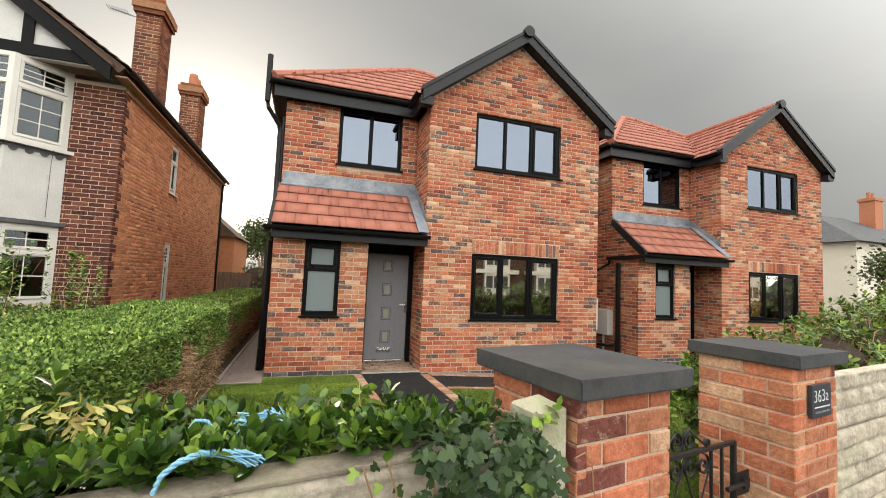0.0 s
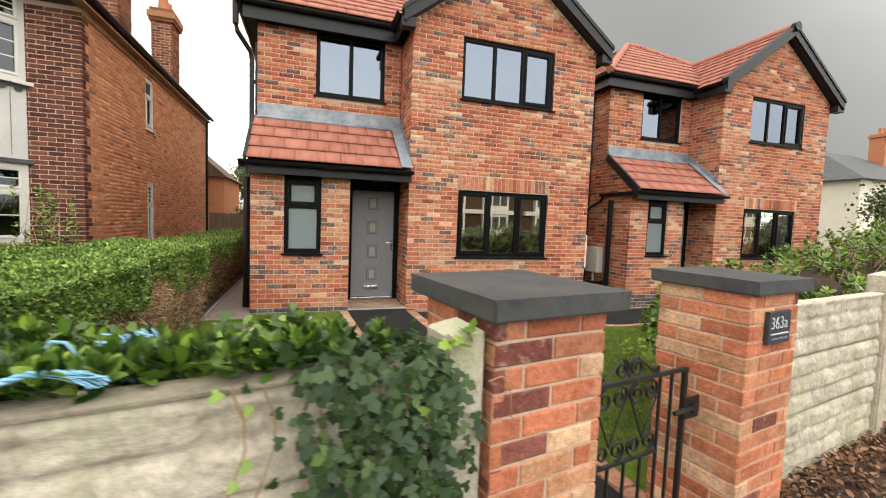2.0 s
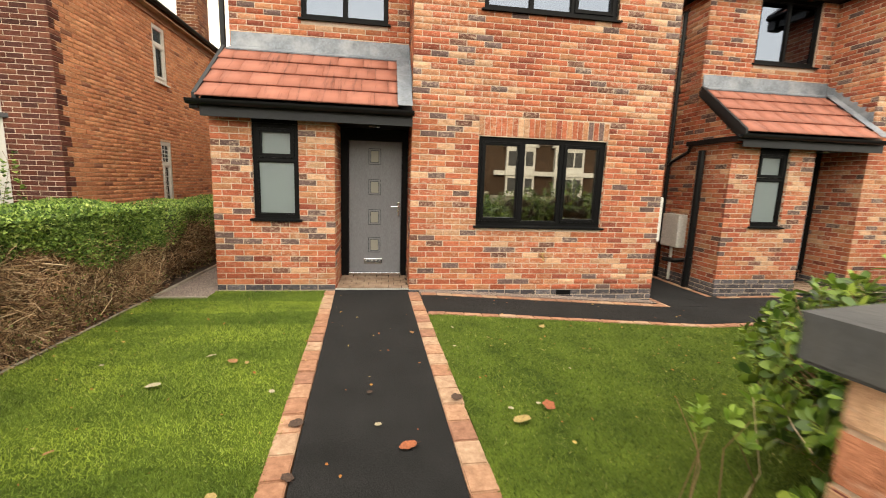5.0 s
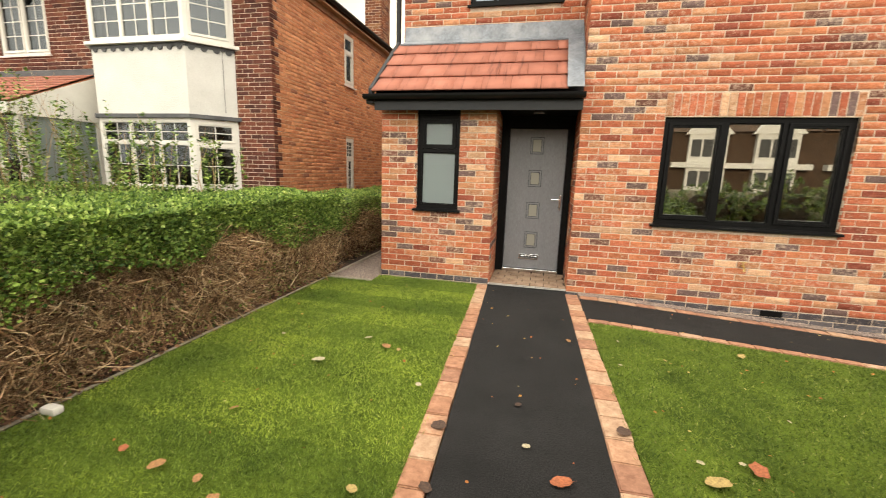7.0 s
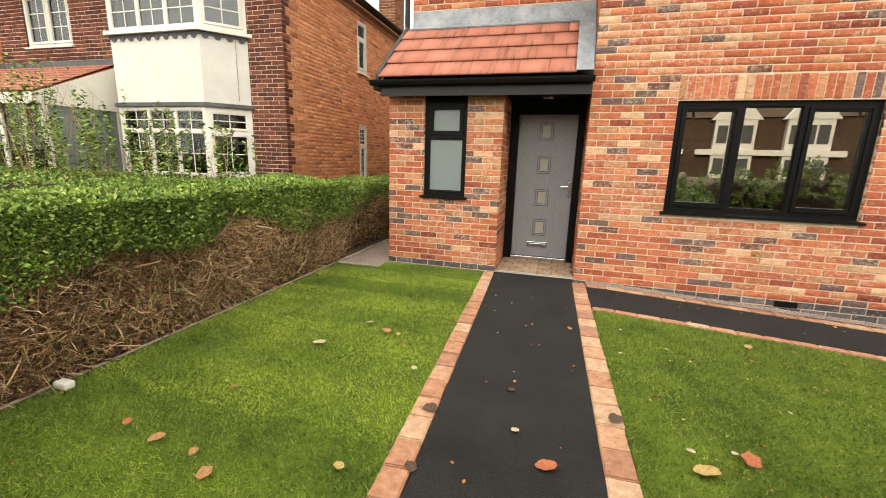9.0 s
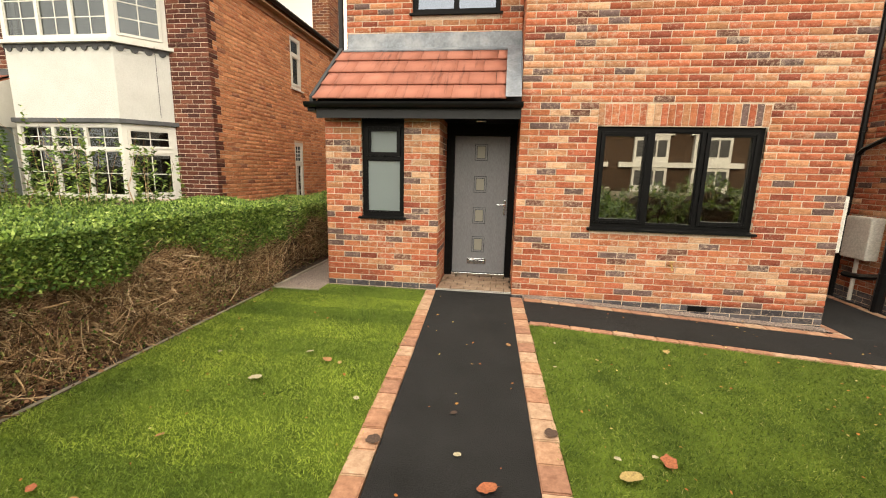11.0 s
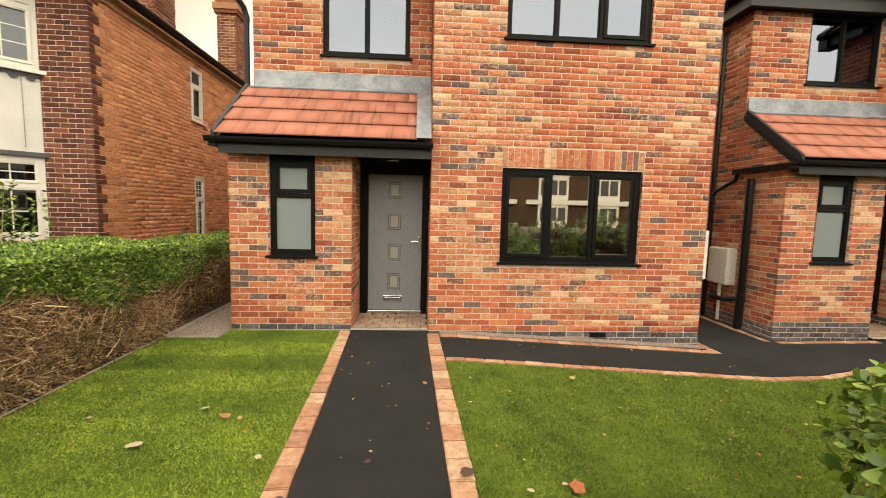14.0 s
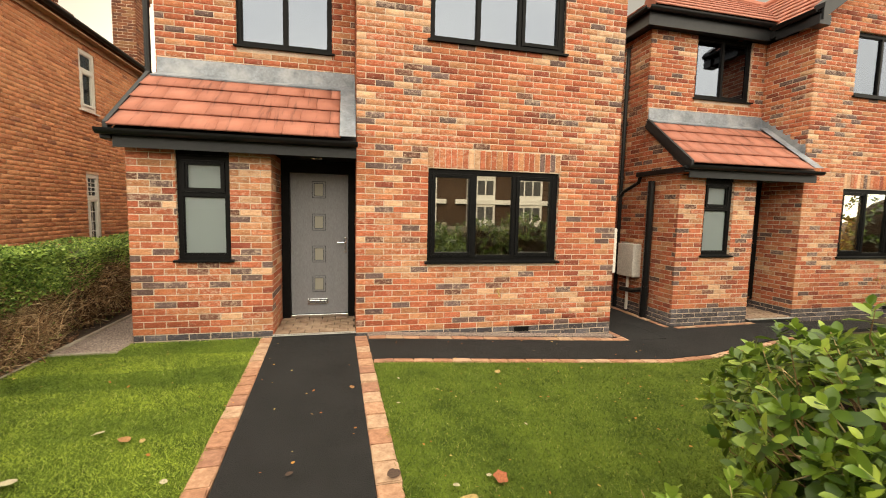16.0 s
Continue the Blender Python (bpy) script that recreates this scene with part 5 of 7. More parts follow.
def concrete_post(parent, u, v, w, z):
    bm = boxes((u, u + w, v, v + w, -0.1, z))
    top = [f for f in bm.faces if all(x.co.z > z - 0.01 for x in f.verts)][0]
    r = bmesh.ops.poke(bm, faces=[top])
    r["verts"][0].co.z += 0.035
    bmesh.ops.bevel(bm, geom=[e for e in bm.edges if abs(e.verts[0].co.z - e.verts[1].co.z) > 0.5], offset=0.012, segments=2, affect="EDGES")
    bm.transform(SM)
    return part("post", bm, concrete_mat, parent, "grey concrete post with a pointed top")


concrete_post(wall_l, -0.145, 0.02, 0.13, 1.205)
concrete_post(wall_l, -2.555, 0.02, 0.13, 1.2)
wall_r = thing("garden_wall", "pale concrete panel wall with greenish stains at its foot", "wall", tuple(SM @ Vector((3.0, 0.17, 0))), "garden walls", "structure")
for k, (z0, z1) in enumerate(((-0.1, 0.445), (0.46, 0.79), (0.805, 1.12))):
    fast_mesh("panel", *rock_panel(1.875, 3.42, z0, z1 + 0.004, 0.17, 23 + k, 0.02 if k == 2 else 0, 0.85), concrete_mat, wall_r)
    fast_mesh("panel", *rock_panel(3.56, 6.4, z0 + 0.05, z1 + 0.056, 0.17, 33 + k, 0, 0.85), concrete_mat, wall_r)
concrete_post(wall_r, 3.425, 0.13, 0.13, 1.24)
concrete_post(wall_r, 6.41, 0.13, 0.13, 1.24)
part("panel", boxes((6.55, 14, 0.15, 0.22, -0.1, 1.2), m=SM), concrete_mat, wall_r)
part("slip", boxes((1.858, 1.874, 0.06, 0.24, -0.1, 1.1), m=SM), mortar_mat, wall_r)

# ---------------------------------------------------------------- wrought iron gate
gate = thing("garden_gate", "low black wrought-iron garden gate with scrolls, closed", "gate", tuple(SM @ Vector((0.92, 0.247, 0.0))))
GV = 0.247


def bar(name, u0, u1, z0, z1, d=0.006, v=GV):
    return part(name, boxes((u0, u1, v - d, v + d, z0, z1), m=SM, bevel=0.0015), iron_mat, gate)


bar("gate_post", 1.30, 1.322, 0.04, 0.85, 0.011)
bar("gate_post", 0.505, 0.527, 0.04, 0.85, 0.011)
bar("top_rail", 0.53, 1.30, 0.832, 0.85, 0.009)
bar("bottom_rail", 0.53, 1.30, 0.07, 0.088, 0.009)
bar("mid_rail", 0.7, 1.12, 0.468, 0.482, 0.008)
for u in (0.60, 0.69, 1.118, 1.205):
    bar("gate_bar", u, u + 0.012, 0.09, 0.832)
for u in (0.795, 0.9, 1.01):
    bar("gate_bar", u, u + 0.011, 0.09, 0.468)


def scroll(cu, cz, r, turn, flip, name="scroll"):
    """A flat iron spiral."""
    bm = bmesh.new()
    pts = []
    for k in range(26):
        a = turn + flip * k * 0.36
        q = r * (1 - k / 34)
        pts.append((cu + q * math.cos(a), cz + q * math.sin(a)))
    rings = []
    for k, (a, b) in enumerate(pts):
        (p, q), (c, d) = pts[max(k - 1, 0)], pts[min(k + 1, len(pts) - 1)]
        ln = math.hypot(c - p, d - q)
        nx, nz = -(d - q) / ln * 0.0025, (c - p) / ln * 0.0025
        rings.append([bm.verts.new(SM @ Vector(w)) for w in ((a + nx, GV - 0.007, b + nz), (a - nx, GV - 0.007, b - nz), (a - nx, GV + 0.007, b - nz), (a + nx, GV + 0.007, b + nz))])
    for e, f in zip(rings, rings[1:]):
        for j in range(4):
            bm.faces.new((e[j], e[(j + 1) % 4], f[(j + 1) % 4], f[j]))
    bm.faces.new(rings[0])
    bm.faces.new(rings[-1][::-1])
    return part(name, bm, iron_mat, gate)


for cu, fl in ((0.755, 1), (0.852, -1), (0.962, 1), (1.06, -1)):
    scroll(cu, 0.775, 0.05, math.pi / 2, fl)
    scroll(cu, 0.535, 0.048, -math.pi / 2, -fl)
for cu, fl in ((0.855, -1), (0.955, 1)):
    scroll(cu, 0.9, 0.046, math.pi / 2, fl)
scroll(0.72, 0.868, 0.02, 0, 1)
scroll(1.09, 0.868, 0.02, math.pi, -1)
for pts in ([(0.715, 0.74), (0.80, 0.56)], [(0.80, 0.56), (0.905, 0.8)], [(0.905, 0.8), (1.015, 0.56)], [(1.015, 0.56), (1.105, 0.74)], [(0.735, 0.86), (0.86, 0.945)], [(0.86, 0.945), (0.905, 0.86)], [(0.905, 0.86), (0.95, 0.945)], [(0.95, 0.945), (1.075, 0.86)]):
    bm = bmesh.new()
    tube(bm, [SM @ Vector((u, GV, z)) for u, z in pts], 0.0045, 6)
    part("brace", bm, iron_mat, gate)
latch = part("latch", boxes((1.30, 1.42, GV - 0.016, GV - 0.010, 0.59, 0.70), (1.345, 1.39, GV - 0.035, GV - 0.0105, 0.622, 0.672), m=SM, bevel=0.003), iron_mat, gate, "black iron gate latch")
bm = bmesh.new()
tube(bm, [SM @ Vector((1.21, GV - 0.025, 0.645)), SM @ Vector((1.36, GV - 0.025, 0.648))], 0.011)
part("latch_bar", bm, iron_mat, latch)

# ---------------------------------------------------------------- the older neighbouring house
NX, NY, NE = -1.14, 10.35, 4.72
NBASE = (-4.0, 12.0, 0.0)
old = thing("old_house", "older semi-detached brick house with a white rendered bay and dark roof", "house", NBASE)
BXL, BXR, BY = -4.36, -2.38, 9.8
CXL, CXR = -4.87, -1.87


def old_wall(x, y, ang, length, z1, holes, singles, m1, m2, mort, label, shift=0.0, order=None):
    f = face_pose(x, y, ang)
    w = part("wall", solid(length, -0.2, z1, holes, 0.25, f, 0.007), mort, old, label)
    bs = bond(length, 0.0, int(z1 / CP), holes, None, shift)
    if order:
        bs.sort(key=order)
    lay(w, f, bs, m1, m2, singles)
    return w


front_holes = [(-7.42 + 8.25, -6.1 + 8.25, 3.44, 4.75), (CXL + 8.25, CXR + 8.25, -0.15, 4.58)]
old_wall(-8.25, NY, 0, NX + 8.25, NE, front_holes, 200, old_front_mat, old_front_far, old_mortar_mat, "front wall of dark plum brick with pale joints", order=lambda b: -b[0])
side_holes = [(13.13 - NY, 13.65 - NY, 3.36, 4.5), (13.18 - NY, 13.62 - NY, 0.67, 2.13)]
side = old_wall(NX, NY + 0.006, 90, 19.3 - NY - 0.006, NE, side_holes, 200, old_side_mat, old_side_far, side_mortar_mat, "long side wall of weathered orange brick", order=lambda b: b[0])
# toothed plum quoins on the side wall
qs = [(w / 2, CP * (c + 0.5), w, BH) for c in range(61) for w in ((0.215,) if c % 4 < 2 else (0.102,))]
qf = face_pose(NX + 0.004, NY + 0.002, 90)
lay(side, qf, qs, old_front_mat, old_front_far, 61, "quoin_brick")
part("wall", boxes((-8.25, NX - 0.25, 19.05, 19.3, -0.2, NE), (-8.25, -8.0, NY + 0.25, 19.05, -0.2, NE), (-8.0, NX - 0.3, NY + 0.3, 19.0, 2.4, 2.5)), side_mortar_mat, old)
for (y0, y1, z0, z1, lab) in ((13.13, 13.65, 3.36, 4.5, "narrow cream casement on the side wall"), (13.18, 13.62, 0.67, 2.13, "narrow cream leaded casement low on the side wall")):
    m = pose(NX, y0, 0, 0, 0, 90)
    window(old, m, y1 - y0, z0, z1, [(0, 1, 0, 0.7, True), (0, 1, 0.7, 1, False)], white_mat, old_glass_mat, True, 0.075, 0.05, 0.06, 0.015, (2, 4) if z0 < 1 else None, lab)
    part("net_curtain", boxes((0.03, y1 - y0 - 0.03, 0.14, 0.15, z0, z1), m=m), net_mat, old)
window(old, pose(-7.42, NY, 0), 1.32, 3.44, 4.75, [(0, 0.5, 0, 1, True), (0.5, 1, 0, 1, True)], white_mat, old_glass_mat, True, 0.06, 0.05, 0.07, 0.03, (2, 4), "white upper casement window with glazing bars")
part("net_curtain", boxes((-7.4, -6.12, NY + 0.16, NY + 0.17, 3.45, 4.74)), net_mat, old)
# the canted bay
faces3 = [(CXL, NY, BXL, BY), (BXL, BY, BXR, BY), (BXR, BY, CXR, NY)]
bm = bmesh.new()
prism(bm, [(CXL, NY, 2.24), (BXL, BY, 2.24), (BXR, BY, 2.24), (CXR, NY, 2.24)], (0, 0, 0), (0, 0, 1.14))
part("bay_panel", bm, render_mat, old, "white roughcast panel between the bay windows")
bm = bmesh.new()
prism(bm, [(CXL, NY, -0.2), (BXL, BY, -0.2), (BXR, BY, -0.2), (CXR, NY, -0.2)], (0, 0, 0), (0, 0, 1.13))
part("bay_base", bm, old_mortar_mat, old)
bm = bmesh.new()
prism(bm, [(CXL - 0.05, NY, 2.17), (BXL - 0.03, BY - 0.05, 2.17), (BXR + 0.03, BY - 0.05, 2.17), (CXR + 0.08, NY, 2.17)], (0, 0, 0), (0, 0, 0.065))
part("lead_apron", bm, slate_mat, old, "dark lead apron below the white panel")
bm = bmesh.new()
prism(bm, [(CXL - 0.06, NY, 3.385), (BXL - 0.04, BY - 0.09, 3.385), (BXR + 0.04, BY - 0.09, 3.385), (CXR + 0.1, NY, 3.385)], (0, 0, 0), (0, 0, 0.055))
part("bay_sill", bm, white_mat, old, "cream painted bay sill")
for x0, y0, x1, y1 in faces3:
    ln, an = math.hypot(x1 - x0, y1 - y0), math.degrees(math.atan2(y1 - y0, x1 - x0))
    m = pose(x0, y0, 0, 0, 0, an)
    n = max(3, round(ln / 0.19))
    bm = boxes((0, ln, -0.02, -0.003, 3.33, 3.384), m=m)
    for k in range(n):
        cx = ln * (k + 0.5) / n
        prism(bm, [m @ Vector((cx + 0.055 * math.cos(t), -0.02, 3.332 + 0.06 * math.sin(t))) for t in np.linspace(math.pi, 2 * math.pi, 8)], (0, 0, 0), m.to_3x3() @ Vector((0, 0.015, 0)))
    part("scalloped_trim", bm, slate_mat, old, "dark scalloped trim under the bay sill")
    wide = ln > 1.2
    li = [(k / 3, (k + 1) / 3, a, b, False) for k in range(3) for a, b in ((0, 0.68), (0.68, 1))] if wide else [(0, 1, 0, 0.68, True), (0, 1, 0.68, 1, True)]
    window(old, m, ln, 3.44, 4.78, li, white_mat, old_glass_mat, False, 0.07, 0.045, 0.08, 0.0, (2, 3), "white bay window lights with glazing bars")
    window(old, m, ln, 0.93, 2.17, li, white_mat, old_glass_mat, False, 0.07, 0.045, 0.08, 0.0, (2, 2), "white ground-floor bay window lights with glazing bars")
    part("net_curtain", boxes((0.05, ln - 0.05, 0.25, 0.26, 3.45, 4.77), m=m), net_mat, old)
for z0, z1 in ((0.2, 2.35), (2.52, 4.6)):
    part("room_wall", boxes((-7.9, -1.5, 13.9, 13.95, z0, z1), (-7.9, -7.85, NY + 0.3, 13.9, z0, z1), (-1.45, -1.4, NY + 0.3, 12.9, z0, z1)), inside_mat, old)
# roof with a half-timbered gable over the bay
RX, RZ, RE, ZE = -4.4, 7.2, -0.99, 4.85
bm = bmesh.new()
prism(bm, [(RE, 9.88, ZE), (RX, 9.88, RZ), (2 * RX - RE, 9.88, ZE), (2 * RX - RE + 0.1, 9.88, ZE - 0.1), (RX, 9.88, RZ - 0.14), (RE - 0.1, 9.88, ZE - 0.1)], (0, 0, 0), (0, 9.2, 0))
oroof = part("roof", bm, old_tile_mat, old, "mossy brown tiled roof")
tile_slope(oroof, (RE + 0.03, 9.84, ZE + 0.01), (RE + 0.03, 19.1, ZE + 0.01), (RX - RE, 0, RZ - ZE), 22, 0.17, old_tile_mat, True, 0.014)
tile_slope(oroof, (2 * RX - RE, 9.84, ZE + 0.01), (2 * RX - RE, 19.1, ZE + 0.01), (RE - RX, 0, RZ - ZE), 22, 0.17, old_tile_mat, True, 0.014)
rc = bmesh.new()
tube(rc, [(RX, 9.84, RZ + 0.04), (RX, 19.1, RZ + 0.04)], 0.09, 8)
part("ridge", rc, old_tile_mat, oroof)
bm = bmesh.new()
prism(bm, [(-1.3, 9.9, 4.78), (RX, 9.9, RZ - 0.1), (2 * RX + 1.3, 9.9, 4.78)], (0, 0, 0), (0, 0.12, 0))
part("gable_panel", bm, render_mat, old, "white gable infill")
for sgn in (1, -1):
    xe = -1.16 if sgn > 0 else 2 * RX + 1.16
    bm = bmesh.new()
    prism(bm, [(xe, 9.78, 4.56), (xe, 9.78, 4.80), (RX, 9.78, RZ + 0.05), (RX, 9.78, RZ - 0.22)], (0, 0, 0), (0, 0.05, 0))
    part("bargeboard", bm, black_mat, oroof, "black painted bargeboard with a worn lower end")
    bm = bmesh.new()
    prism(bm, [(xe + sgn * 0.02, 9.83, 4.80), (xe + sgn * 0.02, 9.83, 4.85), (RX, 9.83, RZ + 0.09), (RX, 9.83, RZ + 0.05)], (0, -0.08, 0), (0, 0.14, 0))
    part("verge_tiles", bm, old_tile_mat, oroof)
part("timber", boxes((-7.0, -1.42, 9.86, 9.898, 4.80, 4.98)), black_mat, oroof)
for x in (-2.3, -3.35, -4.4, -5.45):
    part("timber", boxes((x - 0.07, x + 0.07, 9.862, 9.899, 4.98, 4.8 + min(1.9, (-1.3 - x) * 0.74))), black_mat, oroof)
part("eaves_soffit", boxes((NX - 0.02, RE + 0.01, 9.95, 19.05, 4.70, 4.73), (NX + 0.003, NX + 0.03, NY + 0.01, 19.05, 4.6, 4.699)), soffit_mat, oroof, "tan painted eaves boards")
part("eaves_soffit", boxes((-7.8, -1.32, 9.92, NY, 4.785, 4.80)), wood_mat, oroof)
gutter(oroof, (RE + 0.05, 19.1, ZE - 0.01), (RE + 0.05, 9.9, ZE - 0.01), 0.06)
dp = bmesh.new()
tube(dp, [(NX + 0.06, 18.9, 4.75), (NX + 0.06, 18.9, 0)], 0.04)
part("downpipe", dp, gutter_mat, old)


def chimney(x0, x1, y0, y1, z0, z1, pots):
    """A brick stack with oversailing courses and clay pots."""
    c = thing("chimney", "tall brick chimney stack with terracotta pots", "chimney", ((x0 + x1) / 2, (y0 + y1) / 2, z0), "chimneys")
    core = part("shaft", boxes((x0 + 0.008, x1 - 0.008, y0 + 0.008, y1 - 0.008, z0, z1)), old_mortar_mat, c)
    n = int((z1 - z0) / CP)
    for f, ln in ((face_pose(x0, y0, 0), x1 - x0), (face_pose(x1, y0, 90), y1 - y0)):
        lay(core, f, [(u, z + z0, a, b) for u, z, a, b in bond(ln, 0, n)], stack_mat, stack_far, 60)
    part("corbel", boxes((x0 - 0.05, x1 + 0.05, y0 - 0.05, y1 + 0.05, z1 - 0.36, z1 - 0.26), (x0 - 0.08, x1 + 0.08, y0 - 0.08, y1 + 0.08, z1 - 0.26, z1 - 0.1), (x0 - 0.03, x1 + 0.03, y0 - 0.03, y1 + 0.03, z1 - 0.1, z1)), stack_far, c)
    for k in range(pots):
        yy = y0 + (y1 - y0) * (k + 0.5) / pots
        bm = bmesh.new()
        tube(bm, [((x0 + x1) / 2, yy, z1), ((x0 + x1) / 2, yy, z1 + 0.3), ((x0 + x1) / 2, yy, z1 + 0.36)], 0.13, 10, 0.11)
        part("chimney_pot", bm, pot_mat, c, "terracotta chimney pot")
    return c


chimney(-1.82, -1.34, 12.3, 13.0, 4.9, 7.5, 2)
chimney(-1.88, -1.36, 16.0, 16.7, 4.9, 7.2, 2)
aer = bmesh.new()
tube(aer, [(-2.25, 12.2, 7.05), (-1.83, 12.31, 7.02)], 0.012, 6)
for k in range(8):
    tube(aer, [(-2.29 + k * 0.05, 12.08, 7.05 - k * 0.004), (-2.29 + k * 0.05, 12.32, 7.05 - k * 0.004)], 0.006, 5)
tagged(part("aerial", aer, lead_mat), "small grey television aerial on the chimney", "aerial")

cab = bmesh.new()
tube(cab, [(-1.94, 10.13, 3.40), (-1.98, 10.18, 3.2), (-1.985, 10.19, 2.3)], 0.004, 5)
part("cable", cab, slate_mat, old, "thin grey cable hanging down the bay")

# glazed porch of the older house
PX, PYF = -5.03, 9.0
bm = bmesh.new()
prism(bm, [(-9.2, PYF - 0.12, 2.30), (-9.2, NY, 3.0), (-9.2, NY, 2.9), (-9.2, PYF - 0.12, 2.22)], (0, 0, 0), (PX + 9.2, 0, 0))
proof = part("porch_roof", bm, pot_mat, old, "orange tiled lean-to porch roof")
tile_slope(proof, (-9.2, PYF - 0.14, 2.31), (PX, PYF - 0.14, 2.31), (0, NY - PYF + 0.14, 0.72), 9, 0.25, tile_far_mat, True, 0.012)
bm = bmesh.new()
prism(bm, [(PX + 0.002, PYF - 0.12, 2.12), (PX + 0.002, PYF - 0.12, 2.3), (PX + 0.002, NY, 2.98), (PX + 0.002, NY, 2.12)], (0, 0, 0), (0.02, 0, 0))
part("porch_gable", bm, white_mat, old, "white boarded porch side")
part("porch_flashing", boxes((-9.2, PX + 0.1, NY - 0.03, NY - 0.012, 2.98, 3.14)), slate_mat, old)
part("porch_fascia", boxes((-9.2, PX, PYF - 0.15, PYF - 0.125, 2.12, 2.3)), white_mat, old)
for x in (-9.1, -7.6, -7.0, -6.2, -5.6, PX - 0.09):
    part("porch_post", boxes((x, x + 0.09, PYF - 0.03, PYF + 0.05, 0.0, 2.12)), white_mat, old)
part("porch_post", boxes((PX - 0.07, PX, NY - 0.1, NY - 0.012, 0.0, 2.12)), white_mat, old)
part("porch_rail", boxes((-9.1, PX, PYF - 0.02, PYF + 0.04, 0.55, 0.63), (PX - 0.06, PX, PYF + 0.06, NY - 0.1, 0.55, 0.63)), white_mat, old)
part("porch_glass", boxes((-9.0, PX - 0.02, PYF + 0.005, PYF + 0.011, 0.63, 2.12)), old_glass_mat, old)
part("porch_glass", boxes((PX - 0.03, PX - 0.024, PYF + 0.06, NY - 0.1, 0.63, 2.12)), frost_mat, old)
part("porch_base", boxes((-9.1, PX, PYF, PYF + 0.1, 0.0, 0.55), (PX - 0.1, PX, PYF + 0.1, NY, 0.0, 0.55)), white_mat, old)

# the attached house further along
far = thing("attached_house", "orange brick house joined to the older one", "house", (-11, 11, 0))
fw = face_pose(-15.0, 10.05, 0)
w = part("wall", solid(6.4, -0.2, 4.6, [], 0.25, fw), side_mortar_mat, far)
lay(w, fw, bond(6.4, 0, 61), old_side_mat, old_side_far, 40)
part("roof", boxes((-15.2, -8.45, 9.8, 15, 4.6, 4.75)), old_tile_mat, far)
fr2 = face_pose(-8.6, 10.05, 90)
w = part("wall", solid(5, -0.2, 4.6, [], 0.2, fr2), side_mortar_mat, far)
lay(w, fr2, bond(5, 0, 61), old_side_mat, old_side_far, 20)

# ---------------------------------------------------------------- behind the houses
back_fence = thing("side_gate", "weathered brown boarded gate beside the old house", "gate", (-0.9, 19.6, 0))
for k in range(9):
    part("board", boxes((-1.14 + k * 0.13, -1.02 + k * 0.13, 19.6, 19.625, 0.0, 1.5 + R.uniform(-0.01, 0.01))), wood_mat, back_fence)
part("rail", boxes((-1.14, 0.03, 19.626, 19.66, 0.3, 0.4), (-1.14, 0.03, 19.626, 19.66, 1.15, 1.25)), wood_mat, back_fence)
ext = thing("rear_wing", "orange brick rear wing with a tiled roof", "house wing", (-1.9, 21, 0))
part("wall", boxes((-3.2, -0.75, 20.2, 24, -0.2, 2.9)), old_side_far, ext)
bm = bmesh.new()
prism(bm, [(-3.3, 20.0, 2.9), (-0.6, 20.0, 2.9), (-2.0, 20.0, 4.1)], (0, 0, 0), (0, 4.2, 0))
part("roof", bm, old_tile_mat, ext)

# cream house beyond the shrubs
cr = thing("cream_house", "distant cream rendered house with a grey slate roof", "house", (46, 26, 0))
part("wall", boxes((40, 52, 21, 31, -0.2, 5.6)), cream_mat, cr)
bm = bmesh.new()
v = [bm.verts.new(p) for p in ((39.5, 20.5, 5.6), (52.5, 20.5, 5.6), (52.5, 31.5, 5.6), (39.5, 31.5, 5.6), (44, 26, 8.6), (48, 26, 8.6))]
for f in ((0, 1, 5, 4), (1, 2, 5), (2, 3, 4, 5), (3, 0, 4), (3, 2, 1, 0)):
    bm.faces.new([v[k] for k in f])
part("roof", bm, slate_mat, cr, "grey hipped slate roof")
part("chimney", boxes((48.7, 49.8, 24, 25.1, 6.4, 10.3), (48.6, 49.9, 23.9, 25.2, 10.0, 10.2)), pot_mat, cr, "orange brick chimney")
for k in range(2):
    cp = bmesh.new()
    tube(cp, [(48.98 + 0.54 * k, 24.55, 10.3), (48.98 + 0.54 * k, 24.55, 10.8)], 0.15, 8)
    part("chimney_pot", cp, pot_mat, cr)
part("window", boxes((39.96, 40.0, 24, 25, 3.2, 4.4)), white_mat, cr)

# houses across the street, seen in the window panes
gable_mat = surface("bright_white_paint", (0.78, 0.77, 0.73), (0.84, 0.83, 0.8), 2, 0.6, 0.1, 0.002, contrast=(0.95, 1.02))


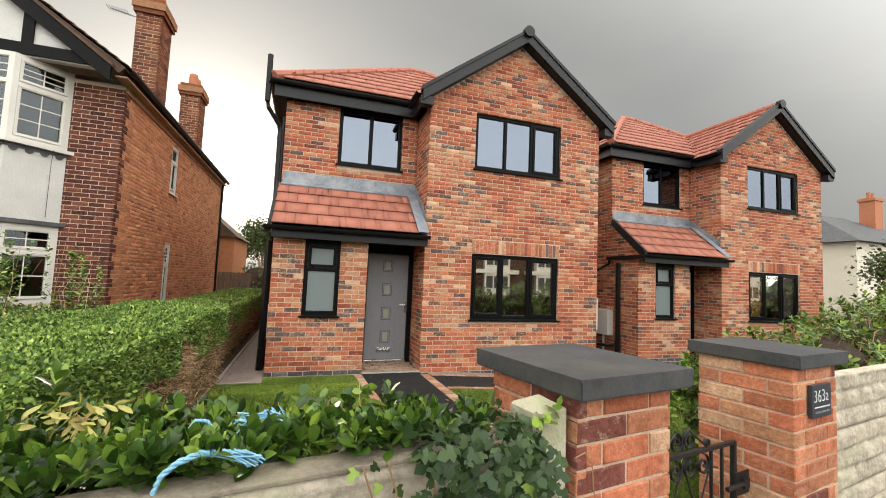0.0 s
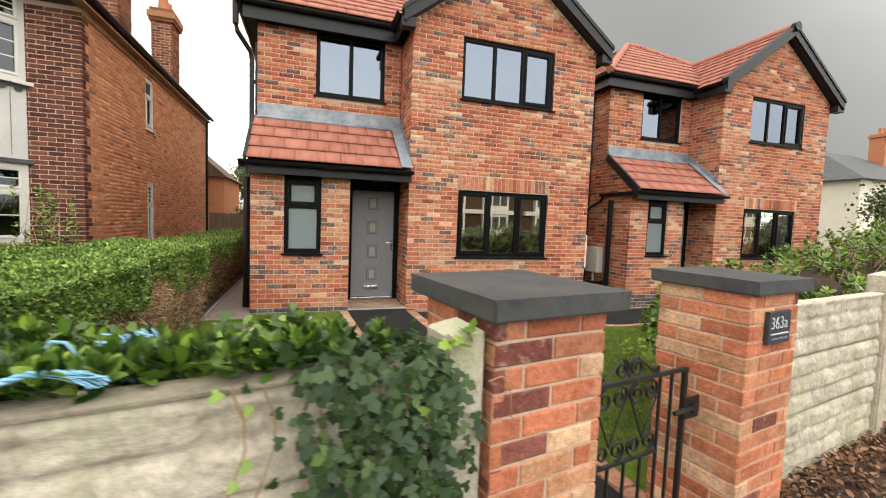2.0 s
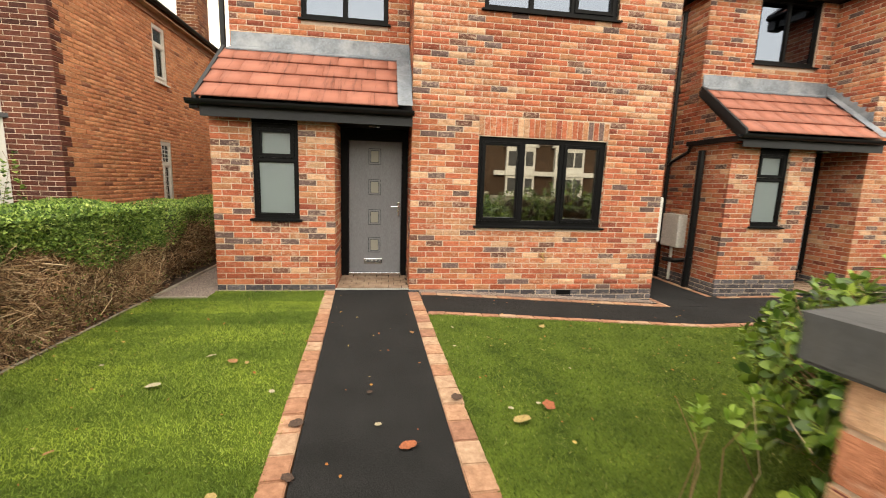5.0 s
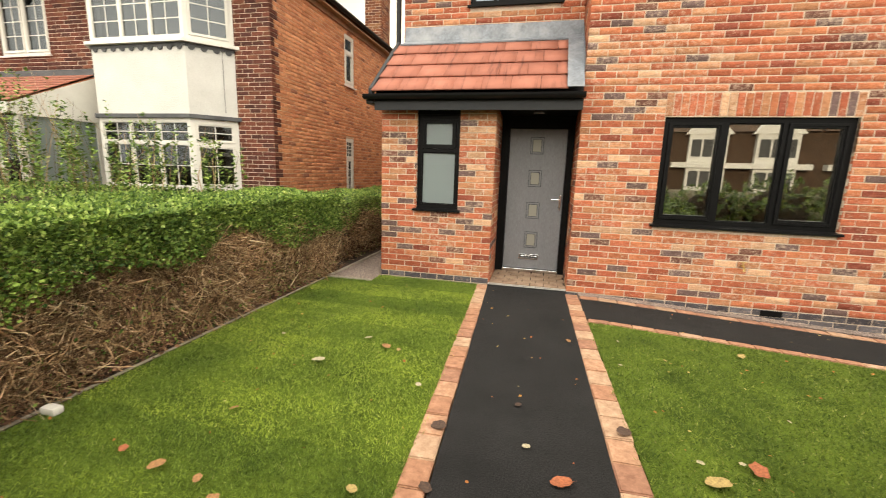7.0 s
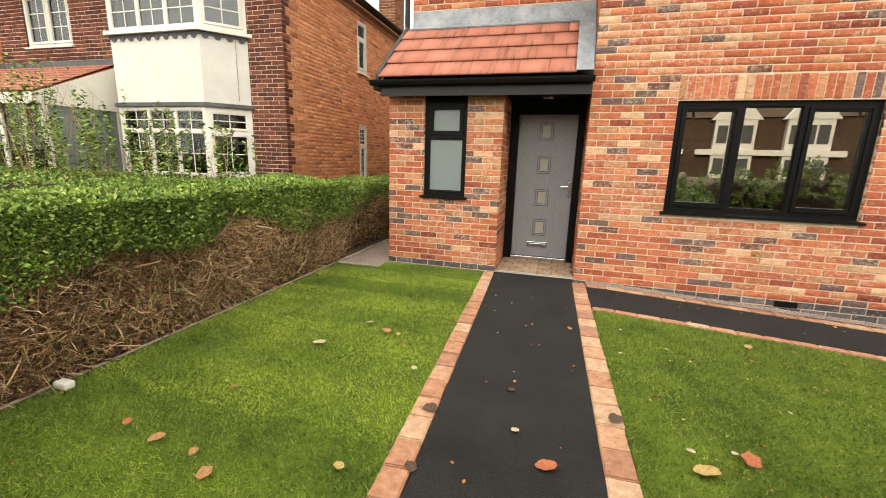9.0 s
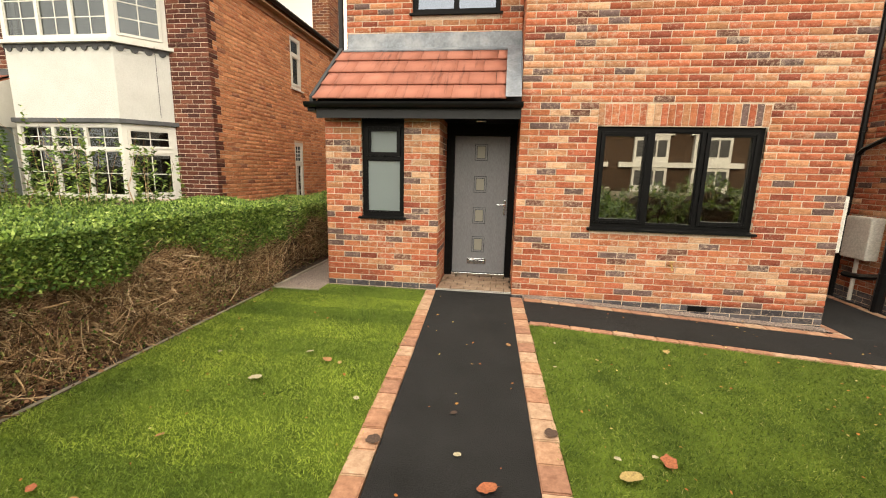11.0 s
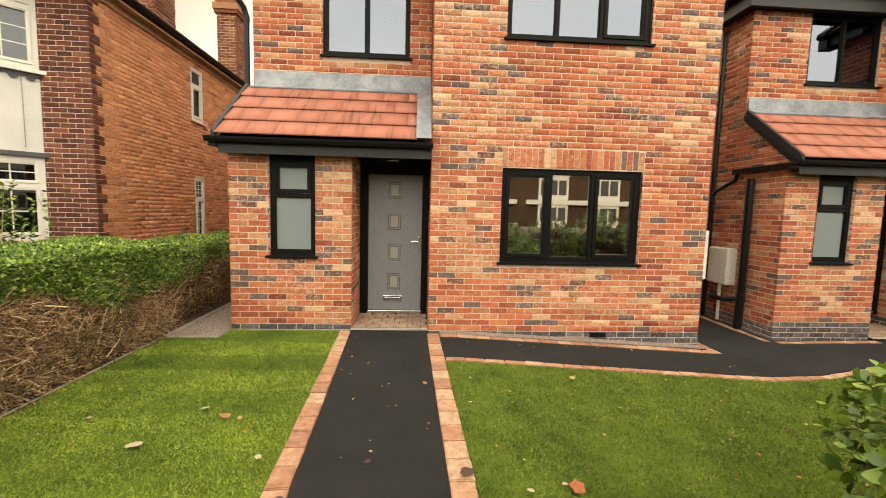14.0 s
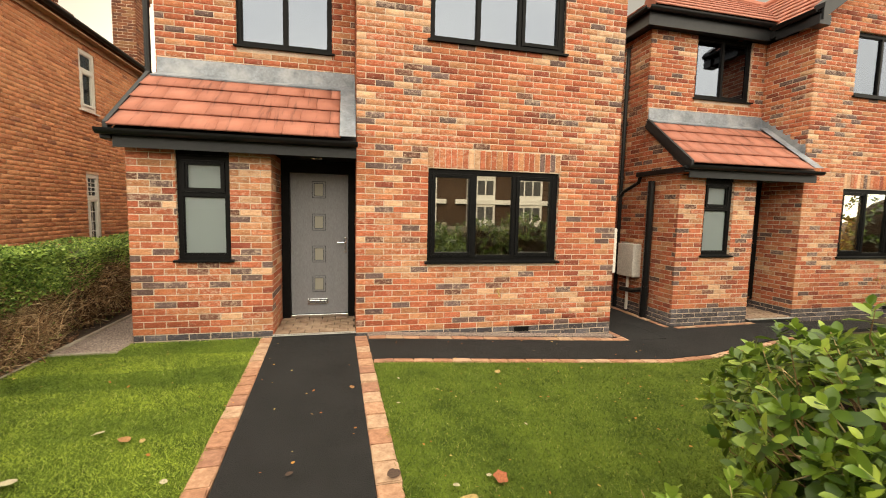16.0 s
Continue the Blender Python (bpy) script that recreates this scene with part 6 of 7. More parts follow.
def street_house(u):
    m = SM @ pose(u, -28.0, 0, 0, 0, 180)
    h = thing("street_house", "brown brick semi-detached house with white gabled bays across the street", "house", tuple(m.translation), "houses across the street")
    part("wall", boxes((0, 9.8, 0.0, 7, -0.2, 5.2), m=m), old_tile_mat, h)
    bm = bmesh.new()
    prism(bm, [m @ Vector(p) for p in ((-0.3, -0.4, 5.1), (-0.3, 3.5, 8.2), (-0.3, 7.4, 5.1))], (0, 0, 0), m.to_3x3() @ Vector((9.6, 0, 0)))
    part("roof", bm, old_tile_mat, h)
    part("ground_floor_band", boxes((0.02, 8.98, -0.9, -0.02, 2.35, 2.75), m=m), gable_mat, h)
    for bx in (0.9, 5.3):
        part("bay", boxes((bx, bx + 2.6, -0.7, -0.01, -0.2, 2.34), (bx, bx + 2.6, -0.7, -0.01, 2.76, 4.9), m=m), gable_mat, h, "white bay")
        for z0, z1 in ((0.9, 2.1), (3.2, 4.5)):
            for k in range(3):
                part("window", boxes((bx + 0.2 + k * 0.78, bx + 0.85 + k * 0.78, -0.72, -0.705, z0, z1), m=m), slate_mat, h)
        bm = bmesh.new()
        prism(bm, [m @ Vector(p) for p in ((bx - 0.3, -0.8, 4.9), (bx + 2.9, -0.8, 4.9), (bx + 1.3, -0.8, 6.9))], (0, 0, 0), m.to_3x3() @ Vector((0, 3.0, 0)))
        part("gable", bm, gable_mat, h, "white gable")
    return h


for u in (-33.8, -24.0, -14.2, -4.4, 5.4, 15.2, 25.0, 34.8, 44.6):
    street_house(u)
# curtains in the second house's kitchen window
cb = bmesh.new()
prism(cb, [(12.2 + 0.006 * k, 9.16 + 0.02 * (k % 2), 0.95) for k in range(0, 120, 3)] + [(12.92, 9.2, 0.95), (12.2, 9.2, 0.95)], (0, 0, 0), (0, 0, 1.08))
tagged(part("curtain", cb, ochre_mat), "ochre yellow curtain behind the second house's window", "curtain")
cb = bmesh.new()
prism(cb, [(13.5 + 0.006 * k, 9.16 + 0.02 * (k % 2), 0.95) for k in range(0, 60, 3)] + [(13.86, 9.2, 0.95), (13.5, 9.2, 0.95)], (0, 0, 0), (0, 0, 1.08))
tagged(part("curtain", cb, net_mat), "pale grey curtain behind the second house's window", "curtain")

# ---------------------------------------------------------------- leaves, hedges and grass
SHAPES = {
    "rhomb": ([(0, 0, 0), (0.5, 0.3, 0.05), (1, 0, 0), (0.5, -0.3, 0.05)], [(0, 1, 2), (0, 2, 3)]),
    "obovate": ([(0, 0, 0), (0.35, 0.24, 0.05), (0.66, 0.29, 0.07), (1, 0, -0.03), (0.66, -0.29, 0.07), (0.35, -0.24, 0.05), (0.35, 0, 0), (0.72, 0, 0.0), (0.88, 0.15, 0.02), (0.88, -0.15, 0.02)],
                [(0, 1, 6), (1, 2, 7), (1, 7, 6), (2, 8, 7), (8, 3, 7), (0, 6, 5), (6, 7, 5), (5, 7, 4), (4, 7, 9), (9, 7, 3)]),
    "ivy": ([(0.35, 0, 0), (0, 0, 0.02), (-0.08, 0.28, 0), (0.2, 0.56, -0.06), (0.36, 0.24, 0.02), (0.68, 0.34, -0.03), (1.05, 0, -0.08), (0.68, -0.34, -0.03), (0.36, -0.24, 0.02), (0.2, -0.56, -0.06), (-0.08, -0.28, 0)],
            [(0, k, k + 1 if k < 10 else 1) for k in range(1, 11)]),
    "blade": ([(0, 0.085, 0), (0, -0.085, 0), (1, 0, 0.18)], [(0, 1, 2)]),
    "curled": ([(0, 0, 0), (0.3, 0.28, 0.12), (0.7, 0.25, 0.1), (1, 0, 0.06), (0.7, -0.27, 0.16), (0.3, -0.3, 0.1), (0.5, 0, -0.02)], [(6, 0, 1), (6, 1, 2), (6, 2, 3), (6, 3, 4), (6, 4, 5), (6, 5, 0)]),
}


def unit(a):
    return a / np.maximum(np.linalg.norm(a, axis=-1, keepdims=True), 1e-9)


def leaves(name, shape, P, D, N, size, mat, parent=None, label="", width=1.0):
    """One mesh of many leaves: places P, directions D, upper sides N, lengths size."""
    v, f = np.array(SHAPES[shape][0]), np.array(SHAPES[shape][1])
    D = unit(D)
    S = unit(np.cross(N, D))
    N = np.cross(D, S)
    size = np.broadcast_to(size, len(P))
    V = P[:, None] + size[:, None, None] * (v[None, :, :1] * D[:, None] + width * v[None, :, 1:2] * S[:, None] + v[None, :, 2:] * N[:, None])
    F = f[None] + len(v) * np.arange(len(P))[:, None, None]
    ob = fast_mesh(name, V.reshape(-1, 3), F.reshape(-1, 3), mat, parent, label)
    return tagged(ob, kind="stuff")


def single_leaves(name, shape, P, D, N, size, mat, parent):
    """Leaves as pieces of their own on one shared mesh."""
    key = (name, mat.name)
    if key not in MESHES:
        MESHES[key] = shared_mesh(name, SHAPES[shape], mat)
    D = unit(D)
    S = unit(np.cross(N, D))
    N = np.cross(D, S)
    for p, d, s, n, k in zip(P, D, S, N, np.broadcast_to(size, len(P))):
        ob = new(name, MESHES[key])
        adopt(ob, parent)
        m = Matrix(((d[0] * k, s[0] * k, n[0] * k, p[0]), (d[1] * k, s[1] * k, n[1] * k, p[1]), (d[2] * k, s[2] * k, n[2] * k, p[2]), (0, 0, 0, 1)))
        ob.matrix_basis = m


def rand_dirs(n, up=0.0):
    d = NP.normal(size=(n, 3))
    d[:, 2] += up
    return unit(d)


def twigs(name, P, D, length, r, mat, parent, label="", sag=0.25):
    """Thin bent sticks, each of two pieces, as one mesh."""
    n = len(P)
    L = np.broadcast_to(length, n)[:, None]
    mid = P + D * L * 0.5 + NP.normal(size=(n, 3)) * L * 0.07
    end = P + D * L + np.c_[NP.normal(size=(n, 2)) * L * 0.12, -NP.uniform(0, sag, (n, 1)) * L]
    S = unit(np.cross(D, NP.normal(size=(n, 3))))
    T = np.cross(unit(D), S)
    rr = np.broadcast_to(r, n)[:, None]
    ring = [(math.cos(a), math.sin(a)) for a in (0, 2.094, 4.189)]
    V = np.stack([c + q * rr * (a * S + b * T) for c, q in ((P, 1.0), (mid, 0.8), (end, 0.45)) for a, b in ring], 1)
    q = []
    for k in (0, 3):
        for j in range(3):
            q.append((k + j, k + (j + 1) % 3, k + 3 + (j + 1) % 3, k + 3 + j))
    F = np.array(q)[None] + 9 * np.arange(n)[:, None, None]
    ob = fast_mesh(name, V.reshape(-1, 3), F.reshape(-1, 4), mat, parent, label)
    return tagged(ob, kind="stuff")


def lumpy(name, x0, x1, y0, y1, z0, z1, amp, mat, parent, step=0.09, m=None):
    """A rough-sided dark solid added inside a hedge: stops light, darkens the gaps."""
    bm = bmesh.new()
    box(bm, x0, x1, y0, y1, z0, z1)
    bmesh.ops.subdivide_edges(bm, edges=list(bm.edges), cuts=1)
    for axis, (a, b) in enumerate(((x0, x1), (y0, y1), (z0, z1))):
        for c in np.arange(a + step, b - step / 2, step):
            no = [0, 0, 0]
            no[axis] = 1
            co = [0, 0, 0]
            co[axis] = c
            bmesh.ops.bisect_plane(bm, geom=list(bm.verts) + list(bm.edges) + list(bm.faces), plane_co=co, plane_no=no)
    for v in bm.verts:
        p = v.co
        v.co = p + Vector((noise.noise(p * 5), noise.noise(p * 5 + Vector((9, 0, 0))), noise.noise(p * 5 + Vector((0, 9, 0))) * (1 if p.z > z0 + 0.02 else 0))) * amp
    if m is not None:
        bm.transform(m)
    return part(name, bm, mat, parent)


# clipped privet hedge between the plots
def privet(y0, y1, top, xin, xout, n_top, n_face, n_twig, label):
    h = thing("privet_hedge", label, "hedge", ((xin + xout) / 2, (y0 + y1) / 2, 0))
    lumpy("dark_core", xin + 0.12, xout - 0.26, y0, y1, 0.0, top - 0.12, 0.09, soil_mat, h, 0.14)
    bulge = lambda y, z: 0.05 * np.sin(y * 2.3 + 1) + 0.035 * np.sin(y * 5.9 + z * 4)
    # top
    y = NP.uniform(y0, y1, n_top)
    x = NP.uniform(xin, xout, n_top) + 0
    z = top + 0.035 * np.sin(y * 3.1) * np.cos(x * 4) - NP.exponential(0.035, n_top) - np.clip((np.abs(x - (xin + xout) / 2) / ((xout - xin) / 2)) ** 6, 0, 1) * 0.07
    P1 = np.c_[x + bulge(y, z) * 0.7, y, z]
    D1 = rand_dirs(n_top, 0.9)
    # face towards the lawn, thinning out downwards
    y = NP.uniform(y0, y1, n_face)
    z = top - 0.02 - NP.beta(1.05, 1.75, n_face) * (0.44 + 0.1 * np.sin(y * 1.7) + 0.08 * np.sin(y * 4.3))
    x = xout + bulge(y, z) - NP.exponential(0.035, n_face) - 0.05 * (top - z)
    P2 = np.c_[x, y, z]
    D2 = rand_dirs(n_face, 0.5) + np.array([0.7, 0, 0])
    P_, D_ = np.concatenate([P1, P2]), np.concatenate([D1, D2])
    leaves("foliage", "rhomb", P_, D_, rand_dirs(len(P_), 1.4), 0.015 + NP.beta(1.5, 2.2, len(P_)) * 0.032, privet_mat, h, "small bright green privet leaves", 1.1)
    # bare, clipped twigs below
    y = NP.uniform(y0, y1, n_twig)
    z = NP.beta(1.3, 1.2, n_twig) * (top - 0.25)
    x = xout - 0.1 - NP.uniform(0, 0.2, n_twig) + 0.03 * np.sin(y * 4)
    d = NP.normal(size=(n_twig, 3)) * np.array([0.6, 1.0, 0.75]) + np.array([0.42, 0, 0.25])
    twigs("twig_layer", np.c_[x, y, z], unit(d), NP.uniform(0.05, 0.19, n_twig), 0.0012 + NP.exponential(0.0015, n_twig), twig_mat, h, "brown bare clipped twigs")
    n2 = n_twig // 60
    y = NP.uniform(y0, y1, n2)
    d = NP.normal(size=(n2, 3)) * np.array([0.25, 0.45, 0.2]) + np.array([0.12, 0, 1.0])
    twigs("stem_layer", np.c_[xout - 0.14 + NP.uniform(-0.06, 0.05, n2), y, NP.uniform(0.0, 0.4, n2)], unit(d), NP.uniform(0.18, 0.4, n2), NP.uniform(0.002, 0.006, n2), twig_mat, h, "", 0.0)
    # dead leaves and a few green ones caught among the twigs
    n3 = n_twig // 3
    y = NP.uniform(y0, y1, n3)
    P3 = np.c_[xout - 0.08 - NP.uniform(0, 0.16, n3), y, NP.beta(1.0, 1.3, n3) * (top - 0.3)]
    leaves("dead_leaves", "curled", P3, rand_dirs(n3), rand_dirs(n3, 0.6), NP.uniform(0.012, 0.034, n3), litter_mat, h, "dead brown leaves caught among the twigs")
    n4 = n_twig // 16
    y = NP.uniform(y0, y1, n4)
    P4 = np.c_[xout - 0.06 - NP.uniform(0, 0.1, n4), y, NP.beta(1.0, 1.6, n4) * (top - 0.3)]
    leaves("stray_leaves", "rhomb", P4, rand_dirs(n4, 0.6), rand_dirs(n4, 0.9), NP.uniform(0.015, 0.035, n4), privet_mat, h)
    return h


privet(3.7, 8.75, 1.08, -0.45, 0.98, 64000, 46000, 42000, "clipped green privet hedge with a bare brown lower side")
privet(8.75, 17.5, 1.0, -0.35, 0.88, 20000, 16000, 14000, "lower privet hedge running back beside the gravel path")
# litter under the hedge
n = 2600
P_ = np.c_[NP.uniform(0.66, 0.93, n), NP.uniform(3.5, 9.0, n), NP.uniform(0.0, 0.05, n)]
ob = leaves("leaf_litter", "curled", P_, rand_dirs(n) * np.array([1, 1, 0.3]), rand_dirs(n, 2), NP.uniform(0.02, 0.045, n), litter_mat, None, "dry brown leaves and clippings under the hedge")
tagged(ob, category="litter")

# tall unclipped shoots in the neighbour's garden
shoots = thing("shrub", "tall loose shoots of privet in the neighbouring garden", "shrub", (-2.5, 8.0, 0))
SP, SD, SN, SS = [], [], [], []
TP, TD, TL = [], [], []
for k in range(120):
    x = R.uniform(-5.6, -0.5)
    y0 = R.uniform(7.3, 8.9)
    h = 1.6 + max(0.0, (-x - 0.6) * 0.2) + (0.2 if x < -3.6 else 0.0) + R.uniform(-0.4, 0.25)
    lean = np.array([R.uniform(-0.12, 0.12), R.uniform(-0.12, 0.12), 1.0])
    base = np.array([x, y0, 0.6])
    TP.append(base), TD.append(lean / np.linalg.norm(lean)), TL.append(h - 0.6)
    for j in range(60):
        s = R.uniform(0.15, 1.0) * (h - 0.6)
        a = R.uniform(0, 6.283)
        SP.append(base + lean * s)
        SD.append((math.cos(a), math.sin(a), 0.5))
        SN.append((0, 0, 1))
        SS.append(R.uniform(0.045, 0.08))
leaves("foliage", "rhomb", np.array(SP), np.array(SD), np.array(SN) + 0.2 * NP.normal(size=(len(SN), 3)), np.array(SS), privet_mat, shoots, "", 1.0)
twigs("stem_layer", np.array(TP), np.array(TD), np.array(TL), 0.004, twig_mat, shoots, "", 0.0)
lumpy("dark_shrub_core", -6.2, -0.5, 7.2, 9.0, 0.0, 0.95, 0.12, soil_mat, shoots, 0.3)
n = 16000
P_ = np.c_[NP.uniform(-6.3, -0.4, n), NP.uniform(6.9, 9.0, n), 1.02 - NP.exponential(0.1, n)]
leaves("foliage", "rhomb", P_, rand_dirs(n, 0.8), rand_dirs(n, 1.2), NP.uniform(0.03, 0.055, n), privet_mat, shoots)


# broad-leaved evergreen shrubs along the front walls
def sprigs(T, A, per, size, spread=0.06, open_=0.35):
    """Rosettes of leaves at the shoot tips T that point along A."""
    k = len(T)
    A = unit(A)
    X = unit(np.cross(A, NP.normal(size=(k, 3))))
    Y = np.cross(A, X)
    P_, D_, N_, S_ = [], [], [], []
    for j in range(per):
        t = j / per
        ang = j * 2.4 + NP.uniform(0, 0.6, k)
        out = np.cos(ang)[:, None] * X + np.sin(ang)[:, None] * Y
        tilt = open_ + 1.1 * t
        P_.append(T - A * (t * spread))
        D_.append(A * math.cos(tilt) + out * math.sin(tilt) + 0.12 * NP.normal(size=(k, 3)))
        N_.append(A * math.sin(tilt) - out * math.cos(tilt) + 0.15 * NP.normal(size=(k, 3)))
        S_.append(size * NP.uniform(0.65, 1.15, k) * (0.75 + 0.4 * t))
    return np.concatenate(P_), np.concatenate(D_), np.concatenate(N_), np.concatenate(S_)


def to_world(P_, m=SM):
    return P_ @ np.array(m.to_3x3()).T + np.array(m.translation)


def singled(mat_name, stops, rough, spec):
    m = leaf_material(mat_name, stops, rough, 0.2, spec)
    nt = m.node_tree
    info = nt.nodes.new("ShaderNodeObjectInfo")
    pick = [x for x in nt.nodes if x.type == "VALTORGB"][0]
    nt.links.new(info.outputs["Random"], pick.inputs["Fac"])
    return m


laurel_one = singled("glossy_shrub_leaf_single", [(0.0, (0.012, 0.032, 0.006)), (0.45, (0.045, 0.1, 0.014)), (0.8, (0.115, 0.205, 0.026)), (1.0, (0.25, 0.36, 0.05))], 0.3, 0.45)
ivy_one = singled("ivy_leaf_single", [(0.0, (0.02, 0.045, 0.014)), (0.6, (0.028, 0.058, 0.016)), (0.97, (0.06, 0.1, 0.028)), (1.0, (0.2, 0.29, 0.055))], 0.45, 0.35)

front = thing("evergreen_shrub", "dense glossy green shrub hedge behind the concrete wall", "shrub", tuple(SM @ Vector((-1.5, 0.45, 0))))
lumpy("dark_core", -4.8, -0.35, 0.17, 0.66, 0.0, 1.03, 0.06, soil_mat, front, 0.12, SM)
k = 2100
u = NP.uniform(-4.9, -0.28, k)
v = NP.uniform(0.05, 0.78, k)
crest = 1.15 - 0.035 * (u > -0.85) + 0.05 * np.sin(u * 3.3 + 0.6) + 0.04 * np.sin(u * 7.1 + v * 5) + 0.06 * np.clip(-u - 0.9, 0, 1.0) - 0.25 * np.clip((np.abs(v - 0.42) / 0.36) ** 4, 0, 1) * (v > 0.42)
z = crest - NP.exponential(0.035, k)
z = np.where(v < 0.19, np.maximum(z, 1.205), z)
T = to_world(np.c_[u, v, z])
A = np.c_[NP.normal(size=k) * 0.35 + 0.0, NP.normal(size=k) * 0.35 - 0.25 * (v < 0.2), np.ones(k)]
P_, D_, N_, S_ = sprigs(T, A, 9, 0.058, 0.06, 0.25)
near = (P_[:, 0] > 1.55) & (P_[:, 0] < 2.1) & (P_[:, 1] < 3.15)
pick = np.flatnonzero(near)[:290]
rest = np.setdiff1d(np.arange(len(P_)), pick)
leaves("foliage", "obovate", P_[rest], D_[rest], N_[rest], S_[rest], laurel_mat, front, "glossy rounded green leaves", 0.86)
single_leaves("leaf", "obovate", P_[pick], D_[pick], N_[pick], S_[pick], laurel_one, front)
n = 9000
P2 = to_world(np.c_[NP.uniform(-4.9, -0.3, n), NP.uniform(0.1, 0.75, n), NP.uniform(0.75, 1.13, n)])
leaves("inner_foliage", "obovate", P2, rand_dirs(n, 0.3), rand_dirs(n, 0.8), NP.uniform(0.045, 0.075, n), laurel_mat, front)
tw = 260
twigs("stem_layer", to_world(np.c_[NP.uniform(-4.8, -0.3, tw), NP.uniform(0.15, 0.7, tw), np.full(tw, 0.85)]), unit(np.c_[NP.normal(size=(tw, 2)) * 0.3, np.ones(tw)]), 0.3, 0.003, twig_mat, front, "", 0)
# upright fresh shoots
for u0, v0, z0, nn in ((-0.42, 0.22, 1.2, 3), (-0.5, 0.3, 1.24, 3), (-1.0, 0.12, 1.2, 2), (-1.35, 0.5, 1.3, 2), (-0.72, 0.12, 1.17, 2)):
    T = to_world(np.array([[u0 + R.uniform(-0.02, 0.02), v0 + R.uniform(-0.02, 0.02), z0 - 0.035 * j] for j in range(nn)]))
    p, d, nn_, s = sprigs(T, np.tile([0, 0, 1.0], (nn, 1)), 7, 0.06)
    leaves("fresh_shoot", "obovate", p, d, nn_, s, fresh_mat if v0 < 0.2 else laurel_mat, front)
# a clump of withered leaves caught on top
n = 60
c = np.array([1.515, 3.2, 1.205])
P_ = c + NP.normal(size=(n, 3)) * np.array([0.05, 0.03, 0.028])
ob = leaves("withered_leaves", "obovate", P_, rand_dirs(n) * np.array([1, 0.5, 0.6]) + np.array([-0.2, -0.2, -0.4]), rand_dirs(n, 1), NP.uniform(0.025, 0.048, n), dry_mat, None, "clump of withered yellow leaves caught on the shrub", 0.6)
tagged(ob, category="leaves")

# frayed blue rope lying on the shrub
rope = thing("rope", "frayed pale blue plastic rope lying over the shrub", "rope", (1.9, 3.0, 1.13))


def strand(pts, r, twist, parent, name="strand"):
    pts = [Vector(p) for p in pts]
    fine = []
    for a, b in zip(pts, pts[1:]):
        fine += [a.lerp(b, t / 5) for t in range(5)]
    fine.append(pts[-1])
    for j in range(3):
        bm = bmesh.new()
        line = []
        for k, p in enumerate(fine):
            ang = k * twist + j * 2.094
            line.append(p + Vector((0.3 * math.cos(ang), math.cos(ang) * 0.8, math.sin(ang))) * r * 0.55)
        tube(bm, line, r * 0.55, 6)
        part(name, bm, rope_mat, parent, smooth=True)


strand([(1.795, 2.865, 1.11), (1.795, 2.865, 1.15), (1.804, 2.87, 1.178), (1.83, 2.875, 1.2), (1.867, 2.885, 1.21), (1.91, 2.89, 1.207), (1.94, 2.9, 1.196)], 0.007, 0.9, rope)
strand([(1.798, 3.06, 1.19), (1.819, 3.06, 1.222), (1.846, 3.06, 1.218), (1.863, 3.06, 1.19)], 0.004, 1.1, rope)
fb_ = bmesh.new()
for k in range(130):
    p = Vector((1.975 + R.uniform(-0.045, 0.045), 3.06 + R.uniform(-0.02, 0.02), 1.2 + R.uniform(-0.035, 0.03)))
    d = Vector((R.uniform(-1, 1), R.uniform(-0.5, 0.5), R.uniform(-1.2, 0.6))) * 0.03
    q = p + d
    w = q + Vector((R.uniform(-0.5, 1), R.uniform(-0.5, 0.5), R.uniform(-1.2, 0.1))) * 0.03
    tube(fb_, [p, q, w], 0.002, 4)
tagged(part("frayed_end", fb_, rope_mat, rope, "loose frayed fibres"), kind="stuff")
fb_ = bmesh.new()
for k in range(24):
    p = Vector((1.9 + R.uniform(-0.02, 0.02), 2.89 + R.uniform(-0.008, 0.008), 1.206))
    tube(fb_, [p, p + Vector((0.035, R.uniform(-0.008, 0.008), R.uniform(-0.012, 0.006))), p + Vector((0.07, R.uniform(-0.012, 0.012), R.uniform(-0.035, -0.005)))], 0.0016, 4)
tagged(part("frayed_end", fb_, rope_mat, rope), kind="stuff")

# ivy over the wall's end and the post
ivy = thing("ivy", "dark green ivy trailing over the concrete wall and post", "ivy", tuple(SM @ Vector((-0.3, 0.0, 0.6))))
n = 620
u = np.where(NP.uniform(size=n) < 0.12, -0.02, -0.11) - NP.beta(1.3, 1.5, n) * 0.42
z = 1.19 - NP.beta(1.1, 1.4, n) * (0.85 - 0.55 * np.clip((-u - 0.25) / 0.3, 0, 1)) - 0.16 * np.clip((u + 0.17) / 0.12, 0, 1)
vv = 0.02 - NP.uniform(0.01, 0.09, n) * (0.6 + 0.8 * np.sin(np.clip((u + 0.62) / 0.6, 0, 1) * 3.14))
P_ = to_world(np.c_[u, vv, z])
D_ = np.c_[NP.normal(size=n) * 0.55, -0.35 + NP.normal(size=n) * 0.25, -0.8 + NP.normal(size=n) * 0.35]
N_ = np.c_[NP.normal(size=n) * 0.35, -1 + NP.normal(size=n) * 0.3, 0.5 + NP.normal(size=n) * 0.3]
S_ = NP.uniform(0.022, 0.046, n)
single_leaves("ivy_leaf", "ivy", P_[:290], D_[:290], N_[:290], S_[:290], ivy_one, ivy)
leaves("ivy_leaves", "ivy", P_[290:], D_[290:], N_[290:], S_[290:], ivy_mat, ivy)
n = 170
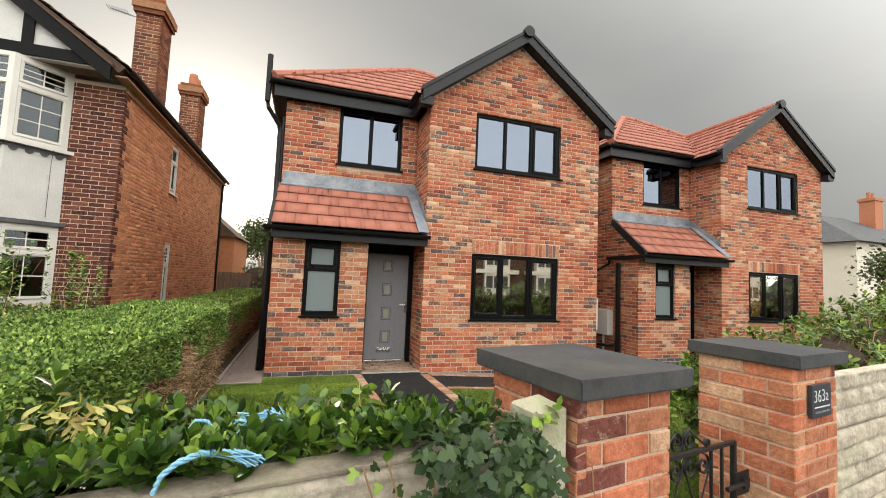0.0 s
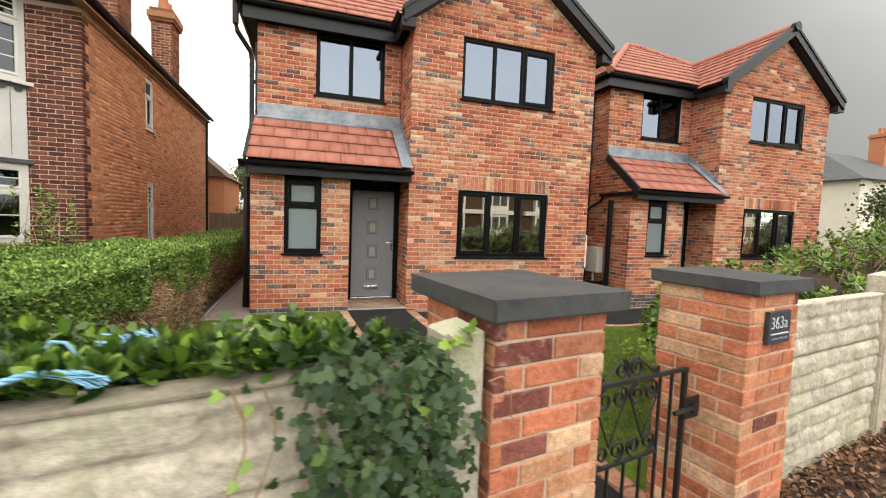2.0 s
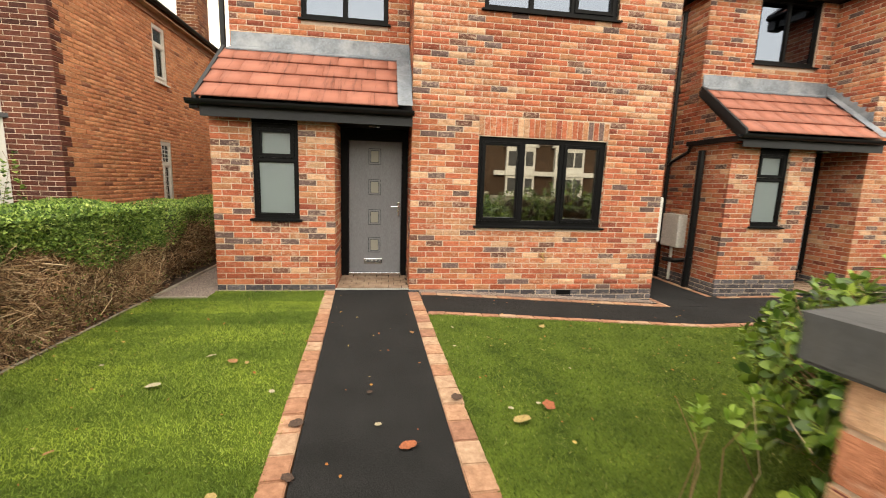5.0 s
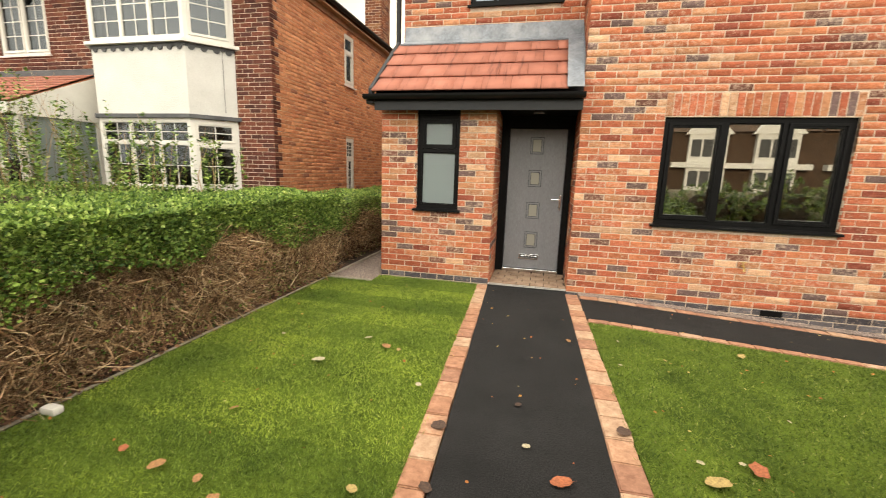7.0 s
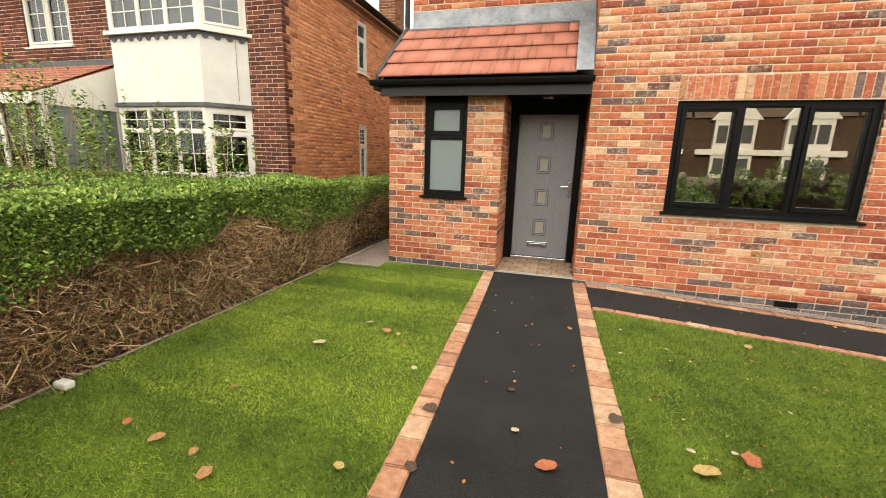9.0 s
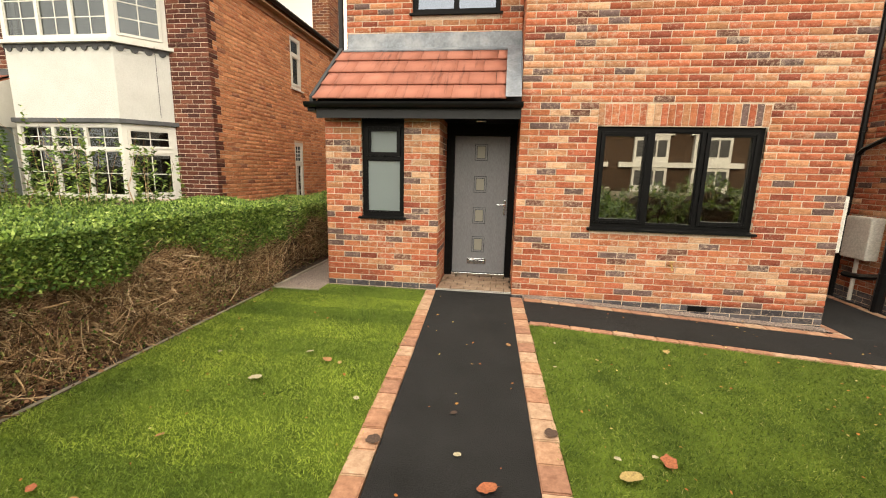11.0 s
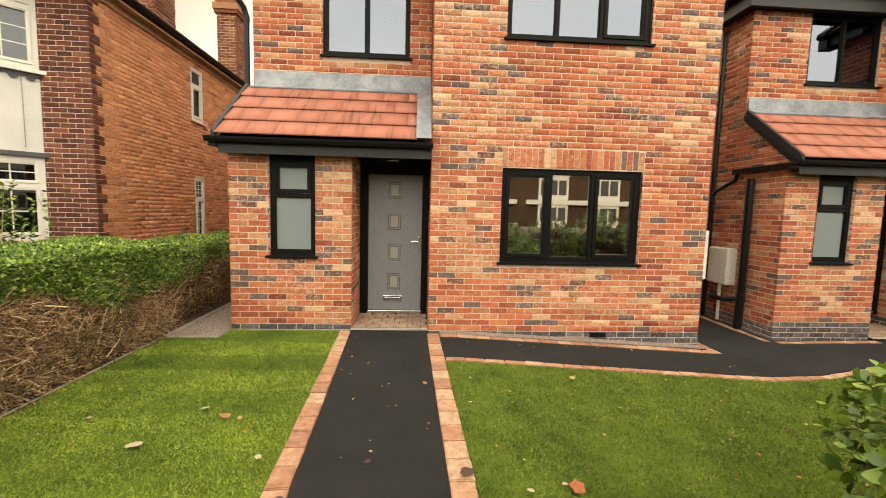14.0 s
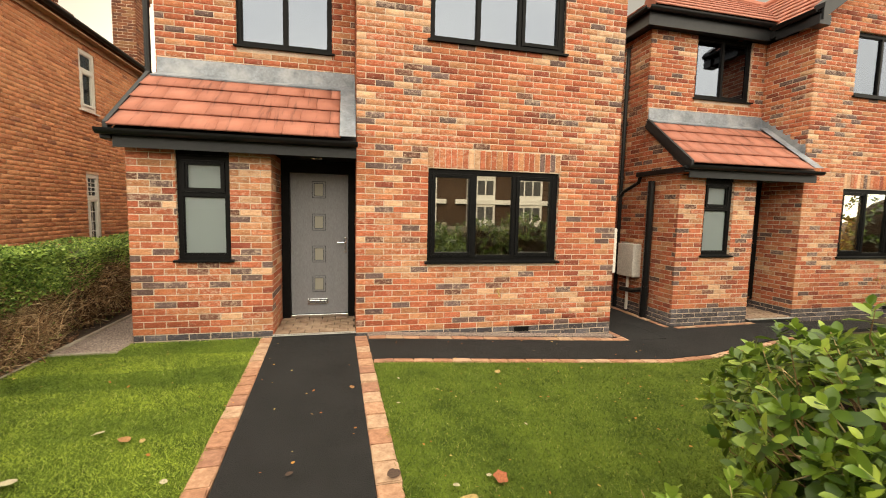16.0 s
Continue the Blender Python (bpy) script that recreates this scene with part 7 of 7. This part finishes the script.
P_ = to_world(np.c_[-0.15 - NP.beta(1.1, 1.4, n) * 0.42, NP.uniform(-0.04, 0.22, n), 1.15 + NP.uniform(-0.02, 0.05, n)])
leaves("ivy_leaves", "ivy", P_, rand_dirs(n, -0.2), rand_dirs(n, 1.6), NP.uniform(0.024, 0.046, n), ivy_mat, ivy)
for uu in (-0.66, -0.6, -0.5, -0.28):
    pts = [SM @ Vector((uu + 0.03 * math.sin(k), 0.005, 1.15 - k * 0.07)) for k in range(9 if uu < -0.55 else 11)]
    bm = bmesh.new()
    tube(bm, pts, 0.0025, 5)
    part("ivy_stem", bm, twig_mat, ivy)
    Q = np.array([tuple(p) for p in pts]) + NP.normal(size=(len(pts), 3)) * 0.012 + np.array([0, -0.015, 0])
    leaves("ivy_leaves", "ivy", Q, NP.normal(size=(len(Q), 3)) * 0.5 + np.array([0, -0.3, -0.7]), np.tile([0, -1, 0.4], (len(Q), 1)), NP.uniform(0.02, 0.034, len(Q)), fresh_mat if uu == -0.66 else ivy_mat, ivy)
n = 9
P_ = to_world(np.c_[NP.uniform(-0.16, -0.08, n), NP.uniform(-0.02, 0.03, n), NP.uniform(1.17, 1.23, n)])
leaves("ivy_leaves", "ivy", P_, rand_dirs(n), rand_dirs(n, 1) + np.array([0, -0.8, 0]), 0.04, fresh_mat, ivy)
bm = bmesh.new()
tube(bm, [SM @ Vector(p) for p in ((-0.03, -0.02, 1.08), (0.02, -0.012, 1.085), (0.05, -0.012, 1.05), (0.06, -0.01, 0.97), (0.08, -0.01, 0.9))], 0.002, 5)
part("ivy_stem", bm, twig_mat, ivy)


# shrubs behind the other wall
def clump(name, label, blobs, per_m2, size, base, inner=0.78, mat=laurel_mat):
    t = thing(name, label, "shrub", base)
    Ts, As = [], []
    bm = bmesh.new()
    for x, y, z, rx, ry, rz in blobs:
        k = int(per_m2 * 2 * math.pi * (rx + ry) / 2 * (rz + (rx + ry) / 2) / 2)
        d = rand_dirs(k, 0.35)
        d = d[d[:, 2] > -0.45]
        q = NP.uniform(0.84, 1.06, (len(d), 1)) * (1 + 0.1 * np.sin(d[:, :1] * 7 + d[:, 1:2] * 5))
        Ts.append(np.array([x, y, z]) + d * np.array([rx, ry, rz]) * q)
        As.append(d + np.array([0, 0, 0.55]) + 0.25 * NP.normal(size=d.shape))
        r = bmesh.ops.create_icosphere(bm, subdivisions=3, radius=1.0)
        for w in r["verts"]:
            w.co = Vector((x + w.co.x * rx * inner, y + w.co.y * ry * inner, z + w.co.z * rz * inner)) + Vector((noise.noise(w.co * 3), noise.noise(w.co * 3.1), noise.noise(w.co * 2.9))) * 0.08
    # soil-coloured blobs added behind the leaves; their dark brown fills in for inner shade
    part("dark_core", bm, soil_mat, t)
    T, A = np.concatenate(Ts), np.concatenate(As)
    p, d, n_, s = sprigs(T, A, 9, size, size, 0.6)
    leaves("foliage", "obovate", p, d, n_, s, mat, t, "glossy rounded green leaves", 0.95)
    k = len(T) // 2
    twigs("stem_layer", T[:k] - unit(A[:k]) * 0.2, unit(A[:k]), 0.2, 0.0035, twig_mat, t, "", 0)
    return t


clump("evergreen_shrub", "large glossy-leaved evergreen shrub beside the lawn", [(5.85, 4.5, 0.6, 0.64, 0.62, 0.58), (5.42, 4.25, 0.48, 0.42, 0.4, 0.5), (6.1, 5.0, 0.45, 0.5, 0.5, 0.5)], 150, 0.084, (5.7, 4.5, 0), 0.42, bright_laurel_mat)
clump("evergreen_shrub", "row of glossy evergreen shrubs behind the concrete wall", [(6.9, 4.6, 0.75, 0.75, 0.5, 0.62), (8.0, 4.8, 0.8, 0.8, 0.55, 0.72), (9.2, 5.1, 0.8, 0.8, 0.6, 0.85), (10.5, 5.3, 0.9, 0.9, 0.7, 0.95), (12.0, 5.7, 0.9, 1.0, 0.8, 1.0)], 115, 0.068, (9, 5, 0), 0.65, bright_laurel_mat)
# young shoots in front of the shrub
T = np.array([(4.93, 4.73, 0.58), (4.90, 4.70, 0.52), (5.02, 4.66, 0.56), (4.97, 4.78, 0.5), (5.06, 4.62, 0.47), (5.15, 4.7, 0.62)])
p, d, n_, s = sprigs(T, np.tile([0, 0, 1.0], (len(T), 1)) + 0.2 * NP.normal(size=(len(T), 3)), 9, 0.07)
ys = thing("young_shrub", "small yellow-green young shrub at the lawn edge", "shrub", (5.0, 4.7, 0))
leaves("foliage", "obovate", p, d, n_, s, fresh_mat, ys)
twigs("stem_layer", T - np.array([0, 0, 0.55]), np.tile([0, 0, 1.0], (len(T), 1)), 0.55, 0.004, twig_mat, ys, "", 0)


# trees
def tree(x, y, h, crown, n, label, mat, size=0.09, trunk=0.12, low=0.35):
    t = thing("tree", label, "tree", (x, y, 0))
    bm = bmesh.new()
    tube(bm, [(x, y, -0.2), (x + 0.05, y, h * 0.35), (x - 0.05, y + 0.05, h * 0.8)], trunk, 8, trunk * 0.3)
    part("trunk", bm, twig_mat, t)
    pts = []
    for k in range(26):
        a, e = R.uniform(0, 6.283), R.uniform(-0.2, 1.3)
        q = crown * R.uniform(0.5, 1.0)
        tip = Vector((x + q * math.cos(a) * math.cos(e), y + q * math.sin(a) * math.cos(e), h * (low + 0.28) + q * math.sin(e) * (h * 0.36 / crown)))
        bm = bmesh.new()
        root = Vector((x, y, h * R.uniform(low * 0.7, 0.7)))
        tube(bm, [root, root.lerp(tip, 0.5) + Vector((0, 0, 0.1)), tip], trunk * 0.25, 5, 0.01)
        part("limb", bm, twig_mat, t)
        pts.append(np.array(tip))
    c = np.array(pts)[NP.randint(0, len(pts), n)] + NP.normal(size=(n, 3)) * crown * 0.2
    leaves("crown", "obovate", c, rand_dirs(n), rand_dirs(n, 1), NP.uniform(0.6, 1.3, n) * size, mat, t, "", 1.2)
    return t


tree(23.0, 10.2, 3.6, 1.6, 7000, "dark evergreen tree beyond the second house", tree_mat, 0.13)
tree(-1.0, 34, 5.0, 2.0, 6000, "small autumn tree far behind the gardens", tree_mat, 0.16)
tree(1.5, 40, 4.0, 2.2, 4000, "round tree far behind the gardens", privet_mat, 0.2)
clump("clipped_shrub", "square clipped conifer beyond the side gate", [(0.0, 21.5, 0.9, 0.8, 0.7, 1.1)], 60, 0.07, (0, 21.5, 0))
clump("boundary_hedge", "green garden hedge behind the houses", [(x, 27, 0.8, 1.4, 0.8, 1.3) for x in (-4, -2, 0, 2, 4)], 14, 0.13, (0, 27, 0))
clump("boundary_hedge", "dark hedge beyond the second garden", [(14.5, 6.6, 0.8, 1.2, 1.0, 1.3), (16.5, 7.4, 0.9, 1.3, 1.0, 1.5), (19, 8.4, 0.9, 1.5, 1.1, 1.6), (22, 10, 1.0, 2, 1.2, 1.8)], 16, 0.12, (17, 7.5, 0))
clump("boundary_hedge", "hedge of the gardens across the street", [tuple(SM @ Vector((u, -12.3, 0.3))) + (1.6, 0.6, 0.7) for u in range(-8, 32, 3)], 8, 0.14, tuple(SM @ Vector((8, -12.3, 0))), 0.78, tree_mat)


# grass
def lawn_blades(n, keep, x0, x1, y0, y1, name, mat):
    x, y = NP.uniform(x0, x1, n), NP.uniform(y0, y1, n)
    ok = keep(x, y)
    x, y = x[ok], y[ok]
    z = np.array([gz(a) for a in x]) - 0.006
    k = len(x)
    D_ = np.c_[NP.normal(size=(k, 2)) * 0.8, np.ones(k)]
    ob = leaves(name, "blade", np.c_[x, y, z], D_, np.c_[NP.normal(size=(k, 2)), np.full(k, 0.2)], NP.uniform(0.012, 0.034, k), mat, None, "short mown grass blades of the front lawn")
    tagged(ob, category="grass")


lawn_blades(170000, lambda x, y: (x < 3.125 - (y - 3.4) * 0.0488 + NP.uniform(-0.01, 0.03, len(x))) & ~((y > 8.4) & (x < 1.54)), 0.94, 3.13, 3.7, 8.72, "grass", blade_mat)
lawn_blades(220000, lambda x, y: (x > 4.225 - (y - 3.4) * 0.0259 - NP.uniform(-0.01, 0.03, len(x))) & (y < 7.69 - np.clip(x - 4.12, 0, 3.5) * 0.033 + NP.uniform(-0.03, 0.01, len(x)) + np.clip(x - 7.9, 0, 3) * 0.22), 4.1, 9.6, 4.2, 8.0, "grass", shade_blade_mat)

# fallen leaves and bits on lawn and path
FALLEN = [(2.085, 6.159, 0.1, 3), (2.469, 6.525, 0.085, 1), (2.583, 6.497, 0.04, 2), (2.885, 6.024, 0.045, 3), (2.866, 5.075, 0.06, 2), (2.338, 4.86, 0.07, 1), (1.937, 4.973, 0.08, 1), (2.18, 4.953, 0.05, 1),
          (1.684, 5.023, 0.05, 0), (3.764, 5.375, 0.1, 0), (3.597, 5.594, 0.045, 3), (4.723, 5.739, 0.1, 0), (4.477, 5.564, 0.12, 2), (4.447, 5.7, 0.04, 3), (4.66, 5.764, 0.04, 3), (4.248, 6.73, 0.03, 3), (4.306, 7.208, 0.03, 3),
          (5.294, 7.324, 0.07, 2), (3.896, 7.111, 0.06, 1), (3.12, 5.64, 0.09, 4), (3.17, 5.18, 0.07, 4), (4.12, 5.866, 0.1, 4), (1.559, 6.514, 0.04, 3), (1.946, 5.466, 0.05, 1), (4.612, 6.956, 0.04, 2), (5.141, 6.318, 0.03, 3), (2.27, 6.639, 0.07, 3), (3.534, 5.982, 0.05, 4)]
TONES = [(0.36, 0.11, 0.045), (0.36, 0.18, 0.07), (0.42, 0.3, 0.11), (0.44, 0.38, 0.25), (0.08, 0.045, 0.03)]
tone_mats = [surface("leaf_tone", tuple(c * 0.8 for c in t), t, 30, 0.8, 0.5, 0.003, 90, contrast=(0.5, 1.25)) for t in TONES]
WORDS = ["russet", "orange-brown", "yellow", "pale cream", "dark decayed"]


def fallen_shape(lobes):
    """A dry leaf: a rim of soft or deep lobes round a raised midrib, curled up along one side, with a stalk."""
    rim, n_ = [], 22
    for j in range(n_):
        t = 2 * math.pi * j / n_
        r = 1 + lobes * math.cos(5 * t) + R.uniform(-0.05, 0.05)
        u, w = 0.5 * math.cos(t) * r, (0.34 + 0.5 * lobes) * math.sin(t) * r
        rim.append((u, w, 0.03 + 0.35 * max(0.0, w) ** 1.5 + R.uniform(0, 0.05)))
    mid = [(0.3 * math.cos(0.0), 0.0, 0.01), (-0.05, 0.0, 0.0), (-0.32, 0.0, 0.015)]
    stalk = [(-0.45, 0.012, 0.02), (-0.45, -0.012, 0.02), (-0.78, 0.03, 0.05)]
    faces_ = []
    for j in range(n_):
        c = mid[0] if math.cos(2 * math.pi * (j + 0.5) / n_) > 0.35 else mid[1] if math.cos(2 * math.pi * (j + 0.5) / n_) > -0.45 else mid[2]
        faces_.append((j, (j + 1) % n_, n_ + mid.index(c)))
    for j in range(n_):
        a_, b_ = faces_[j - 1][2], faces_[j][2]
        if a_ != b_:
            faces_.append((j, b_, a_))
    return np.array(rim + mid + stalk), np.array(faces_ + [(n_ + 3, n_ + 4, n_ + 5)])


for k, (x, y, s, tone_k) in enumerate(FALLEN):
    a = R.uniform(0, 6.28)
    ob = fast_mesh("fallen_leaf", *fallen_shape((0.03, 0.06, 0.11)[k % 3]), tone_mats[tone_k], None)
    on_path = 3.1 < x < 4.15
    ob.matrix_basis = pose(x, y, gz(x) + (0.012 if on_path else 0.022), R.uniform(-8, 8), R.uniform(-8, 8), math.degrees(a)) @ Matrix.Scale(s, 4)
    tagged(ob, "%s fallen leaf lying on the %s" % (WORDS[tone_k], "path" if on_path else "short grass"), "leaf", "fallen leaves")
n = 240
x, y = NP.uniform(1.0, 8.0, n), NP.uniform(4.2, 8.6, n)
ob = leaves("debris", "curled", np.c_[x, y, [gz(a) + (0.006 if 2.95 < a < 4.15 else 0.018) for a in x]], rand_dirs(n) * np.array([1, 1, 0.15]), rand_dirs(n, 3), NP.uniform(0.01, 0.03, n), fallen_mat, None, "small scraps of dry leaf scattered on lawn and path")
tagged(ob, category="litter")
n = 6000
q = np.c_[NP.uniform(1.8, 8.0, n), 0.14 - NP.exponential(0.22, n), np.zeros(n)]
q[:, 2] = 0.02 + 0.09 * np.clip(1 - (0.14 - q[:, 1]) / 0.6, 0, 1) + NP.uniform(-0.01, 0.02, n)
ob = leaves("leaf_litter", "curled", to_world(q), rand_dirs(n) * np.array([1, 1, 0.4]), rand_dirs(n, 1.6), NP.uniform(0.018, 0.05, n), litter_mat, None, "heap of brown autumn leaves along the foot of the wall")
tagged(ob, category="litter")
bank = bmesh.new()
prism(bank, [SM @ Vector(p) for p in ((1.8, -0.75, -0.04), (1.8, 0.16, -0.04), (1.8, 0.16, 0.09), (1.8, -0.1, 0.05))], (0, 0, 0), SM.to_3x3() @ Vector((6.5, 0, 0)))
tagged(part("soil_bank", bank, soil_mat), "brown soil bank below the garden wall", "soil", kind="structure")
bag = boxes((0.955, 1.06, 5.14, 5.2, 0.0, 0.045), bevel=0.015)
tagged(part("litter_scrap", bag, white_mat), "white scrap of litter at the foot of the hedge", "litter")
